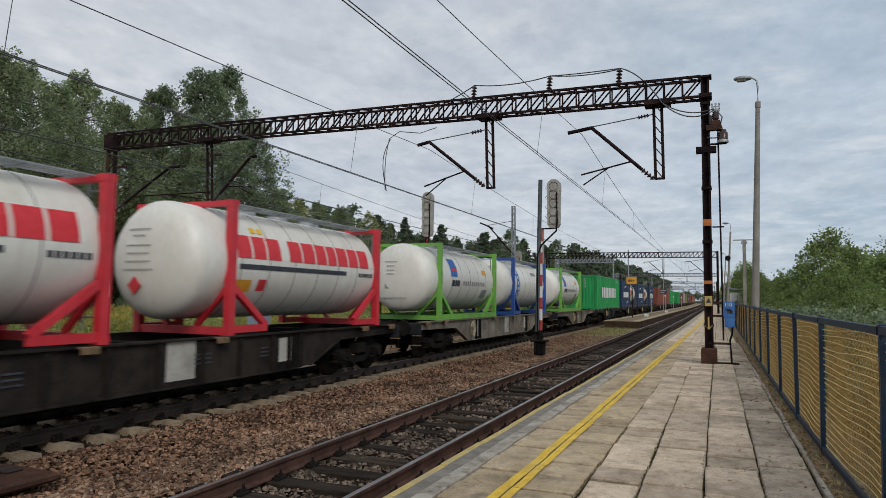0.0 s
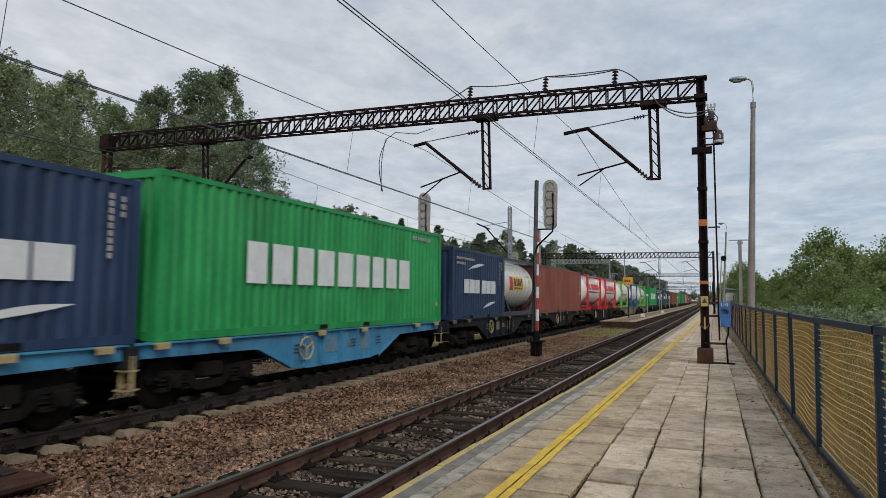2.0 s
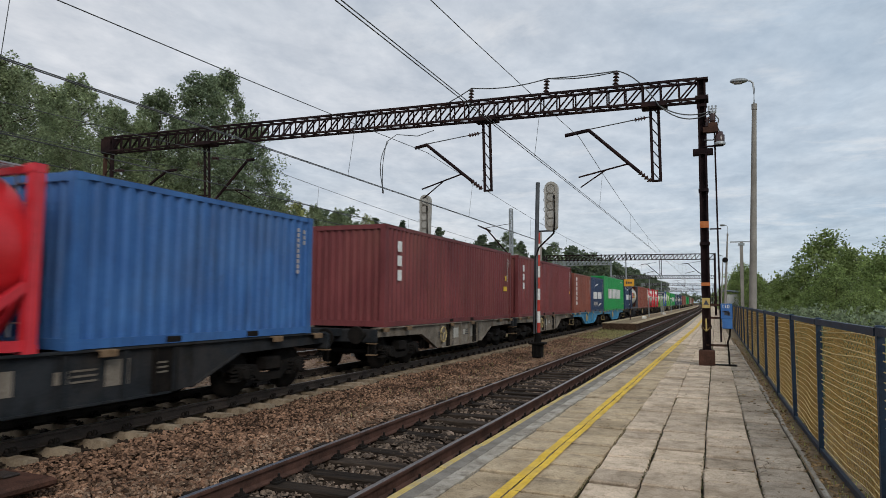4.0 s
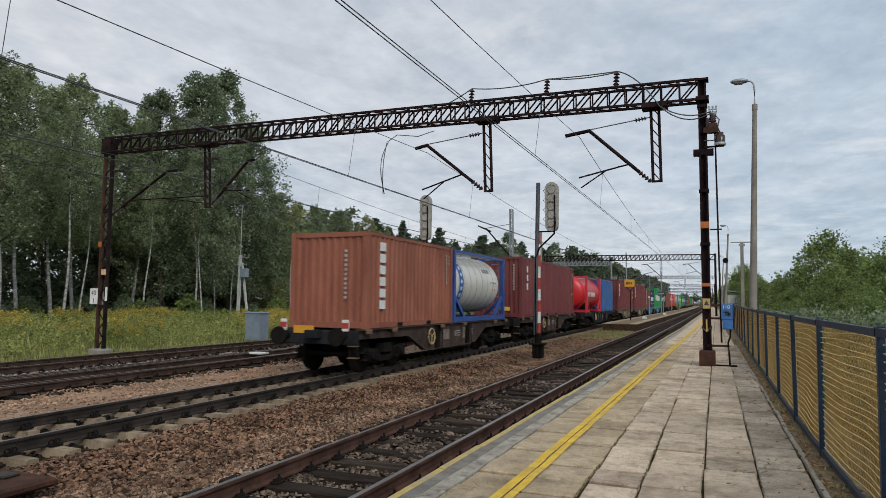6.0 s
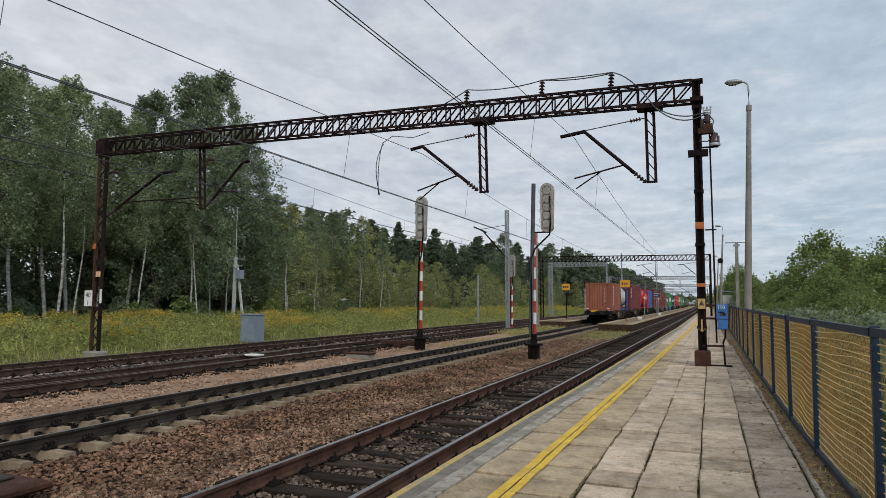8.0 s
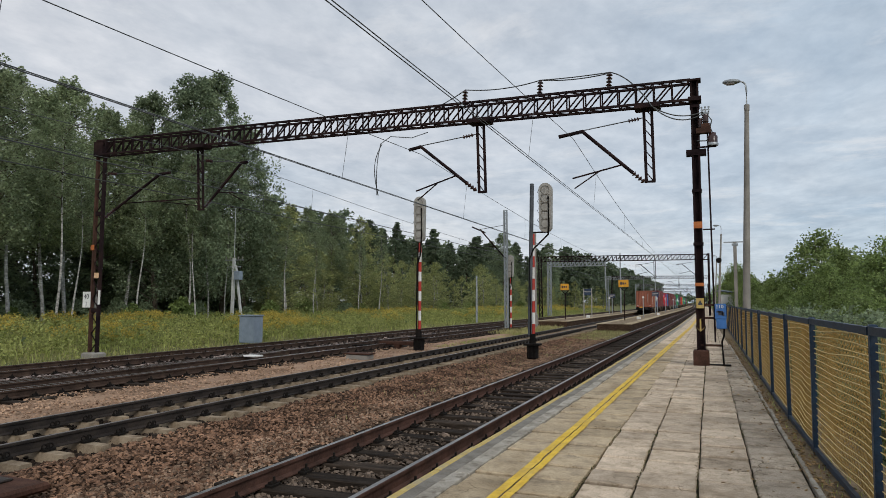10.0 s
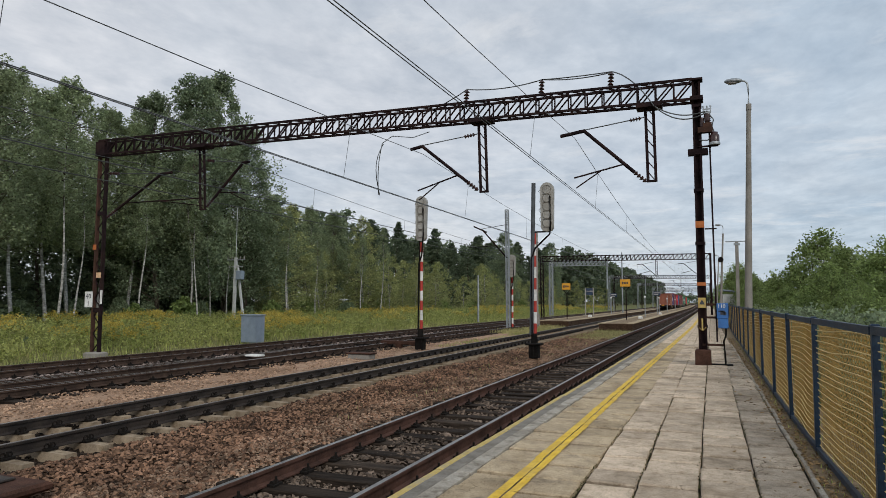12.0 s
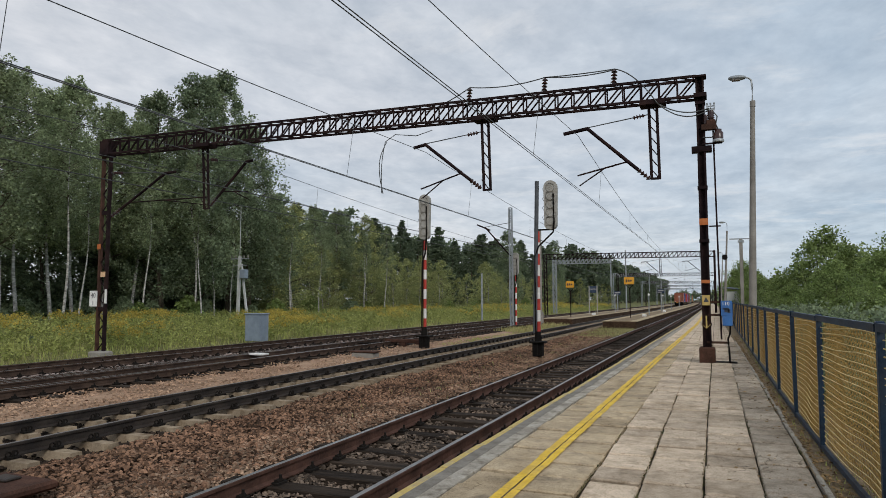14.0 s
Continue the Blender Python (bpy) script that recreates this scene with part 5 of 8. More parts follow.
def cma_marks(c, x, L, H):
    side_text(M["letter_white"], 0.50, 0.47, (0.50, 0.60, 0.50, -0.16, 0.50, 0.52, 0.60), 0.52, 0.06)(c, x, L, H)
    swoosh(M["letter_white"], 0.42, 0.76, 1.9, 1)(c, x, L, H)
    swoosh(M["letter_white"], 0.68, 0.19, 1.7, 1)(c, x, L, H)
    small_marks(c, x, L, H)


def cma_eco(c, x, L, H):
    cma_marks(c, x, L, H)
    m = Mesh()
    for z, w in ((0.30, 1.9), (0.16, 1.9)):
        m.box((x, L * 0.36, H * z), (0.006, w, 0.02))
    for k in range(8):
        m.box((x, L * 0.36 - 0.8 + 0.22 * k, H * 0.23), (0.006, 0.16, 0.22))
    part("marking", m, M["letter_faint"], c, "outlined row of lettering bars")


def cma_top(c, x, L, H):
    cma_marks(c, x, L, H)
    m = Mesh()
    for k in range(12):
        m.box((x, 0.45 + 0.16 * k, H * 0.86), (0.006, 0.11, 0.09))
    for k in range(6):
        m.box((x, 0.45 + 0.16 * k, H * 0.79), (0.006, 0.11, 0.09))
    part("small_lettering", m, M["letter_faint"], c, "two short rows of small lettering bars")["kind"] = "stuff"


def tank_shell(c, y0, y1, r, z, paint, n=40):
    prof = []
    dome = 0.42
    for i in range(9):
        a = math.pi / 2 * i / 8
        prof.append((max(0.001, r * math.sin(a) ** 0.72), dome * (1 - math.cos(a))))
    L = y1 - y0
    full = prof + [(r, L * k / 12) for k in range(2, 11)] + [(a, L - h) for a, h in reversed(prof)]
    m = Mesh()
    m.lathe(full, pose(0, y0, z, -90, 0, 0), n)
    shell = part("tank_shell", m, paint, c)
    rg = Mesh()
    for k in range(1, 7):
        yy = y0 + dome + (L - 2 * dome) * k / 7
        rg.lathe([(r + 0.001, 0), (r + 0.004, 0.003), (r + 0.004, 0.017), (r + 0.001, 0.02)], pose(0, yy, z, -90, 0, 0), n)
    part("cladding_band", rg, M["seam"] if paint == M["tank"] else paint, shell)["kind"] = "stuff"


def curved_mark(c, name, material, r, z, y0, y1, a0, a1, label=""):
    """A patch that lies on the shell, between two angles above the horizontal."""
    m = Mesh()
    k = 5
    vs = []
    for i in range(k + 1):
        a = radians(a0 + (a1 - a0) * i / k)
        for y in (y0, y1):
            vs.append(((r + 0.009) * math.cos(a), y, z + (r + 0.009) * math.sin(a)))
    m.add(vs, [(2 * i, 2 * i + 1, 2 * i + 3, 2 * i + 2) for i in range(k)], True)
    part(name, m, material, c, label)


def tank_container(s, frame_paint, label, shell=None, over=0.9, kind="open", marks=None, length=5.95):
    """A tank in a carrying frame. over: how far the shell reaches past the frame; kind: 'open' end frames or a 'full' box frame."""
    shell = shell or M["tank"]
    c = thing("tank_container", label, "tank container", group="tank containers of the train")
    W, H, r = HALF, 2.59, 1.13
    zc = 1.42
    tank_shell(c, -over if kind == "open" else 0.22, length + (0.22 if kind == "open" else -0.22), r if kind == "open" else 1.12, zc, shell)
    for y, nm in ((0.08, "end_frame"), (length - 0.08, "end_frame")):
        e = Mesh()
        for x in (-1, 1):
            e.box((x * (W - 0.075), y, H / 2), (0.15, 0.16, H), bevel=0.015)
            e.box((x * (W - 0.083), y, 0.06), (0.178, 0.18, 0.12)); e.box((x * (W - 0.083), y, H - 0.06), (0.178, 0.18, 0.12))
            e.bar((x * (W - 0.08), y, 0.95), (x * 0.35, y, 0.16), 0.10, 0.10)
        e.box((0, y, 0.08), (2 * W - 0.3, 0.12, 0.15))
        e.box((0, y, H - 0.06), (2 * W - 0.3, 0.10, 0.11))
        part(nm, e, frame_paint, c)
    for x in (-1, 1):
        for y, d in ((0.15, 1), (length - 0.15, -1)):
            b = Mesh(); b.bar((x * (W - 0.08), y, 0.92), (x * (W - 0.10), y + d * 1.05, 0.16), 0.11, 0.12)
            if kind != "full":
                b.box((x * (W - 0.10), y + d * 0.5, 0.11), (0.12, 1.1, 0.14))
            part("frame_brace", b, frame_paint, c)
        if kind == "full" or frame_paint == M["green_frame"]:
            b = Mesh(); b.box((x * (W - 0.06), length / 2, 0.10), (0.11, length - 0.3, 0.18))
            part("bottom_rail", b, frame_paint, c)
        if kind == "full":
            b = Mesh(); b.box((x * (W - 0.06), length / 2, H - 0.06), (0.10, length - 0.3, 0.10))
            part("top_rail", b, frame_paint, c)
    # walkway, hatches and ladder
    wk = Mesh()
    for x in (0.48, 0.62, 0.76, 0.90):
        wk.box((x, length / 2, H - 0.02), (0.07, length - 0.3, 0.025))
    for k in range(7):
        wk.box((0.69, 0.3 + (length - 0.6) * k / 6, H - 0.05), (0.5, 0.04, 0.03))
    part("walkway", wk, M["galv"], c, "grey grating walkway")
    for y in (length * 0.3, length * 0.5, length * 0.72):
        ht = Mesh(); ht.tube((0, y, zc + r - 0.05), (0, y, zc + r + 0.10), 0.25, n=16)
        part("hatch", ht, M["galv"], c, "round top hatch")
    ld = Mesh()
    for x in (0.60, 0.95):
        ld.tube((x, length + 0.02, 0.2), (x, length + 0.02, H), 0.02, n=6)
    for k in range(8):
        ld.tube((0.60, length + 0.02, 0.4 + 0.28 * k), (0.95, length + 0.02, 0.4 + 0.28 * k), 0.014, n=6)
    part("ladder", ld, M["galv"], c, "grey steel ladder")
    if marks:
        marks(c, r if kind == "open" else 1.12, zc, length, over)
    return c, s


def row_on_shell(c, material, r, z, y, widths, gap, a0, a1, label):
    small = Mesh()
    k = max(3, int(abs(a1 - a0) / 6))
    for w in widths:
        if w > 0:
            m = Mesh() if w > 0.2 else small
            vs = []
            for i in range(k + 1):
                a = radians(a0 + (a1 - a0) * i / k)
                for yy in (y, y + w):
                    vs.append(((r + 0.009) * math.cos(a), yy, z + (r + 0.009) * math.sin(a)))
            m.add(vs, [(2 * i, 2 * i + 1, 2 * i + 3, 2 * i + 2) for i in range(k)], True)
            if w > 0.2:
                part("lettering", m, material, c, label)
        y += abs(w) + gap
    if small.v:
        part("lettering", small, material, c, label)["kind"] = "stuff"


def dome_rows(c, over, z, material, rows, x0=-0.15):
    """Small bars on the rear dome."""
    m = Mesh()
    for dz, n, w, h in rows:
        for i in range(n):
            x = x0 + i * (w + 0.03) - n * (w + 0.03) / 2
            rr = min(1.0, math.hypot(x, dz) / 1.13)
            # depth of the dome surface at that radius
            a = math.asin(min(1.0, rr ** (1 / 0.72)))
            m.box((x, -over + 0.42 * (1 - math.cos(a)) - 0.012, z + dz), (w * 0.8, 0.02, h * 0.6))
    part("dome_marking", m, M["letter_soft"], c, "rows of small marking bars on the dome")["kind"] = "stuff"


def hartogh(c, r, z, L, over):
    row_on_shell(c, M["letter_red"], r, z, 0.30, (0.42, 0.40, 0.43, -0.18, 0.45, 0.46, 0.42, 0.38, 0.45, 0.45, 0.46), 0.065, 4, 28, "large red lettering drawn as bars")
    row_on_shell(c, M["letter_dark"], r, z, 0.35, (4.0,), 0, -7, -2, "dark stripe")
    row_on_shell(c, M["letter_dark"], r, z, L - 1.0, (0.09,) * 6, 0.035, -8, -3, "small dark lettering bars")
    row_on_shell(c, M["sign_orange"], r, z, 0.30, (0.5,), 0, -31, -18, "orange hazard plate")
    row_on_shell(c, M["letter_red"], r, z, 1.0, (0.26,), 0, -30, -17, "red hazard diamond")
    row_on_shell(c, M["sign_yellow"], r, z, 0.85, (0.16, 0.16), 0.06, 32, 39, "two yellow labels")
    dome_rows(c, over, z, M["letter_grey"], ((0.55, 7, 0.05, 0.045), (0.43, 4, 0.05, 0.045), (0.25, 9, 0.04, 0.04), (0.10, 8, 0.04, 0.04), (-0.05, 9, 0.04, 0.04), (-0.20, 11, 0.04, 0.04)))
    d = Mesh()
    d.box((0, 0, 0), (0.24, 0.02, 0.24), pose(-0.25, -over + 0.010, z - 0.50, 4, 45, 0))
    part("hazard_diamond", d, M["letter_red"], c, "red diamond hazard label")


def foodtank(c, r, z, L, over):
    row_on_shell(c, M["letter_blue"], r, z, 1.15, (0.62,), 0, 4, 38, "blue emblem")
    row_on_shell(c, M["letter_red"], r, z, 1.30, (0.45,), 0, 14, 19, "red wave of the emblem")
    row_on_shell(c, M["letter_dark"], r, z, 1.25, (0.26, 0.16, 0.26, -0.18), 0.035, -13, -2, "dark lettering bars")
    row_on_shell(c, M["letter_grey"], r, z, 2.35, (0.12,) * 11, 0.10, -11, -3, "thin grey lettering bars")
    row_on_shell(c, M["letter_grey"], r, z, 4.5, (0.62,), 0, -36, -18, "grey placard")
    row_on_shell(c, M["sign_orange"], r, z, 4.45, (0.2, 0.2), 0.06, 12, 22, "orange label")
    dome_rows(c, over, z, M["letter_grey"], ((0.50, 5, 0.07, 0.05), (0.36, 3, 0.07, 0.05), (0.22, 3, 0.07, 0.05), (0.10, 3, 0.07, 0.05), (-0.68, 14, 0.05, 0.09)))
    d = Mesh(); d.box((-0.1, -over + 0.05, z - 0.18), (0.62, 0.06, 0.42))
    part("placard", d, M["letter_grey"], c, "grey rectangular placard")


def bluetank(c, r, z, L, over):
    row_on_shell(c, M["letter_blue"], r, z, 0.75, (0.42,), 0, -42, 38, "blue upright stripe")
    m_rows = ((25, 32), (12, 19), (-1, 6), (-14, -7), (-27, -20))
    for a0, a1 in m_rows:
        row_on_shell(c, M["letter_white"], r + 0.004, z, 0.88, (0.16,), 0, a0, a1, "white lettering bar")
    row_on_shell(c, M["letter_grey"], r, z, 3.55, (0.25, 0.25, 0.25), 0.04, 24, 33, "grey emblem bars")
    row_on_shell(c, M["letter_grey"], r, z, 4.3, (0.10,) * 5, 0.05, 2, 6, "small grey bars")
    row_on_shell(c, M["sign_orange"], r, z, 4.55, (0.10, 0.10), 0.15, -12, -8, "small orange labels")


def stolt(c, r, z, L, over):
    row_on_shell(c, M["letter_red"], r, z, 1.32, (0.50,), 0, -13, 19, "red emblem block")
    row_on_shell(c, M["sign_yellow"], r, z, 1.88, (1.72,), 0, -13, 19, "amber name panel")
    row_on_shell(c, M["letter_dark"], r + 0.004, z, 2.0, (0.30, 0.17, 0.26, 0.13, 0.17), 0.09, -3, 15, "dark lettering bars on the panel")
    row_on_shell(c, M["letter_dark"], r + 0.004, z, 2.0, (0.08,) * 12, 0.045, -10, -6, "fine dark lettering bars")
    row_on_shell(c, M["letter_grey"], r, z, 4.3, (0.10,) * 5, 0.05, 22, 25, "small grey bars")
    row_on_shell(c, M["sign_yellow"], r, z, 4.65, (0.2,), 0, 5, 14, "yellow label")


def redtank(c, r, z, L, over):
    row_on_shell(c, M["letter_white"], r, z, 0.75, (0.30, 0.30, 0.30, -0.2, 0.24, 0.24, 0.24, 0.24, 0.24, 0.24), 0.05, -14, 2, "white lettering bars")
    dome_rows(c, over, z, M["letter_white"], ((0.50, 5, 0.08, 0.06), (0.38, 9, 0.05, 0.04), (0.28, 9, 0.05, 0.04), (0.05, 4, 0.12, 0.16), (-0.2, 9, 0.05, 0.04)))


BOGIE = {}


def bogie_meshes():
    w = Mesh()
    prof = [(0.10, -0.09), (0.30, -0.075), (0.46, -0.07), (0.46, 0.045), (0.49, 0.05), (0.49, 0.075), (0.30, 0.075), (0.12, 0.10), (0.11, 0.16)]
    w.lathe(prof, pose(0.75, 0, 0.46, 0, -90, 0), 18)
    w.lathe(prof, pose(-0.75, 0, 0.46, 0, 90, 0), 18)
    w.tube((-0.9, 0, 0.46), (0.9, 0, 0.46), 0.08, n=10)
    BOGIE["wheelset"] = w.mesh("wheelset", M["iron"])
    f = Mesh()
    for x in (-1.0, 1.0):
        f.prism([(-1.25, 0.52), (-1.10, 0.66), (-0.5, 0.62), (-0.3, 0.42), (0.3, 0.42), (0.5, 0.62), (1.10, 0.66), (1.25, 0.52), (1.15, 0.48), (0.62, 0.46), (0.35, 0.26), (-0.35, 0.26), (-0.62, 0.46), (-1.15, 0.48)], x - 0.06, x + 0.06)
        f.box((x, 0, 0.62), (0.26, 0.5, 0.24))
    f.box((0, 0, 0.55), (2.0, 0.35, 0.2)); f.tube((0, 0, 0.6), (0, 0, 0.95), 0.22, n=12)
    for y in (-1.3, 1.3):
        f.box((0, y, 0.5), (1.9, 0.08, 0.1))
    BOGIE["frame"] = f.mesh("bogie_frame", M["iron"])
    a = Mesh()
    a.box((0, 0, 0.47), (0.22, 0.28, 0.26), bevel=0.03); a.tube((0.1, 0, 0.46), (0.16, 0, 0.46), 0.10, n=12)
    for y in (-0.23, 0.23):
        for k in range(4):
            a.tube((0.02, y, 0.36 + 0.07 * k), (0.02, y, 0.395 + 0.07 * k), 0.085, n=7)
        a.box((0.02, y, 0.34), (0.2, 0.2, 0.03))
    BOGIE["axle_box"] = a.mesh("axle_box", M["iron"])


def wagon(length, paint, label, s, ends=1.9):
    """A flat container wagon: fish-bellied side sills, ends with buffers, two bogies. y = 0 at its rear end beam, z = 0 on the rail."""
    w = thing("container_wagon", label, "railway wagon", group="wagons of the train")
    z1 = FLOOR
    a0, a1, deep = 3.1, 4.3, 0.36
    poly = [(0.0, z1), (length, z1), (length, z1 - 0.26), (length - a0, z1 - 0.30), (length - a1, deep + 0.04), (length - a1 - 0.5, deep), (a1 + 0.5, deep), (a1, deep + 0.04), (a0, z1 - 0.30), (0.0, z1 - 0.26)]
    for sgn in (-1, 1):
        m = Mesh(); m.prism(poly, sgn * 1.12 - 0.03, sgn * 1.12 + 0.03)
        part("side_sill", m, paint, w)
        fl = Mesh()
        fl.box((sgn * 1.15, length / 2, z1 - 0.02), (0.14, length, 0.035)); fl.box((sgn * 1.15, length / 2, deep + 0.01), (0.14, length - 2 * a1 - 1.0, 0.03))
        for y0, y1 in ((a0, a1), (length - a0, length - a1)):
            fl.bar((sgn * 1.15, y0, z1 - 0.29), (sgn * 1.15, y1, deep + 0.04), 0.14, 0.03)
        part("sill_flange", fl, paint, w)
    st = Mesh(); st.box((0, 0, (z1 + deep) / 2 - 0.02), (0.08, 0.06, z1 - deep - 0.08))
    stm = st.mesh("sill_stiffener", paint)
    n = max(5, round((length - 2 * a1 - 0.8) / 1.05) + 1)
    for k in range(n):
        y = a1 + 0.4 + (length - 2 * a1 - 0.8) * k / (n - 1)
        for sgn in (-1, 1):
            part("sill_stiffener", stm, None, w, at=pose(sgn * 1.19, y, 0))
    dk = Mesh(); dk.box((0, length / 2, z1 - 0.22), (2.1, length - 0.1, 0.12))
    for k in range(7):
        dk.box((0, 0.3 + (length - 0.6) * k / 6, z1 - 0.14), (2.2, 0.18, 0.2))
    dk.box((0, length / 2, z1 - 0.4), (0.5, length - 1.5, 0.4))
    part("underframe", dk, M["iron"], w)
    for y, d in ((0, -1), (length, 1)):
        e = Mesh(); e.box((0, y, z1 - 0.22), (2.5, 0.12, 0.36), bevel=0.02); e.box((0, y + d * 0.15, z1 - 0.13), (0.4, 0.25, 0.2))
        part("end_beam", e, M["wagon_dark"], w)
        for x in (-0.875, 0.875):
            b = Mesh(); b.tube((x, y + d * 0.05, 1.0), (x, y + d * 0.42, 1.0), 0.10, n=12); b.tube((x, y + d * 0.42, 1.0), (x, y + d * 0.48, 1.0), 0.24, 0.23, n=20)
            part("buffer", b, M["iron"], w)
        stp = Mesh()
        for xx in (1.02, 1.24):
            stp.box((xx, y + d * 0.02, 0.72), (0.025, 0.03, 0.55))
        stp.box((1.13, y + d * 0.02, 0.46), (0.26, 0.20, 0.025), slot=1); stp.box((1.13, y + d * 0.02, 0.76), (0.26, 0.16, 0.025), slot=1)
        blue = paint == M["wagon_blue"]
        part("step", stp, [M["brake_cream"] if blue else M["iron"], M["brake_cream"] if blue else M["step_tan"]], w)
    for y in (ends, length - ends):
        bg = part("bogie", BOGIE["frame"], None, w, "black two-axle bogie", at=pose(0, y, 0))
        for d in (-0.9, 0.9):
            part("wheelset", BOGIE["wheelset"], None, bg, at=pose(0, d, 0))
            for x, t in ((1.02, 0), (-1.02, 180)):
                part("axle_box", BOGIE["axle_box"], None, bg, at=pose(x, d, 0, 0, 0, t))
    # brake wheel, plates and locking cleats along the sill
    bw = Mesh()
    cy = a1 + 0.42
    ring = [(1.26, cy + 0.25 * math.cos(a), 0.80 + 0.25 * math.sin(a)) for a in [2 * math.pi * i / 20 for i in range(21)]]
    bw.path(ring, 0.022, 6)
    for a in (0.5, 2.6, 4.7):
        bw.tube((1.26, cy, 0.80), (1.26, cy + 0.25 * math.cos(a), 0.80 + 0.25 * math.sin(a)), 0.016, n=6)
    bw.tube((1.14, cy, 0.80), (1.28, cy, 0.80), 0.03, n=8)
    part("brake_wheel", bw, M["brake_cream"], w, "spoked cream hand brake wheel")
    rnd = random.Random(round(s * 10))
    # ribs with a flat black panel that stands in for a recess's shade
    for y in () if paint == M["wagon_blue"] else (length - a1 - 0.62,) if paint == M["wagon_dark"] else (a1 + 1.15, length - a1 - 0.62):
        pk = Mesh(); pk.box((1.152, y, (z1 + deep) / 2 - 0.02), (0.012, 0.40, z1 - deep - 0.10))
        for o in (-0.22, 0.22):
            pk.box((1.19, y + o, (z1 + deep) / 2 - 0.02), (0.085, 0.035, z1 - deep - 0.08))
        part("bolster_pocket", pk, M["iron"], w, "black panel between ribs, standing in for the shade of a sill recess")
    big = length > 15
    for y, wd, h in ((length * 0.30, 0.62, 0.62), (length * 0.53, 0.66, 0.66), (length * 0.70, 0.42, 0.5)) if big else ((length * 0.47, 0.50, 0.34), (length * 0.535, 0.22, 0.18), (length * 0.60, 0.44, 0.40)):
        pl = Mesh(); pl.box((1.156, y, 0.80), (0.008, wd, h))
        part("data_plate", pl, M["wagon_grey" if paint in (M["wagon_dark"], M["wagon_brown"]) else "blue_plate" if paint == M["wagon_blue"] else "plate_grey"], w, "weathered data plate")
    tx = Mesh()
    for y, nn in ((length * 0.36, 5), (length * 0.66, 4), (length * 0.56, 7)):
        for r_ in range(3):
            tx.box((1.163, y, 0.88 - 0.08 * r_), (0.006, 0.06 * nn, 0.03))
    part("data_mark", tx, M["letter_dark"] if paint not in (M["wagon_dark"], M["wagon_brown"]) else M["wagon_grey" if paint == M["wagon_dark"] else "letter_faint"], w, "small rows of marking bars")["kind"] = "stuff"
    cl = Mesh()
    cl.box((0.0, 0, 0.035), (0.14, 0.30, 0.03), bevel=0.01); cl.box((0.06, 0, -0.015), (0.025, 0.30, 0.10), bevel=0.008)
    clm = cl.mesh("cleat", M["brake_cream"] if paint == M["wagon_blue"] else M["step_tan"])
    for y in (0.5, 2.0, length * 0.42, length * 0.58, length - 2.0, length - 0.5):
        part("cleat", clm, None, w, "twist-lock cleat", at=pose(1.24, y, z1 - 0.06))
    return w, s


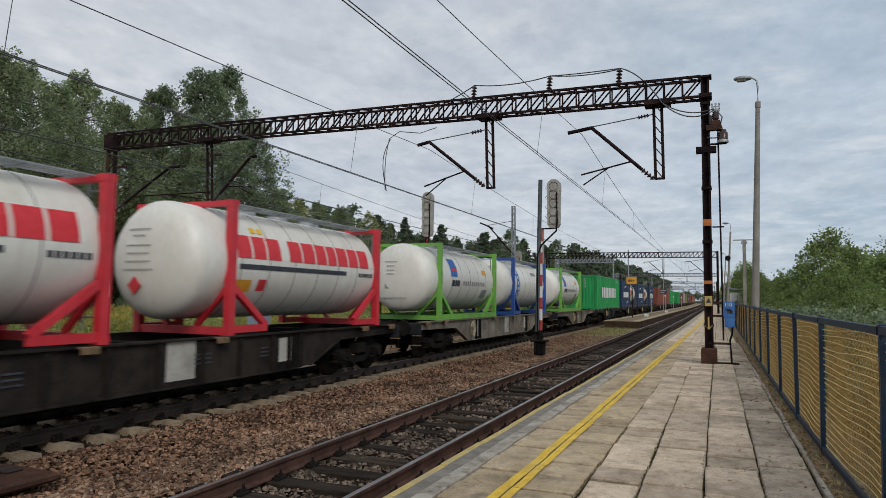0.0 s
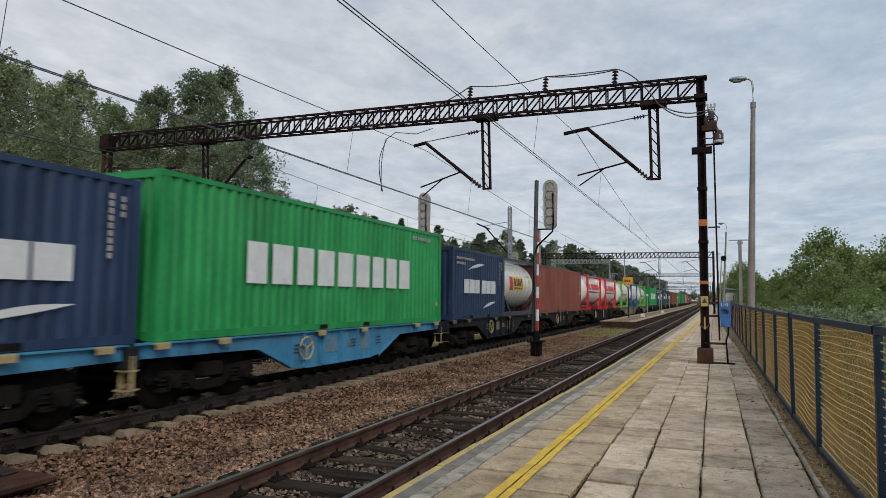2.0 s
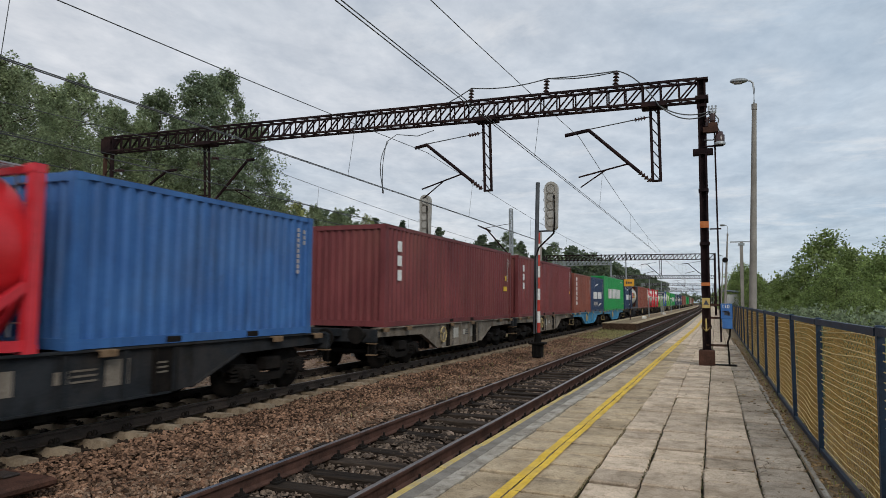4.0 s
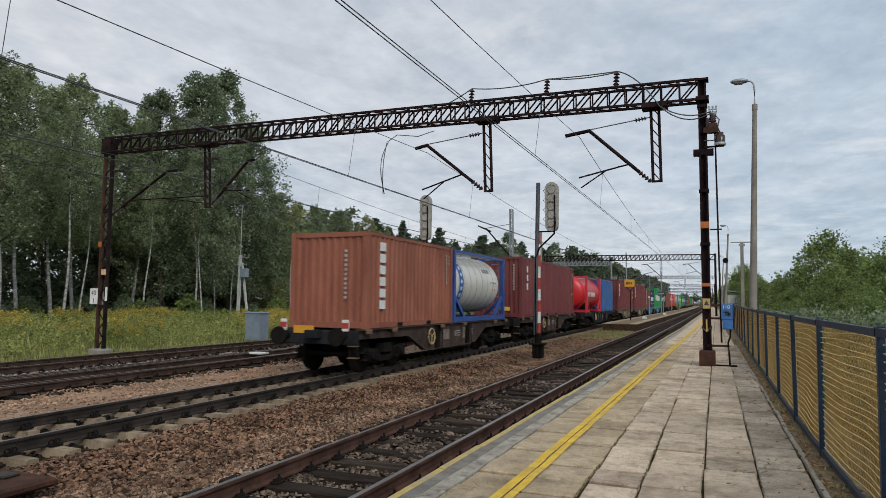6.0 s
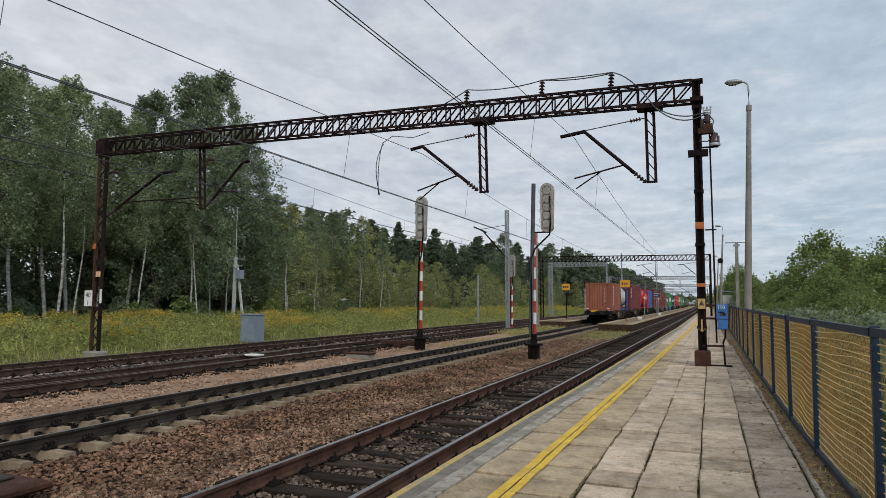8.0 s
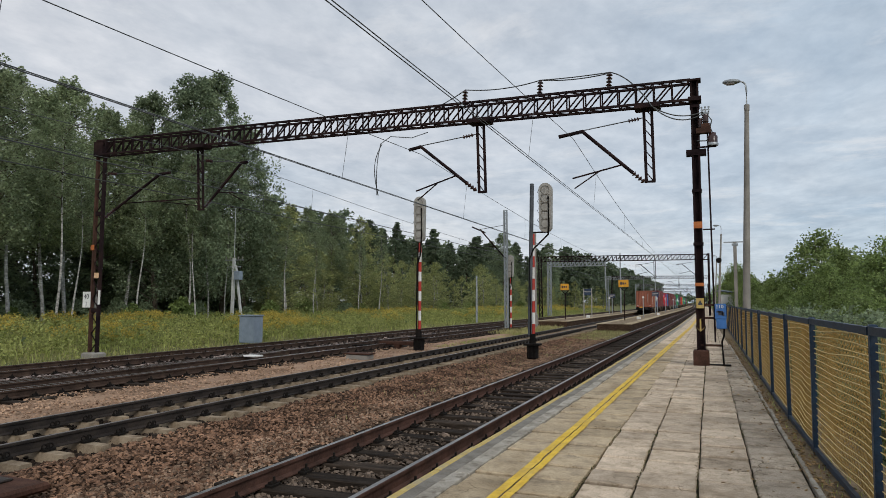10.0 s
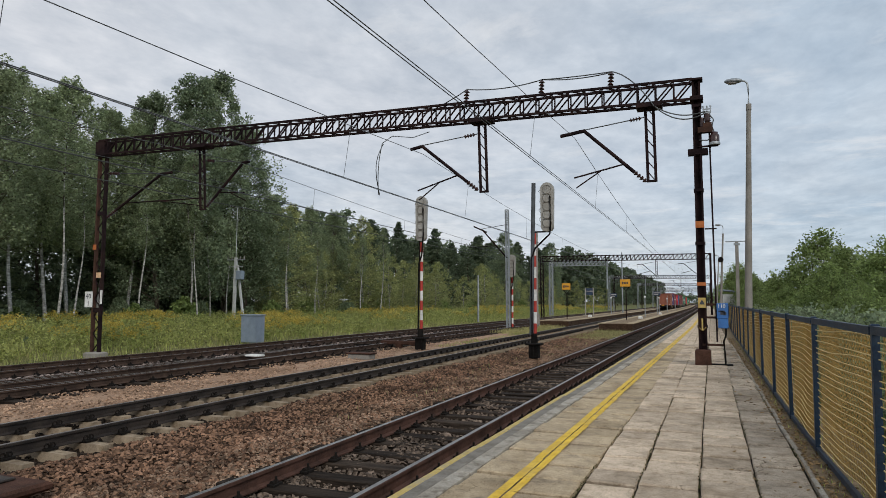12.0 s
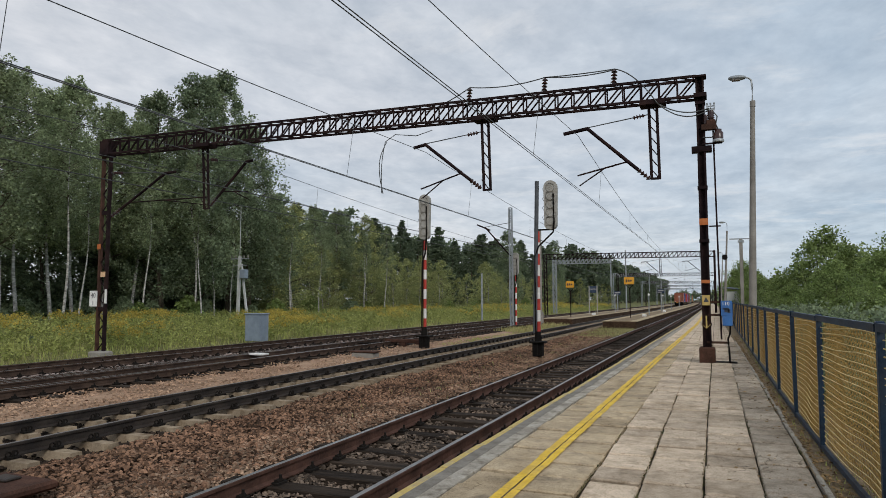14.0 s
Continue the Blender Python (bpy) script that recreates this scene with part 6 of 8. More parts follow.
def build_train():
    bogie_meshes()
    cars = []      # (thing, place of its rear end at the start, height over the rail)

    def load(pair):
        cars.append((pair[0], pair[1], FLOOR))

    def wag(pair):
        cars.append((pair[0], pair[1], 0.0))
    T20, T40 = 6.058, 12.192
    tri = side_column(M["letter_white"], 0.14, 0.86, 6, (0.34, 0.24), 0.08)
    tex = side_column(M["letter_white"], 0.075, 0.80, 3, (0.27, 0.31), 0.11)
    # tail wagon
    wag(wagon(13.2, M["wagon_brown"], "grimy brown last wagon with orange marker plates", -124.7))
    tail = cars[-1][0]
    t = Mesh(); t.box((-0.35, -0.075, FLOOR - 0.02), (0.62, 0.02, 0.20), bevel=0.004)
    part("marker_plate", t, M["sign_orange"], tail, "orange marker plate")
    for x in (-0.95, 0.95):
        t = Mesh(); t.box((x, -0.12, FLOOR + 0.10), (0.19, 0.03, 0.30), bevel=0.01)
        part("tail_board", t, M["white_paint"], tail, "white tail board")
        t = Mesh(); t.box((x, -0.139, FLOOR + 0.10), (0.19, 0.006, 0.14))
        part("tail_board_stripe", t, M["red_paint"], tail, "red stripe")
    load(container(T20, 2.6, M["brown_pale"], "faded brick-red twenty-foot container with pale upright lettering", -124.2, (tri, small_marks, end_column(M["letter_faint"], 0.55, 0.80, 11, (0.09, 0.07), 0.055))))
    load(tank_container(-118.05, M["blue_frame"], "white tank in a full blue box frame", kind="full", over=0, marks=bluetank))
    wag(wagon(13.2, M["wagon_brown"], "grimy brown flat wagon carrying a container", -110.0))
    load(container(T40, 2.9, M["maroon"], "maroon forty-foot container with white lettering", -109.4, (tex, small_marks, yellow_label(0.955, 0.42), end_column(M["letter_faint"], 0.80, 0.86, 10, (0.08, 0.08), 0.05), end_plate(M["sign_yellow"], 0.35, 0.40, (0.5, 0.18)))))
    wag(wagon(14.6, M["wagon_dark"], "dark grey flat wagon carrying a red tank", -94.0))
    load(tank_container(-92.6, M["red_frame"], "glossy red tank in a red frame", shell=M["red_tank"], marks=redtank))
    load(container(T20, 2.6, M["blue"], "plain mid-blue twenty-foot container", -86.3, (small_marks,)))
    wag(wagon(13.0, M["wagon_grey"], "weathered taupe flat wagon carrying containers", -77.3))
    load(container(T40, 2.9, M["maroon"], "maroon forty-foot container with yellow labels", -76.8, (tex, small_marks, yellow_label(0.93, 0.44, 0.5, 0.2), yellow_label(0.935, 0.60, 0.22, 0.2))))
    wag(wagon(12.7, M["wagon_grey"], "weathered taupe flat wagon carrying containers", -64.0))
    load(container(T40, 2.9, M["maroon"], "maroon forty-foot container with white lettering", -63.6, (tex, small_marks, yellow_label(0.955, 0.45), end_column(M["letter_faint"], 0.2, 0.86, 10, (0.08, 0.08), 0.05), end_plate(M["sign_yellow"], 0.5, 0.40, (0.5, 0.18)))))
    wag(wagon(12.6, M["wagon_blue"], "bright blue container wagon with yellow steps", -51.2))
    load(container(T20, 2.6, M["brown"], "rust-brown twenty-foot container with pale upright lettering", -50.66, (tri, small_marks, end_column(M["letter_faint"], -0.2, 0.80, 11, (0.09, 0.07), 0.055))))
    load(container(T20, 2.6, M["navy"], "navy twenty-foot container with white markings", -44.66, (cma_eco,)))
    wag(wagon(12.6, M["wagon_blue"], "bright blue container wagon with yellow steps", -38.7))
    big = side_text(M["letter_white"], 0.49, 0.50, (0.62, 0.70, 0.62, 0.70, 0.70, 0.68, 0.62, 0.62, 0.68), 0.84, 0.19)
    regs = side_text(M["letter_faint"], 0.87, 0.90, (0.09,) * 8, 0.11, 0.085)
    load(container(T40, 2.9, M["green"], "bright green forty-foot container with large white lettering", -38.30, (big, regs, yellow_label(0.97, 0.20, 0.10, 0.13), end_column(M["letter_faint"], -0.5, 0.9, 1, (0.5, 0.13), 0.1))))
    wag(wagon(12.5, M["wagon_dark"], "dark slate-grey flat wagon carrying two units", -25.7))
    load(container(T20, 2.6, M["navy"], "navy twenty-foot container with white markings", -25.25, (cma_top,)))
    load(tank_container(-19.3, M["grey_frame"], "white tank in a dark box frame with an amber panel", kind="full", over=0, marks=stolt))
    wag(wagon(12.7, M["wagon_dark"], "black flat wagon under a brown container", -13.6))
    load(container(T40, 2.6, M["brown"], "plain rust-brown corrugated forty-foot container", -13.5, (small_marks, yellow_label(0.03, 0.18), yellow_label(0.95, 0.45, 0.22, 0.22), yellow_label(0.95, 0.62))))
    wag(wagon(17.4, M["wagon_black"], "grimy blackened container wagon with pale plates", -0.4))
    load(tank_container(1.3, M["red_frame"], "white tank in a bright red frame", marks=hartogh))
    load(tank_container(9.75, M["red_frame"], "white tank in a bright red frame", marks=hartogh))
    wag(wagon(17.4, M["wagon_grey"], "weathered taupe flat wagon carrying containers", 18.2))
    load(tank_container(19.8, M["green_frame"], "white foodstuff tank in a lime green frame", marks=foodtank))
    load(tank_container(28.2, M["blue_frame"], "white tank in a blue frame", marks=bluetank))
    wag(wagon(12.4, M["wagon_grey"], "weathered taupe flat wagon carrying containers", 36.6))
    load(tank_container(37.8, M["green_frame"], "white foodstuff tank in a lime green frame", marks=foodtank))
    wag(wagon(12.9, M["wagon_dark"], "dark grimy flat container wagon of steel", 49.6))
    load(container(T40, 2.6, M["green"], "bright green forty-foot container with large white lettering", 50.0, (big, regs, end_column(M["letter_faint"], 0.3, 0.9, 6, (0.1, 0.08), 0.05), yellow_label(0.35, 0.22))))
    # the front half of the train
    y = 63.4
    for kind in ("nt", "nt", "nx", "b", "b", "g", "x", "g", "m", "gr", "t", "m", "n", "b", "x", "m", "t", "g", "m", "b", "gr"):
        wag(wagon(12.5, M["wagon_dark"], "dark grimy flat container wagon of steel", y))
        if kind[0] == "n":
            load(container(T20, 2.6, M["navy"], "navy twenty-foot container with white markings", y + 0.3, (cma_marks,)))
            if kind == "nt":
                load(tank_container(y + 6.4, M["grey_frame"], "white tank in a dark box frame", kind="full", over=0, marks=stolt))
        elif kind == "t":
            load(tank_container(y + 0.4, M["red_frame"], "white tank in a bright red frame", kind="full", over=0))
            load(tank_container(y + 6.4, M["green_frame"], "white tank in a lime green frame", kind="full", over=0))
        elif kind == "g" or kind == "b" or kind == "m" or kind == "gr":
            p = {"g": "green", "b": "brown", "m": "maroon", "gr": "grey_box"}[kind]
            load(container(T40, 2.6, M[p], {"g": "green", "b": "rust-brown", "m": "maroon", "gr": "pale grey"}[kind] + " corrugated steel forty-foot container", y + 0.2, (small_marks,)))
        y += 13.3
    return cars


def swing(y):
    return K * bend(y / K)


def true_size(train):
    """Brings the still place from plan units to metres."""
    own = {o for ob, _, _ in train for o in (ob, *ob.children_recursive)} | {cam, sun}
    done = set()
    for o in bpy.data.objects:
        if o in own:
            continue
        o.location = o.location * K
        if o.type == "MESH" and o.data.name not in done:
            done.add(o.data.name)
            o.data.transform(Matrix.Scale(K, 4))


def motions():
    for ob, s, h in CARS:
        rows = []
        for k in range(15):
            t = float(k)
            y = 1.017 * s + SPEED * t
            turn = math.degrees(math.atan2(-(swing(y + 6) - swing(y - 6)), 12.0)) if y > 100 else 0.0
            rows.append((t, pose(TAXIS + swing(y), y, RAIL * K + h, 0, 0, turn)))
        walk(ob, rows)
# ---------------------------------------------------------------- fence, lamps, signals, boards


def fence_x(y):
    return 0.90 + 0.0021 * max(0.0, 12.0 - max(y, 3.0)) ** 2 + bend(y)


def build_fence():
    f = thing("fence", "blue steel fence filled with yellow wire netting", "fence", kind="structure")
    ys = [-10.2, -8.0, -5.8, -3.6, -1.4, 0.9, 3.05, 5.2, 7.60, 9.62, 11.95, 14.6, 17.3, 20.0] + [20.0 + 2.7 * k for k in range(1, 30)]
    rnd = random.Random(21)
    for i, y in enumerate(ys):
        x = fence_x(y)
        p = Mesh(); p.box((0, 0, 0.61), (0.046, 0.050, 1.44), bevel=0.007); p.box((0, 0, 1.335), (0.054, 0.058, 0.022), bevel=0.007)
        part("post", p, M["fence"], f, at=pose(x, y, 0, rnd.uniform(-0.6, 0.6), rnd.uniform(-0.8, 0.8), 0))
        if i == len(ys) - 1:
            break
        y2 = ys[i + 1]
        x2 = fence_x(y2)
        r = Mesh(); r.bar((x, y + 0.03, 1.30), (x2, y2 - 0.03, 1.305), 0.042, 0.056)
        part("top_rail", r, M["fence"], f)
        r = Mesh(); r.bar((x, y + 0.03, 0.03), (x2, y2 - 0.03, 0.03), 0.035, 0.05)
        part("bottom_rail", r, M["fence"], f)
        amp = [rnd.uniform(-0.03, 0.03) for _ in range(3)]
        bulge = lambda t, u: math.sin(math.pi * t) * (0.02 + amp[0] * math.sin(3 * t + 4 * u) + amp[1] * math.sin(9 * t + amp[2] * 60) * 0.5)
        spot = lambda t, u, off: (x + (x2 - x) * t + off + bulge(t, u), y + 0.04 + (y2 - y - 0.08) * t, 0.06 + 1.20 * u)
        if not 0 < y < 36:
            n, h = 8, 5
            vs = [spot(q / n, b / h, 0.045) for q in range(n + 1) for b in range(h + 1)]
            quads = [(q * (h + 1) + b, q * (h + 1) + b + 1, (q + 1) * (h + 1) + b + 1, (q + 1) * (h + 1) + b) for q in range(n) for b in range(h)]
            net = Mesh(); net.add(vs, quads, True)
            net.add([(px + 0.012, py, pz) for px, py, pz in vs], [tuple(reversed(q)) for q in quads], True)
            part("netting", net, M["reed"], f, "yellow-brown woven netting")
            continue
        # wavy line wires
        wires = 20 if y < 19 else 12
        for k in range(wires):
            u = (k + 0.6) / wires
            w = Mesh()
            ph, dip = rnd.uniform(0, 6), rnd.uniform(0.004, 0.014)
            steps = 14 if y < 15 else 7
            pts = []
            for q in range(steps + 1):
                t = q / steps
                px, py, pz = spot(t, u, 0.018)
                pts.append((px, py, pz + dip * math.sin(5.5 * t + ph) - 0.035 * math.sin(math.pi * t) * (1 - u) + 0.016 * math.sin(4 * t + 60 * amp[0])))
            w.path(pts, 0.0052 if y < 15 else 0.007, 4)
            part("wire", w, M["mesh_wire"], f)
        # the slanting strands of the yellow netting, open between
        d = Mesh()
        near = y < 12
        cnt, seg = (50, 8) if near else (40, 4)
        lean = 0.36
        for sgn in (-1, 1):
            for k in range(-int(lean * cnt), cnt):
                t0 = (k + rnd.uniform(-0.15, 0.15)) / cnt
                pts = []
                for q in range(seg + 1):
                    u = q / seg
                    t = t0 + (u if sgn > 0 else 1 - u) * lean
                    if 0.0 <= t <= 1.0:
                        pts.append(spot(t, u, 0.032 + 0.006 * sgn))
                if len(pts) > 1:
                    d.path(pts, 0.0027 if near else 0.0048, 3)
        part("netting", d, M["netting"], f, "open yellow wire netting")["kind"] = "stuff"


def build_lamp():
    l = thing("platform_lamp", "tall concrete lamp post with a curved arm and grey lantern", "street lamp", group="platform lamps")
    p = Mesh(); p.tube((0, 0, -0.6), (0.30, 0, 9.0), 0.155, 0.085, n=14); p.tube((0.30, 0, 8.95), (0.305, 0, 9.18), 0.10, 0.10, n=12)
    part("pole", p, M["conc"], l)
    a = Mesh(); a.path([(0.30, 0, 9.2), (0.31, 0, 9.75), (0.28, 0, 10.02), (0.18, 0, 10.12), (0.05, 0, 10.15)], 0.035, 8)
    part("arm", a, M["galv"], l)
    h = Mesh()
    h.lathe([(0.01, 0), (0.10, 0.05), (0.165, 0.22), (0.17, 0.40), (0.13, 0.58), (0.05, 0.66)], pose(0.12, 0, 10.15, 0, -88, 0) @ Matrix.Diagonal((0.62, 1, 1, 1)), 16)
    lantern = part("lantern", h, M["galv"], l)
    g = Mesh(); g.lathe([(0.01, 0), (0.12, 0.04), (0.12, 0.30), (0.01, 0.36)], pose(-0.08, 0, 10.08, 0, -88, 0) @ Matrix.Diagonal((0.45, 1, 1, 1)), 14)
    part("glass_bowl", g, M["letter_faint"], lantern, "pale unlit lamp bowl")
    l.matrix_basis = pose(1.24, 27.7, 0)
    for x, y in ((0.86, 80), (0.86, 132), (0.9, 184)):
        copy_thing(l, pose(x + bend(y), y, 0, 0, 1.4, 0))
    s = thing("loudspeaker", "round dark loudspeaker fixed to a lamp post", "loudspeaker")
    m = Mesh(); m.lathe([(0.30, 0), (0.26, 0.10), (0.12, 0.35), (0.10, 0.5)], pose(1.06, 79.6, 6.2, -90, 0, 0), 16); m.tube((1.06, 79.9, 6.2), (1.06, 80.2, 6.2), 0.05, n=6)
    part("horn", m, M["iron"], s)
    t = thing("concrete_post", "old concrete line post with a steel crossbar", "post")
    m = Mesh(); m.bar((1.12, 33, -0.5), (1.14, 33, 4.25), 0.18, 0.14)
    part("shaft", m, M["conc"], t)
    m = Mesh(); m.box((1.14, 33, 4.27), (0.95, 0.06, 0.05)); m.box((1.14, 33, 4.15), (0.26, 0.2, 0.1))
    part("crossbar", m, M["galv"], t)


def signal(x, y, z0, z_head, top, head_dx, label, base=True, pole=True):
    s = thing("signal", label, "railway signal", group="signals")
    zb = z0
    if base:
        b = Mesh(); b.box((x, y, z0 + 0.22), (0.34, 0.34, 0.5), bevel=0.02); b.box((x, y, z0 + 0.47), (0.56, 0.5, 0.07), bevel=0.01)
        for o in (-0.13, 0.0, 0.13):
            b.box((x + o, y - 0.18, z0 + 0.22), (0.04, 0.04, 0.46))
        b.tube((x, y, z0 + 0.5), (x, y, z0 + 0.85), 0.13, 0.10, n=12)
        part("base", b, M["iron"], s, "black cast base")
        zb = z0 + 0.8
    n = 9
    h = (z_head - zb) / n
    for k in range(n):
        p = Mesh(); p.tube((x + 0.03, y, zb + h * k), (x + 0.03, y, zb + h * (k + 1)), 0.068, n=12, caps=False)
        part("post_band", p, M["red_paint" if k % 2 == 0 else "white_paint"], s, "red band" if k % 2 == 0 else "white band")
    if pole:
        p = Mesh(); p.tube((x - 0.09, y - 0.05, zb), (x + (0.03 if head_dx else -0.03), y - 0.05, top if head_dx else z_head), 0.075 if head_dx else 0.028, n=10)
        part("pole", p, M["pole_grey"] if head_dx else M["iron"], s)
    c = x + head_dx + 0.02
    hw, hh = 0.245, (top - z_head - 0.0)
    poly = []
    for k in range(9):
        a = math.pi * k / 8
        poly.append((hw * math.cos(a), top - hw + hw * math.sin(a)))
    for k in range(5):
        a = math.pi + math.pi * k / 4
        poly.append((hw * math.cos(a) * 0.9, z_head + 0.18 + 0.14 * math.sin(a)))
    m = Mesh(); m.prism([(a, b) for a, b in poly], -0.10, 0.10, pose(c, y, 0, 0, 0, 90))
    head = part("head", m, M["signal_back"], s, "weathered pale grey signal housing")
    for k in range(5):
        r = Mesh()
        zc = z_head + 0.36 + (hh - 0.62) * k / 4
        r.path([(c + 0.155 * math.cos(a), y - 0.115, zc + 0.155 * math.sin(a)) for a in [2 * math.pi * q / 18 for q in range(19)]], 0.008, 4)
        r.box((c, y - 0.105, zc - 0.17), (0.30, 0.02, 0.02))
        part("lamp_rim", r, M["kerb"], head, "grey circular lamp rim")
    w = Mesh()
    for k in range(4):
        zc = z_head + 0.5 + (hh - 0.8) * k / 3
        w.path([(c - hw, y, zc + 0.08), (c - hw - 0.07, y, zc), (c - hw, y, zc - 0.10)], 0.010, 4)
    part("bracket", w, M["iron"], s)["kind"] = "stuff"
    cb = Mesh()
    cb.path([(c + 0.12, y - 0.13, top - 0.5), (c + 0.14, y - 0.13, z_head + 0.3), (c + 0.10, y - 0.10, z_head - 0.05), (x + 0.08, y - 0.1, z_head - 0.55), (x - 0.05, y - 0.1, z_head - 0.9), (x - 0.06, y - 0.1, zb)], 0.032, 6)
    cb.box((x + head_dx / 2, y, z_head + 0.05), (abs(head_dx) + 0.2, 0.06, 0.05))
    part("cable", cb, M["iron"], s, "black cable conduit")


def build_trackside():
    signal(-5.92, 23.2, -0.5, 3.95, 5.78, 0.50, "tall red and white banded signal with a pale oval head")
    signal(-11.24, 25.1, -0.5, 3.95, 5.90, 0.0, "red and white banded signal with a rounded pale head")
    signal(-13.25, 45.6, -0.5, 3.2, 4.85, 0.0, "smaller banded signal beside a lattice mast", base=False)
    # masts of the far tracks
    m = thing("catenary_mast", "slim lattice mast with a long bracket arm", "mast")
    t = Mesh(); lattice(t, (-13.38, 45.2, 8.07), (-13.30, 45.2, -0.5), 0.20, 0.22, 22, 0.055, 0.03, up=Vector((1, 0, 0)))
    part("lattice_post", t, M["galv"], m)
    t = Mesh(); t.tube((-13.5, 45.2, 4.6), (-15.4, 45.2, 6.75), 0.05, n=8); t.tube((-15.0, 45.2, 6.5), (-16.0, 45.2, 6.95), 0.05, n=8); t.tube((-15.4, 45.2, 6.75), (-13.5, 45.2, 7.0), 0.02, n=6); t.tube((-14.3, 45.2, 5.5), (-16.4, 45.2, 5.4), 0.025, n=6)
    part("bracket_arm", t, M["mast"], m)
    c = thing("concrete_mast", "plain grey concrete mast beside the tracks", "mast")
    t = Mesh(); t.tube((-12.6, 50, -0.5), (-12.55, 50, 6.9), 0.19, 0.13, n=12); t.box((-12.6, 50, 0.1), (0.5, 0.4, 0.9), bevel=0.03)
    part("shaft", t, M["conc"], c)
    for x, y, h in ((-11.8, 97, 8.6), (-11.6, 160, 8.6), (-20.8, 60, 4.0)):
        q = thing("thin_pole", "slender grey steel pole by the line", "pole", group="thin poles")
        t = Mesh(); t.tube((x, y, -0.5), (x, y, h), 0.11, 0.08, n=8)
        part("shaft", t, M["galv"], q)
    # equipment cabinet
    k = thing("equipment_cabinet", "blue-grey trackside equipment cabinet", "cabinet")
    t = Mesh(); t.box((-19.85, 25.2, 0.18), (0.86, 0.6, 1.24), bevel=0.02); body = part("body", t, M["cabinet"], k)
    t = Mesh(); t.box((-19.85, 25.2, 0.82), (0.94, 0.68, 0.06), bevel=0.015); part("lid", t, M["cabinet"], k)
    t = Mesh(); t.box((-19.64, 24.895, 0.18), (0.40, 0.02, 1.06)); part("door", t, M["cabinet"], body)
    # kilometre plate on the far mast
    k = thing("kilometre_plate", "white kilometre plate with black numbers on the mast", "sign")
    t = Mesh(); t.box((-20.52, GY - 0.12, 1.52), (0.37, 0.015, 0.56), bevel=0.01); part("plate", t, M["white_paint"], k)
    for txt, z in (("40", 1.63), ("1", 1.36)):
        letters("number", txt, 0.24, (-20.52, GY - 0.132, z), M["letter_dark"], k)
    t = Mesh(); t.box((-19.97, GY - 0.08, 1.60), (0.10, 0.015, 0.5), bevel=0.01); part("plate", t, M["white_paint"], k)
    # point machine, cable covers and the loose board
    k = thing("point_machine", "rusty point machine with its rods beside the turnout", "point machine")
    t = Mesh(); t.box((-12.65, 25.9, -0.30), (1.55, 0.26, 0.15), bevel=0.02); t.box((-12.6, 25.9, -0.46), (0.26, 0.24, 0.3), bevel=0.02); t.box((-11.75, 25.8, -0.32), (0.34, 0.3, 0.22), bevel=0.03); part("housing", t, M["mast_rust"], k)
    t = Mesh(); t.tube((-13.2, 25.3, -0.36), (-14.4, 25.3, -0.40), 0.03, n=6); t.tube((-13.2, 25.1, -0.36), (-14.4, 25.1, -0.40), 0.03, n=6); part("rod", t, M["iron"], k)
    k = thing("cable_pit_cover", "low rusty cover over a concrete cable pit", "cover")
    t = Mesh(); t.box((-11.5, 20.6, -0.47), (0.85, 0.45, 0.2), bevel=0.03); part("pit", t, M["conc"], k)
    t = Mesh(); t.box((-11.52, 20.6, -0.345), (1.0, 0.52, 0.05), bevel=0.015); part("lid", t, M["mast_rust"], k)
    k = thing("steel_cover", "dark rusty steel cover lying in the ballast", "cover")
    t = Mesh(); t.box((-6.92, 4.72, -0.46), (0.85, 0.62, 0.10), pose(0, 0, 0), bevel=0.03); part("plate", t, M["mast_rust"], k)
    t = Mesh(); t.box((-7.0, 4.8, -0.395), (0.26, 0.18, 0.03), bevel=0.01); part("handle_plate", t, M["rail_dark"], k)
    k = thing("white_plate", "small white plate between the turnout rails", "plate")
    t = Mesh(); t.box((-14.15, 18.1, -0.33), (0.55, 0.36, 0.06), bevel=0.015); part("plate", t, M["white_paint"], k)
    # utility pole at the wood's edge
    k = thing("utility_pole", "concrete utility pole with a transformer and crossarms", "utility pole")
    t = Mesh(); t.bar((-40.5, 47.5, -0.6), (-40.4, 47.5, 5.1), 0.22, 0.22); t.bar((-39.4, 47.5, -0.6), (-40.2, 47.5, 4.4), 0.16, 0.16); t.tube((-40.4, 47.5, 5.0), (-40.4, 47.5, 9.6), 0.03, n=6); part("shaft", t, M["pale_pole"], k)
    for z, w in ((4.9, 2.0), (4.3, 1.5), (3.3, 0.9)):
        t = Mesh(); t.box((-40.4, 47.5, z), (w, 0.08, 0.08))
        part("crossarm", t, M["galv"], k)
    t = Mesh(); t.box((-39.75, 47.3, 3.5), (0.55, 0.5, 0.8), bevel=0.04); part("transformer", t, M["cabinet"], k)
    k.matrix_basis = pose(0.95, 0, 0.25)
    for i in range(5):
        t = Mesh(); t.lathe([(0.02, 0), (0.07, 0.03), (0.04, 0.09), (0.07, 0.12), (0.04, 0.18), (0.06, 0.20), (0.02, 0.25)], pose(-41.3 + 0.45 * i, 47.5, 4.95), 10)
        part("insulator", t, M["conc"], k)


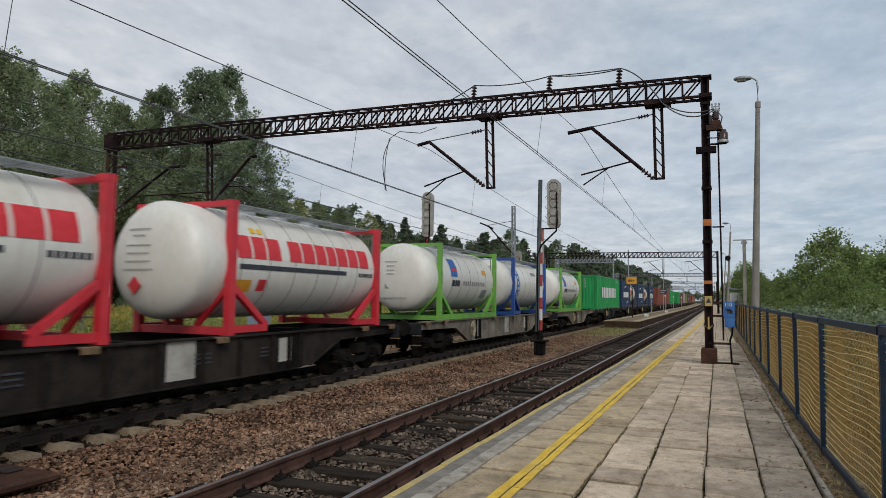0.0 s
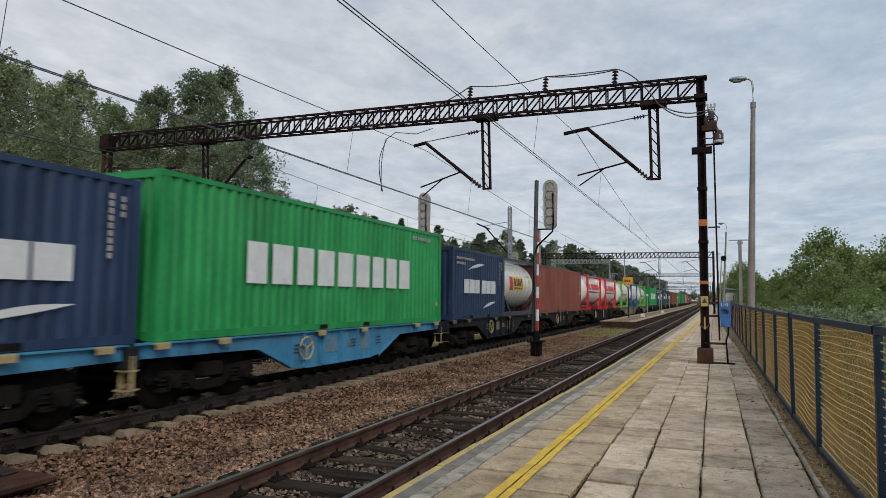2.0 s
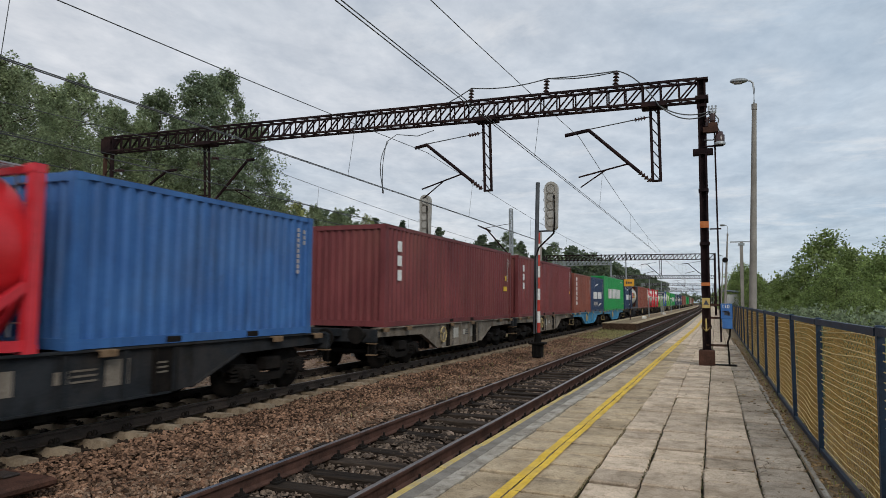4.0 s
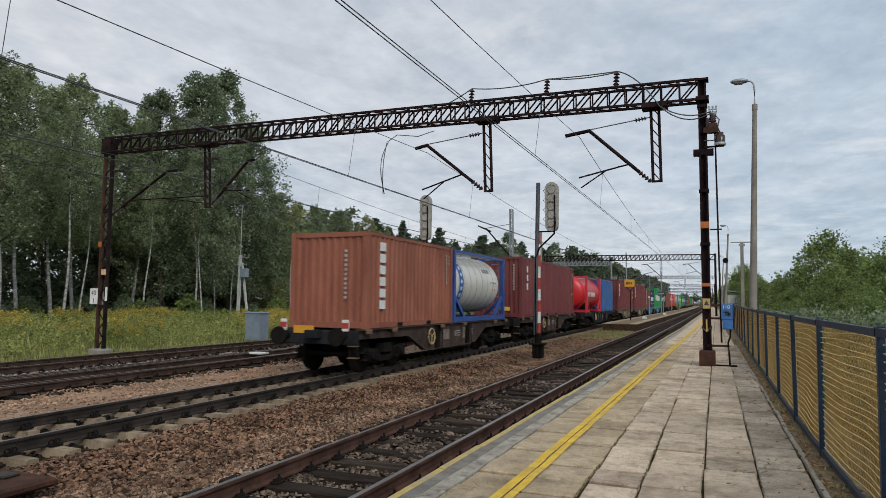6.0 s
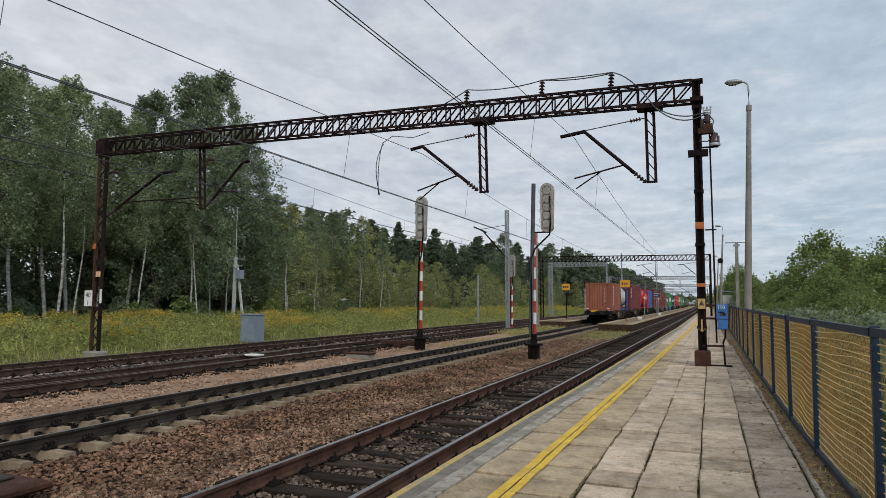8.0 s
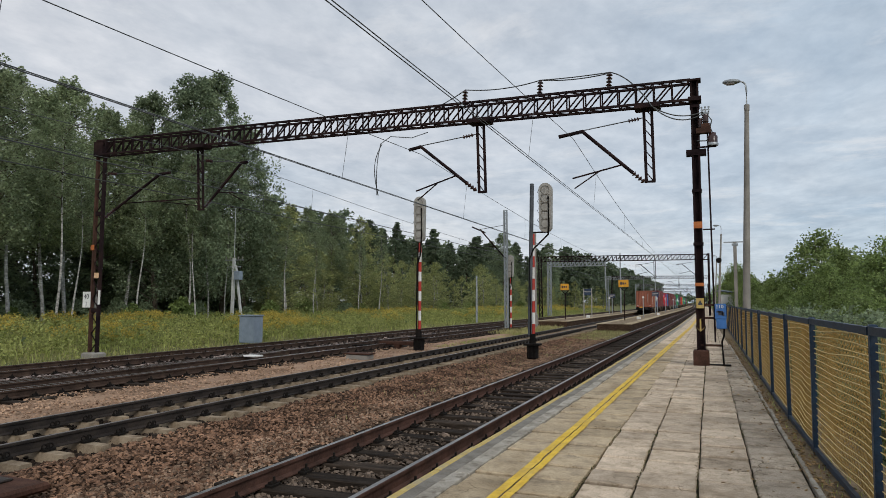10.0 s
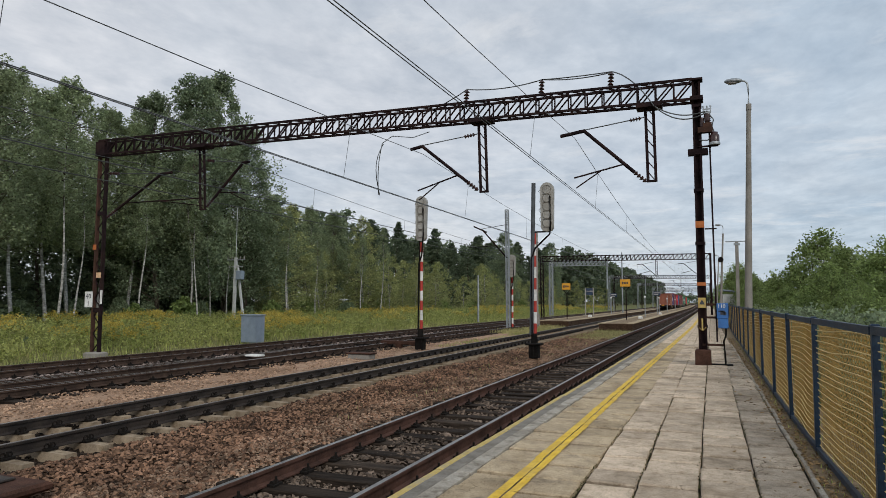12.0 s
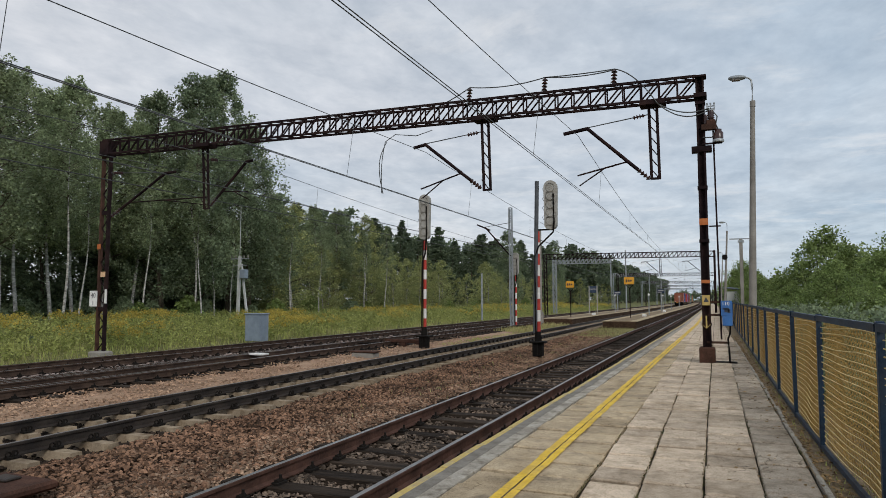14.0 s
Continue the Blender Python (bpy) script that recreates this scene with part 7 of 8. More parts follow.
def letters(name, txt, size, at, material, parent, tilt=0.0):
    cu = bpy.data.curves.new(name, "FONT")
    cu.body, cu.size, cu.align_x, cu.align_y, cu.extrude = txt, size, "CENTER", "CENTER", 0.002
    tmp = bpy.data.objects.new(name, cu)
    scene.collection.objects.link(tmp)
    dg = bpy.context.evaluated_depsgraph_get()
    me = bpy.data.meshes.new_from_object(tmp.evaluated_get(dg))
    bpy.data.objects.remove(tmp)
    me.materials.clear(); me.materials.append(material)
    return part(name, me, None, parent, at=pose(*at, 90, 0, tilt))


def build_mast_fittings():
    b = thing("call_box", "blue enamelled box with white digits on mast brackets", "call box")
    t = Mesh(); t.box((0.23, GY - 0.1, 1.28), (0.25, 0.20, 0.36), bevel=0.012); t.box((0.24, GY - 0.1, 0.99), (0.22, 0.18, 0.24), bevel=0.012); part("housing", t, M["blue_box"], b)
    letters("digits", "110", 0.115, (0.21, GY - 0.204, 1.39), M["letter_white"], b)
    t = Mesh(); t.box((0.23, GY - 0.202, 1.24), (0.10, 0.006, 0.10)); t.box((0.19, GY - 0.202, 1.27), (0.10, 0.006, 0.03)); t.box((0.28, GY - 0.202, 1.22), (0.06, 0.006, 0.08)); part("pictogram", t, M["letter_dark"], b, "dark pictogram")
    for z in (1.43, 1.12, 0.47):
        t = Mesh(); t.box((0.02, GY, z), (0.42 if z > 1 else 0.5, 0.05, 0.05))
        part("bracket", t, M["mast_rust"], b)
    t = Mesh(); t.path([(0.30, GY - 0.08, 0.9), (0.29, GY - 0.08, 0.7), (0.24, GY - 0.06, 0.55), (0.26, GY - 0.06, 0.3), (0.27, GY - 0.06, 0.01)], 0.022, 8); t.box((0.15, GY - 0.05, 0.015), (0.55, 0.2, 0.03)); part("conduit", t, M["iron"], b)
    w = thing("warning_sign", "yellow high-voltage warning plate on the mast", "sign")
    t = Mesh(); t.box((-0.215, GY - 0.125, 1.47), (0.17, 0.012, 0.24), bevel=0.004); part("plate", t, M["faded_yellow"], w)
    t = Mesh(); t.prism([(-0.06, 1.43), (0.06, 1.43), (0.0, 1.55)], -0.004, 0.004, pose(-0.215, GY - 0.135, 0, 0, 0, 90)); part("triangle", t, M["letter_dark"], w)
    a = thing("yellow_arrow", "yellow painted arrow on the mast", "marking")
    t = Mesh(); t.box((-0.22, GY - 0.125, 0.96), (0.035, 0.008, 0.28)); t.bar((-0.22, GY - 0.125, 0.80), (-0.31, GY - 0.125, 0.90), 0.035, 0.008); t.bar((-0.22, GY - 0.125, 0.80), (-0.13, GY - 0.125, 0.90), 0.035, 0.008); part("stroke", t, M["faded_yellow"], a)


def build_islands():
    for i, (x0, x1, y0, lab) in enumerate(((-7.45, -5.15, 47.5, "low island platform between two tracks"), (-13.0, -10.5, 52.0, "low island platform with a name board"))):
        p = thing("island_platform_%d" % (i + 1), lab, "platform", kind="structure")
        ys = [y0, 90, 120, 160, 200, 260, 330]
        m, e, tp = Mesh(), Mesh(), Mesh()
        for a, b in zip(ys, ys[1:]):
            ba, bb = bend(a), bend(b)
            m.add([(x0 + ba, a, -0.85), (x1 + ba, a, -0.85), (x1 + ba, a, -0.06), (x0 + ba, a, -0.06), (x0 + bb, b, -0.85), (x1 + bb, b, -0.85), (x1 + bb, b, -0.06), (x0 + bb, b, -0.06)], [(0, 1, 2, 3), (3, 2, 6, 7), (1, 5, 6, 2), (4, 0, 3, 7), (7, 6, 5, 4)])
            for x in (x0 + 0.2, x1 - 0.2):
                e.bar((x + ba, a, -0.045), (x + bb, b, -0.045), 0.5, 0.05)
            tp.bar(((x0 + x1) / 2 + ba, a + 0.05, -0.052), ((x0 + x1) / 2 + bb, b, -0.052), x1 - x0 - 0.9, 0.03)
        # walls take a darker material: the shade on the sides is in their colour
        part("body", m, M["ballast"], p, "dark brown weathered platform wall with its side shade in the colour")
        part("deck", tp, M["foot_dirt"], p, "brown gritty platform surface")
        part("edge_kerb", e, M["slab_edge"], p)
    for x, y, z0, z1, w in ((-11.95, 58.6, 2.55, 3.12, 0.72), (-6.70, 57.5, 2.77, 3.38, 0.82)):
        s = thing("orange_board", "orange information board on a thin post", "sign", group="orange boards")
        t = Mesh(); t.box((x - 0.05, y, (z0 + z1) / 2), (w, 0.05, z1 - z0), bevel=0.01); part("board", t, M["sign_orange"], s)
        t = Mesh(); t.tube((x, y, -0.1), (x, y, z0 - 0.35), 0.04, n=8); t.tube((x, y, z0 - 0.35), (x - 0.35, y, z0), 0.03, n=6); t.tube((x, y, z0 - 0.35), (x + 0.3, y, z0), 0.03, n=6); part("post", t, M["mast"], s)
        t = Mesh()
        for q in range(3):
            t.box((x - 0.25 + 0.18 * q, y - 0.03, (z0 + z1) / 2), (0.12, 0.006, 0.22 - 0.04 * q))
        part("pictogram", t, M["letter_dark"], s)
    n = thing("name_board", "dark blue station name board on two posts", "sign")
    t = Mesh(); t.box((-11.9, 70, 2.55), (0.78, 0.06, 0.70), bevel=0.01); part("board", t, M["sign_navy"], n)
    for x in (-12.31, -11.49):
        t = Mesh(); t.box((x, 70, 1.4), (0.10, 0.07, 3.1)); part("post", t, M["signal_back"], n)
    t = Mesh()
    for q in range(9):
        t.box((-12.22 + 0.08 * q, 69.965, 2.58), (0.045, 0.006, 0.11))
    part("lettering", t, M["letter_faint"], n, "pale lettering bars")["kind"] = "stuff"
    for x, y, z in ((-12.35, 92, 2.35), (-6.5, 89, 2.55)):
        d = thing("display_board", "small black display board on a post", "sign", group="display boards")
        t = Mesh(); t.box((x, y, z), (0.85, 0.2, 0.55), bevel=0.02); part("case", t, M["sign_navy"], d)
        t = Mesh(); t.tube((x, y, -0.1), (x, y, z - 0.3), 0.06, n=8); part("post", t, M["galv"], d)
        t = Mesh(); t.box((x, y - 0.105, z + 0.1), (0.7, 0.006, 0.12)); t.box((x - 0.1, y - 0.105, z - 0.12), (0.5, 0.006, 0.10)); part("lettering", t, M["letter_faint"], d)
    for x, y in ((-6.3, 70), (-6.2, 88), (-11.6, 84), (-6.3, 106), (-6.3, 130)):
        l = thing("small_platform_lamp", "short platform post with a round white sign", "post", group="platform posts")
        t = Mesh(); t.tube((x, y, -0.1), (x, y, 2.1), 0.05, n=8); part("shaft", t, M["galv"], l)
        t = Mesh(); t.tube((x, y - 0.05, 2.0), (x, y + 0.02, 2.0), 0.11, n=14); part("disc", t, M["white_paint"], l)
    for x, y in ((-6.0, 62), (-5.8, 84), (-11.2, 66)):
        b = thing("concrete_block", "pale concrete block on the island platform", "block", group="concrete blocks")
        t = Mesh(); t.box((x, y, 0.06), (0.34, 0.34, 0.26), bevel=0.04); part("block", t, M["white_paint"], b)
    # shelter behind the fence
    h = thing("shelter", "small pale building with a shallow grey roof", "building")
    t = Mesh(); t.box((3.6, 104, 1.0), (4.2, 8, 3.2)); part("wall", t, M["shed_wall"], h)
    t = Mesh()
    t.add([(1.1, 99.6, 3.15), (6.2, 99.6, 2.5), (6.2, 108.4, 2.5), (1.1, 108.4, 3.15), (1.1, 99.6, 3.3), (6.2, 99.6, 2.65), (6.2, 108.4, 2.65), (1.1, 108.4, 3.3)], [(3, 2, 1, 0), (4, 5, 6, 7), (0, 1, 5, 4), (1, 2, 6, 5), (2, 3, 7, 6), (3, 0, 4, 7)])
    part("roof", t, M["cabinet"], h)


# ---------------------------------------------------------------- plants
def leaf_cloud(g, centres, radii, per, size):
    """Many small leaf quads in clumps; returns vertices and faces."""
    c = np.repeat(np.asarray(centres), per, axis=0)
    r = np.repeat(np.asarray(radii), per, axis=0)
    n = len(c)
    d = g.normal(size=(n, 3)); d /= np.linalg.norm(d, axis=1, keepdims=True)
    p = c + d * r * (g.random((n, 1)) ** 0.5)
    a = g.normal(size=(n, 3)); a[:, 2] *= 0.6; a /= np.linalg.norm(a, axis=1, keepdims=True)
    b = np.cross(a, g.normal(size=(n, 3))); b /= np.linalg.norm(b, axis=1, keepdims=True)
    s = size * g.uniform(0.55, 1.25, (n, 1))
    a, b = a * s * 0.5, b * s * 0.33
    v = np.stack([p - a, p + b * 1.7 + a * 0.2, p + a - b * 0.5], 1)
    f = np.arange(n * 3).reshape(n, 3)
    return v.reshape(-1, 3), f


def quick(name, v, f, material):
    me = bpy.data.meshes.new(name)
    me.from_pydata([tuple(p) for p in v], [], [tuple(q) for q in f])
    me.materials.append(material)
    return me


def make_tree(kind, seed, h=20.0):
    """A tree of height h: tapered bent trunk, limbs, and a crown of leaf clumps."""
    g = np.random.default_rng(seed)
    rnd = random.Random(seed)
    spec = {"birch": dict(leaf="leaf_birch", bark="birch_bark", low=0.34, w=0.165, n=340, per=68, size=0.205, label="tall birch with white bark and loose hanging foliage", cl=(0.72, 0.72, 1.0)),
            "alder": dict(leaf="leaf_dark", bark="bark", low=0.12, w=0.20, n=460, per=72, size=0.21, label="tall dark green broadleaf tree with a dense crown", cl=(0.85, 0.85, 0.75)),
            "back": dict(leaf="leaf_dark", bark="bark", low=0.04, w=0.21, n=150, per=30, size=0.55, label="dark green tree deep in the wood", cl=(1.4, 1.4, 1.3)),
            "slim": dict(leaf="leaf_birch", bark="birch_bark", low=0.52, w=0.075, n=90, per=46, size=0.20, label="slender birch with a long white trunk", cl=(0.55, 0.55, 0.9)),
            "young": dict(leaf="leaf_young", bark="birch_bark", low=0.08, w=0.19, n=150, per=44, size=0.28, label="young birch with yellowing leaves", cl=(0.9, 0.9, 1.2)),
            "pine": dict(leaf="leaf_pine", bark="bark", low=0.06, w=0.165, n=290, per=14, size=0.50, label="dark pine in a dense wood", cl=(0.62, 0.62, 0.34))}[kind]
    t = thing({"back": "forest", "slim": "slender_birch"}.get(kind, kind) + "_tree", spec["label"], "tree", group="forest edge trees")
    m = Mesh()
    lean = Vector((rnd.uniform(-0.05, 0.05), rnd.uniform(-0.05, 0.05), 1))
    at = lambda z: Vector((lean.x * z + 0.25 * math.sin(z * 0.35 + seed), lean.y * z + 0.25 * math.cos(z * 0.3 + seed), z))
    N = 9
    r0 = {"birch": 0.0075, "young": 0.0065, "slim": 0.0068}.get(kind, 0.012) * h
    for i in range(N):
        a, b = h * 0.94 * i / N, h * 0.94 * (i + 1) / N
        m.tube(at(a) - at(0) - Vector((0, 0, 0.6 if i == 0 else 0)), at(b) - at(0), r0 * (1 - 0.93 * i / N), r0 * (1 - 0.93 * (i + 1) / N), n=8, caps=False)
    part("trunk", m, M[spec["bark"]], t)
    lm = Mesh()
    cs, rs = [], []
    for i in range(spec["n"]):
        u = rnd.random()
        zf = spec["low"] + (1 - spec["low"]) * u
        if kind == "pine":
            prof = (1 - u) ** 0.75 * rnd.uniform(0.75, 1.1) + 0.03
        elif kind in ("alder", "back"):
            prof = max(0.10, math.sin(math.pi * min(1, 0.16 + 0.84 * u) ** 0.9)) ** 0.6
        else:
            prof = max(0.12, math.sin(math.pi * (0.12 + 0.86 * u) ** 0.85)) ** 0.8
        ang = rnd.uniform(0, 2 * math.pi)
        lob = 1 + 0.28 * math.sin(ang * 3 + seed + 5 * u) + 0.18 * math.sin(ang * 7 + 11 * u)
        rad = h * spec["w"] * prof * lob * math.sqrt(rnd.uniform(0.22, 1.0))
        z = (h - 0.6) * zf
        base = at(max(0.5, z - rad * (0.5 if kind != "pine" else 0.0))) - at(0)
        tip = at(z) - at(0) + Vector((rad * math.cos(ang), rad * math.sin(ang), rnd.uniform(-0.4, 0.4)))
        if i % (12 if kind == "pine" else 4) == 0:
            lm.tube(base, tip, 0.05, 0.012, n=5, caps=False)
        cs.append(tip)
        k = h / 20.0
        s = rnd.uniform(0.7, 1.35) * (0.55 + 0.45 * (1 - u)) * k
        rs.append((spec["cl"][0] * s, spec["cl"][1] * s, spec["cl"][2] * s))
    part("branchwork", lm, M["bark"], t)["kind"] = "stuff"
    v, f = leaf_cloud(g, cs, rs, spec["per"], spec["size"])
    part("crown", quick("crown", v, f, M[spec["leaf"]]), None, t)
    return t


def make_bush(seed, h=4.0, w=2.6, leaf="leaf_bush", size=0.14, per=62, n=170, label="leafy green bush behind the fence", name="bush", group="bushes"):
    g = np.random.default_rng(seed)
    rnd = random.Random(seed)
    t = thing(name, label, "bush", group=group)
    st = Mesh()
    cs, rs = [], []
    for i in range(n):
        ang, u = rnd.uniform(0, 6.28), rnd.random()
        prof = (1 - u ** 2.2) ** 0.55 * (0.8 + 0.25 * math.sin(ang * 3 + seed) + 0.15 * math.sin(ang * 8 + 9 * u))
        rad = w * prof * math.sqrt(rnd.uniform(0.25, 1.0))
        tip = Vector((rad * math.cos(ang), rad * math.sin(ang), h * (0.08 + 0.92 * u) * rnd.uniform(0.88, 1.08)))
        if i % 5 == 0:
            st.tube((rad * 0.15 * math.cos(ang), rad * 0.15 * math.sin(ang), -0.3), tip, 0.03, 0.008, n=5, caps=False)
        cs.append(tip)
        s = rnd.uniform(0.22, 0.5) * h / 4.0 + 0.05
        rs.append((s, s, s * 0.9))
    part("stem", st, M["bark"], t)["kind"] = "stuff"
    v, f = leaf_cloud(g, cs, rs, per, size)
    part("foliage", quick("foliage", v, f, M[leaf]), None, t)
    return t


TREES = (("birch", -41.0, 27.1, 17.4), ("birch", -44.0, 30.5, 18.2), ("birch", -44.9, 33.6, 19.4), ("birch", -46.9, 37.0, 22.0), ("birch", -47.7, 40.2, 20.8), ("birch", -46.6, 42.2, 20.0),
         ("alder", -45.6, 44.7, 21.3), ("alder", -44.6, 48.0, 23.4), ("alder", -47.5, 55.6, 25.4), ("alder", -46.3, 57.6, 20.0), ("birch", -48.2, 63.7, 16.4), ("young", -44.0, 62.0, 13.2),
         ("birch", -50.0, 75.6, 16.4), ("birch", -50.0, 80.1, 16.5), ("young", -45.9, 82.5, 14.2), ("young", -43.9, 85.6, 12.4), ("pine", -57.9, 117.8, 18.0), ("young", -41.9, 92.2, 10.9),
         ("young", -39.9, 94.1, 10.1), ("pine", -61.8, 144.2, 19.0), ("pine", -59.7, 154.7, 19.0), ("pine", -59.7, 171.1, 22.6), ("young", -39.8, 117.9, 12.4), ("alder", -43.7, 145.0, 15.4),
         ("pine", -55.6, 199.8, 21.2), ("pine", -55.6, 225.2, 22.5), ("alder", -45.6, 203.1, 19.6), ("pine", -53.5, 258.3, 23.5))


SLENDER = ((-41.0, 31.4), (-42.0, 33.5), (-42.0, 39.2), (-42.5, 45.3), (-41.0, 44.6), (-43.0, 48.3), (-43.0, 50.7), (-42.0, 58.9), (-43.0, 65.9), (-42.0, 74.9), (-41.0, 78.4))


def build_forest():
    src = {}
    for kind, seeds in (("birch", (3, 14)), ("alder", (5, 8)), ("slim", (31, 35)), ("young", (9, 17)), ("pine", (6, 12)), ("back", (22, 23))):
        src[kind] = [make_tree(kind, s) for s in seeds]
    used = set()
    rnd = random.Random(77)

    def put(kind, x, y, h):
        t = rnd.choice(src[kind])
        k = h / 20.0
        wide = {"young": 1.25, "alder": 1.0, "birch": 1.05, "slim": 1.0, "pine": 1.2, "back": 1.1}[kind]
        m = pose(x + bend(y), y, -0.55, 0, 0, rnd.uniform(0, 360)) @ Matrix.Diagonal((k * wide, k * wide, k, 1))
        if t.name not in used:
            used.add(t.name)
            t.matrix_basis = m
        else:
            c = copy_thing(t, m)
            return c
        return t
    for kind, x, y, h in TREES:
        put(kind, x, y, h)
    for x, y in SLENDER:
        put("slim", x, y, rnd.uniform(13.5, 16.5))
    # the depth of the wood behind the edge
    for i in range(20):
        y = 16 + 2.6 * i
        put("back", -50 - rnd.uniform(0, 5), y + rnd.uniform(-1, 1), 15.0 * rnd.uniform(0.9, 1.1))
    for i in range(17):
        y = 14 + 4.6 * i
        put("back", -58 - rnd.uniform(0, 5), y + rnd.uniform(-1, 1), (16.0 if y < 64 else 13.0) * rnd.uniform(0.9, 1.1))
    for i in range(16):
        y = 64 + 3.4 * i
        put("young", -45 - rnd.uniform(0, 6), y + rnd.uniform(-1, 1), rnd.uniform(10.5, 14.5))
    for i in range(10):
        put("young", -40 - rnd.uniform(0, 4), 84 + 6.0 * i + rnd.uniform(-2, 2), rnd.uniform(6.5, 9.5))
    for i in range(46):
        y = 92 + 5.0 * i
        put("pine", -56 - rnd.uniform(0, 10), y + rnd.uniform(-2, 2), rnd.uniform(0.9, 1.08) * (16.5 + 7.5 * min(1.0, max(0.0, (y - 120) / 180))))
    for i in range(26):
        y = 330 + 14 * i
        put("pine", -46 - rnd.uniform(0, 6) - bend(y), y, rnd.uniform(19, 22.5))
    for i in range(18):
        y = 128 + 11 * i
        put("young", -44 - rnd.uniform(0, 5), y, rnd.uniform(10, 14))
    # undergrowth along the foot of the wood
    ub = [make_bush(41, 2.6, 1.9, "leaf_dark", 0.30, 24, 100, "dark shrub at the foot of the forest", "shrub", "shrubs"), make_bush(42, 2.2, 1.7, "leaf_bush", 0.30, 24, 95, "green shrub at the foot of the forest", "shrub", "shrubs")]
    for i in range(44):
        y = 22 + 3.1 * i + rnd.uniform(-1, 1)
        x = -40.5 - rnd.uniform(0, 5.5)
        k = rnd.uniform(0.5, 1.1)
        b = ub[i % 2]
        m = pose(x, y, -0.6, 0, 0, rnd.uniform(0, 360)) @ Matrix.Diagonal((k, k, k, 1))
        if i < 2:
            b.matrix_basis = m
        else:
            copy_thing(b, m)
    for i in range(13):
        k = rnd.uniform(0.7, 1.1)
        copy_thing(ub[0], pose(-43.5 - rnd.uniform(0, 5), 22 + 2.6 * i + rnd.uniform(-1, 1), -0.6, 0, 0, rnd.uniform(0, 360)) @ Matrix.Diagonal((k, k, k * 1.2, 1)))
    for i in range(16):
        k = rnd.uniform(0.25, 0.5)
        copy_thing(ub[i % 2], pose(-25 - rnd.uniform(0, 13), 19 + 5.5 * i + rnd.uniform(-2, 2), -0.6, 0, 0, rnd.uniform(0, 360)) @ Matrix.Diagonal((k, k, k, 1)))


BUSHES = ((4.6, 99.1, 5.6), (5.1, 65.1, 4.2), (6.6, 60.5, 5.8), (7.7, 56.0, 7.2), (8.6, 51.5, 7.2), (9.2, 47.5, 6.0), (9.0, 41.0, 5.4), (10.6, 37.5, 5.6), (3.6, 37.3, 2.7), (4.6, 31.0, 3.0), (3.8, 25.0, 2.7), (3.7, 20.0, 2.5),
          (4.9, 22.5, 2.9), (6.0, 33.0, 3.6), (4.3, 46.0, 3.5), (4.6, 54.0, 3.7), (4.4, 76.0, 4.2), (4.6, 86.0, 4.6), (6.4, 44.0, 4.2), (3.4, 15.5, 2.1), (3.1, 11.5, 1.9), (2.9, 8.0, 1.8), (7.0, 27.0, 3.6), (5.5, 118.0, 6.5), (5.0, 140.0, 7.5), (6.0, 170.0, 9.0), (7.0, 210.0, 10.0))


def build_bushes():
    rnd = random.Random(31)
    src = [make_bush(s) for s in (51, 52, 53)]
    for i, (x, y, h) in enumerate(BUSHES):
        k = h / 4.0 * (0.74 if y < 62 else 0.92)
        m = pose(x, y, -0.55, 0, 0, rnd.uniform(0, 360)) @ Matrix.Diagonal((k, k, k, 1))
        if i < 3:
            src[i].matrix_basis = m
        else:
            copy_thing(src[i % 3], m)


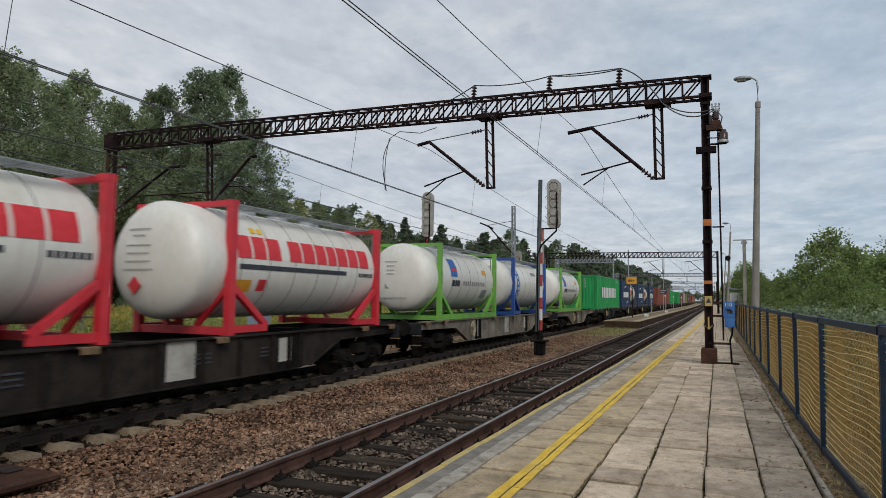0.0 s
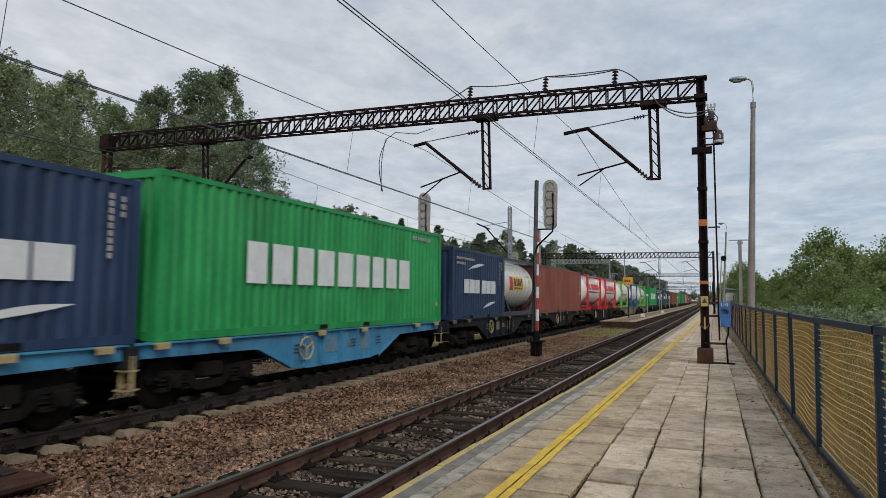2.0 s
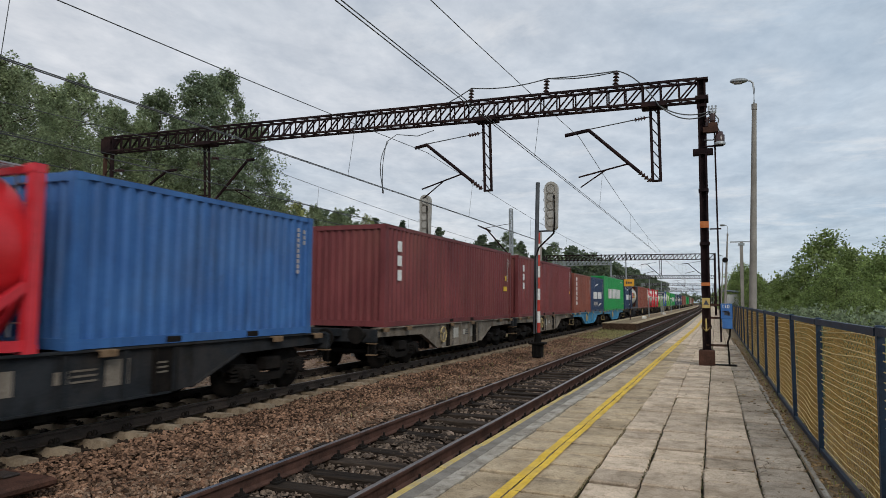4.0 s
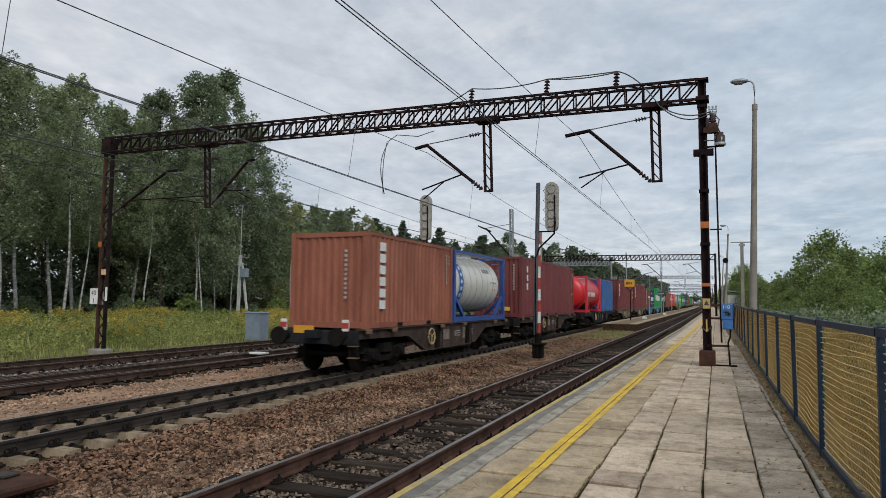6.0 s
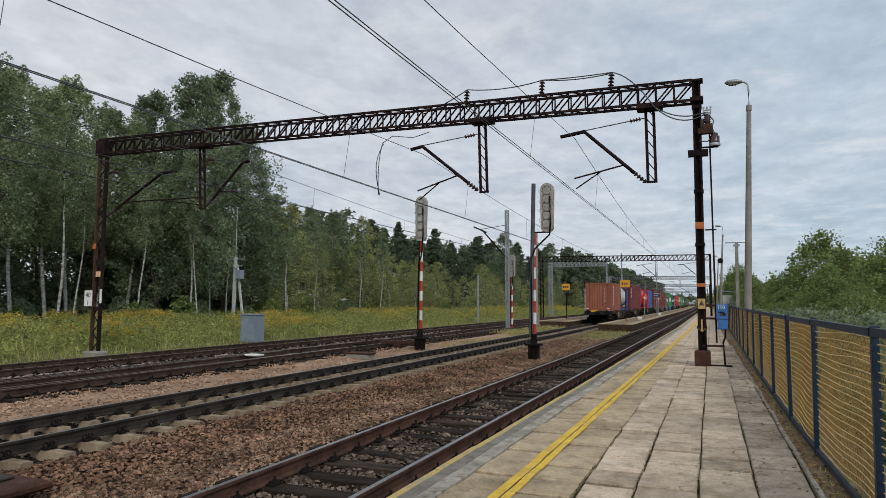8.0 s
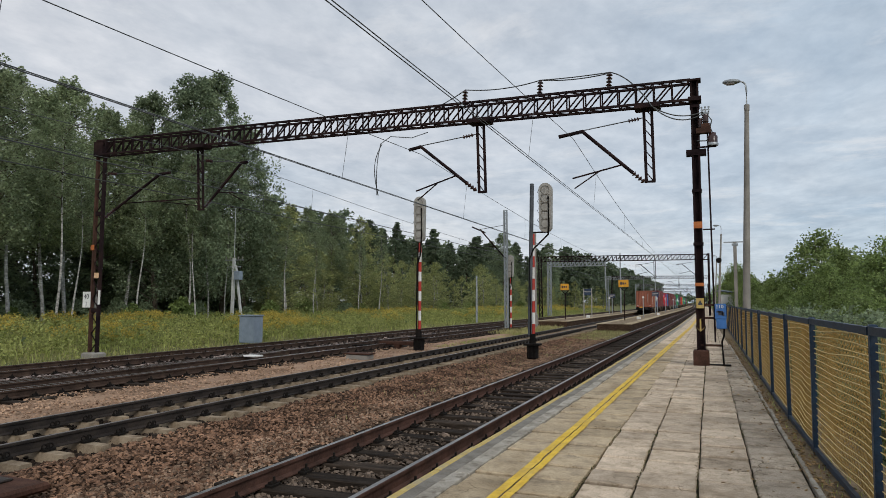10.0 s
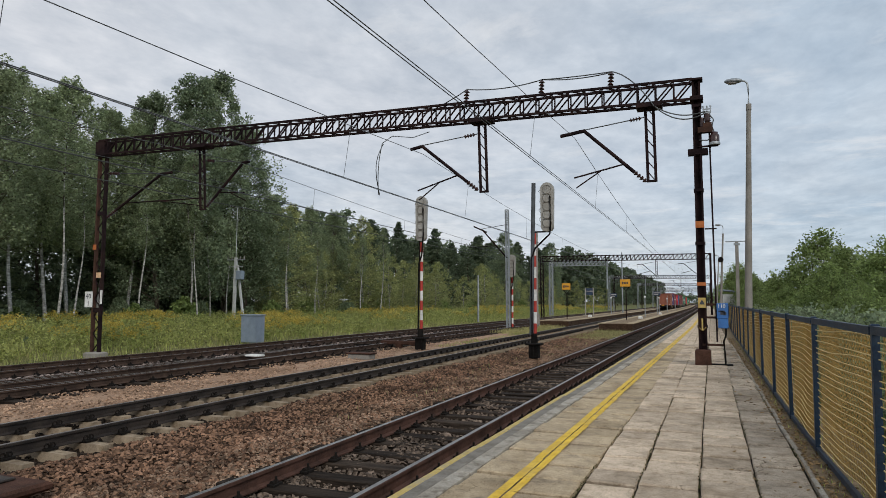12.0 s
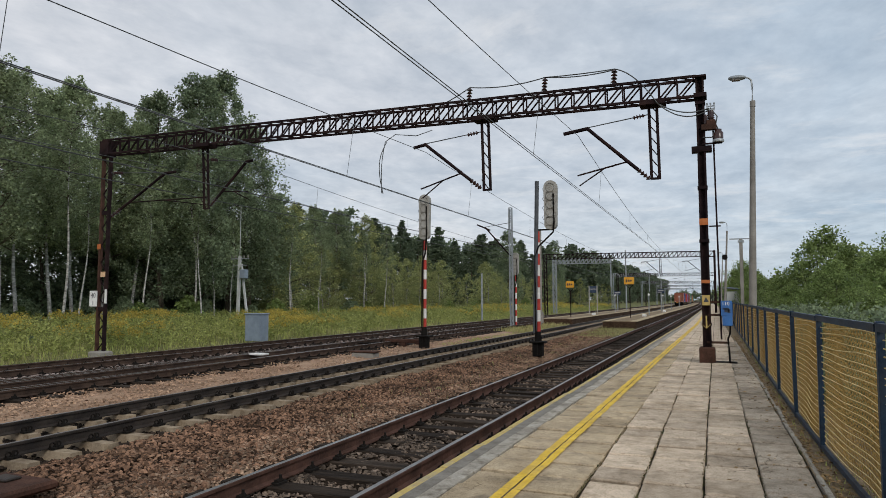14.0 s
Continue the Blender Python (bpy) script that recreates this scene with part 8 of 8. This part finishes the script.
def build_meadow():
    g = np.random.default_rng(8)

    def blades(name, n, x0, x1, y0, y1, h0, h1, w, material, label, cat, ypow=1.6, zrise=None):
        x = g.uniform(x0, x1, n); y = y0 + (y1 - y0) * g.random(n) ** ypow
        t = (x1 - x) / (x1 - x0)
        patch = 0.5 + 0.5 * np.sin(x * 0.9 + 2 * np.sin(y * 0.31)) * np.sin(y * 0.6 + x * 0.4)
        h = (h0 + (h1 - h0) * t) * g.uniform(0.5, 1.2, n) * (0.6 + 0.6 * patch)
        a = g.uniform(0, 6.28, n); ln = g.normal(0, 0.22, (n, 2)) * h[:, None]
        dx, dy = np.cos(a) * w, np.sin(a) * w
        z = np.full(n, -0.60)
        p0 = np.stack([x - dx, y - dy, z], 1); p1 = np.stack([x + dx, y + dy, z], 1)
        p2 = np.stack([x + ln[:, 0], y + ln[:, 1], z + h], 1)
        v = np.stack([p0, p1, p2], 1).reshape(-1, 3)
        return stuff_mesh(name, v, np.arange(3 * n).reshape(n, 3), material, label, cat)
    blades("meadow_grass", 60000, -42, -18.9, 6, 150, 0.26, 0.62, 0.022, M["grass"], "tall yellow-green meadow grass along the line", "grass", 1.9)
    blades("meadow_weeds", 22000, -45, -20.6, 8, 150, 0.45, 1.05, 0.035, M["weed"], "leafy green weeds in the meadow", "weeds")
    # knee-high leafy clumps that break up the grass
    n = 3300
    cx = -44.5 + 23.5 * g.random(n) ** 0.85; cy = 8 + 140 * g.random(n) ** 1.6
    cz = -0.48 + 0.80 * g.random(n) * np.clip((-19.3 - cx) / 7, 0.30, 1)
    rr = g.uniform(0.22, 0.60, (n, 1)) * np.array([1, 1, 1.1])
    v, f = leaf_cloud(g, np.stack([cx, cy, cz], 1), rr, 50, 0.13)
    stuff_mesh("weed_clumps", v, f, M["weed"], "clumps of knee-high leafy weeds", "weeds")
    # distant hazy woods that close the line's vanishing end
    n = 420
    fx = g.uniform(-190, 260, n); fy = 690 + g.uniform(0, 60, n)
    top = 11 + 4 * np.sin(fx * 0.05) + 2.5 * np.sin(fx * 0.17)
    v, f = leaf_cloud(g, np.stack([fx, fy, top * g.uniform(0.1, 1.0, n)], 1), np.full((n, 3), 3.6), 26, 3.2)
    stuff_mesh("far_woods", v, f, M["leaf_pine"], "distant woods at the end of the line", "woods")
    # the wood's depth behind the pines, and its far edge along the line
    def wood(name, n, y0, y1, xa, xb, h0, h1, r, per, size, label):
        wy = y0 + (y1 - y0) * g.random(n)
        wx = g.uniform(xa, xb, n)
        tip = h0 + (h1 - h0) * np.abs(np.sin(wy * 0.21 + 1.3 * np.sin(wy * 0.083))) + 1.6 * np.sin(wy * 0.55 + wx)
        wz = -0.4 + tip * np.sqrt(g.random(n))
        v, f = leaf_cloud(g, np.stack([wx, wy, wz], 1), np.full((n, 3), r) * np.array([1, 1, 0.7]), per, size)
        stuff_mesh(name, v, f, M["leaf_pine"], label, "woods")
    n = 620
    uy = 2 + 74 * g.random(n)
    ux = -52 - 8 * g.random(n)
    v, f = leaf_cloud(g, np.stack([ux, uy, 8.5 * g.random(n) ** 1.2], 1), np.full((n, 3), 1.3), 28, 0.6)
    stuff_mesh("understorey", v, f, M["leaf_pine"], "dark understorey deep in the wood", "woods")
    wood("pine_wood", 800, 86, 250, -72, -66, 14.5, 18.0, 1.7, 34, 1.0, "dense dark pine wood behind the forest edge")
    wood("pine_wood_far", 1500, 240, 740, -52, -46, 18.0, 21.0, 2.0, 34, 1.5, "dark pine wood running along the line")
    # goldenrod: sprays of small yellow tufts above the weeds
    m = 2600
    px, py = -44 + 20 * g.random(m) ** 0.9, 8 + 180 * g.random(m) ** 1.5
    drift = np.sin(px * 0.25 + 1.7 * np.sin(py * 0.13)) * np.sin(py * 0.27 + 0.2 * px) + g.uniform(-0.15, 0.15, m) > 0.20
    px, py = px[drift], py[drift]
    m = len(px)
    tall = g.uniform(0.85, 1.5, m) * (0.62 + 0.38 * np.clip((-21.5 - px) / 9, 0, 1))
    per = 14
    x = np.repeat(px, per) + g.normal(0, 0.30, m * per); y = np.repeat(py, per) + g.normal(0, 0.34, m * per)
    away = np.hypot(x - np.repeat(px, per), y - np.repeat(py, per))
    c = np.stack([x, y, -0.60 + np.repeat(tall, per) * (1.0 - 0.30 * away) * g.uniform(0.80, 1.05, m * per)], 1)
    leaf, lf = leaf_cloud(g, c - np.array([0, 0, 0.36]), np.full((len(c), 3), 0.22) * np.array([1, 1, 1.6]), 6, 0.13)
    stuff_mesh("goldenrod_leaves", leaf, lf, M["weed"], "leafy stems of goldenrod", "weeds")
    v, f = leaf_cloud(g, c, np.full((len(c), 3), 0.15) * np.array([1.0, 1.0, 0.9]), 9, 0.10)
    stuff_mesh("goldenrod", v, f, M["goldenrod"], "flowering goldenrod among the weeds", "flowers")
    # green tufts by the signals and sparse weeds in the ballast
    gt = blades("track_weeds", 5200, -11.6, -9.9, 27.5, 44, 0.10, 0.14, 0.016, M["weed"], "low green weeds between the tracks", "weeds", 1.0)
    blades("ballast_weeds", 900, -6.9, -5.0, 10, 46, 0.06, 0.12, 0.012, M["grass"], "sparse weeds growing in the ballast", "weeds", 0.7)
    n = 900
    fy = 2.5 + 34 * g.random(n) ** 1.5
    fx = 1.75 + 1.7 * g.random(n)
    fz = -0.35 + 1.55 * g.random(n) ** 1.2
    v, f = leaf_cloud(g, np.stack([fx, fy, fz], 1), g.uniform(0.14, 0.34, (n, 1)) * np.ones((1, 3)), 40, 0.10)
    stuff_mesh("fence_weeds", v, f, M["leaf_dark"], "rank leafy weeds close behind the fence", "weeds")
    blades("island_weeds", 2600, -7.6, -4.9, 37, 48, 0.16, 0.22, 0.02, M["grass"], "pale dry weeds before the island platform", "weeds", 1.0)
    blades("siding_weeds", 2600, -13.2, -10.6, 40, 53, 0.25, 0.30, 0.025, M["grass"], "pale weeds beside the banded signal", "weeds", 1.0)
    blades("verge_grass", 14000, 1.35, 14, 2, 90, 0.9, 0.35, 0.03, M["weed"], "rank grass behind the fence", "grass", 1.5)
    blades("fence_foot_grass", 1500, 0.80, 1.25, 3, 28, 0.04, 0.05, 0.006, M["weed"], "thin grass at the foot of the fence", "grass", 1.3).location = (0, 0, 0.60)

# ---------------------------------------------------------------- assembly
build_ground()
build_gantry()
build_far_gantry()
build_wires()
build_fence()
build_lamp()
build_trackside()
build_mast_fittings()
build_islands()
build_forest()
build_bushes()
build_meadow()
CARS = build_train()
build_tracks()
build_platform()
build_stones()
true_size(CARS)
motions()
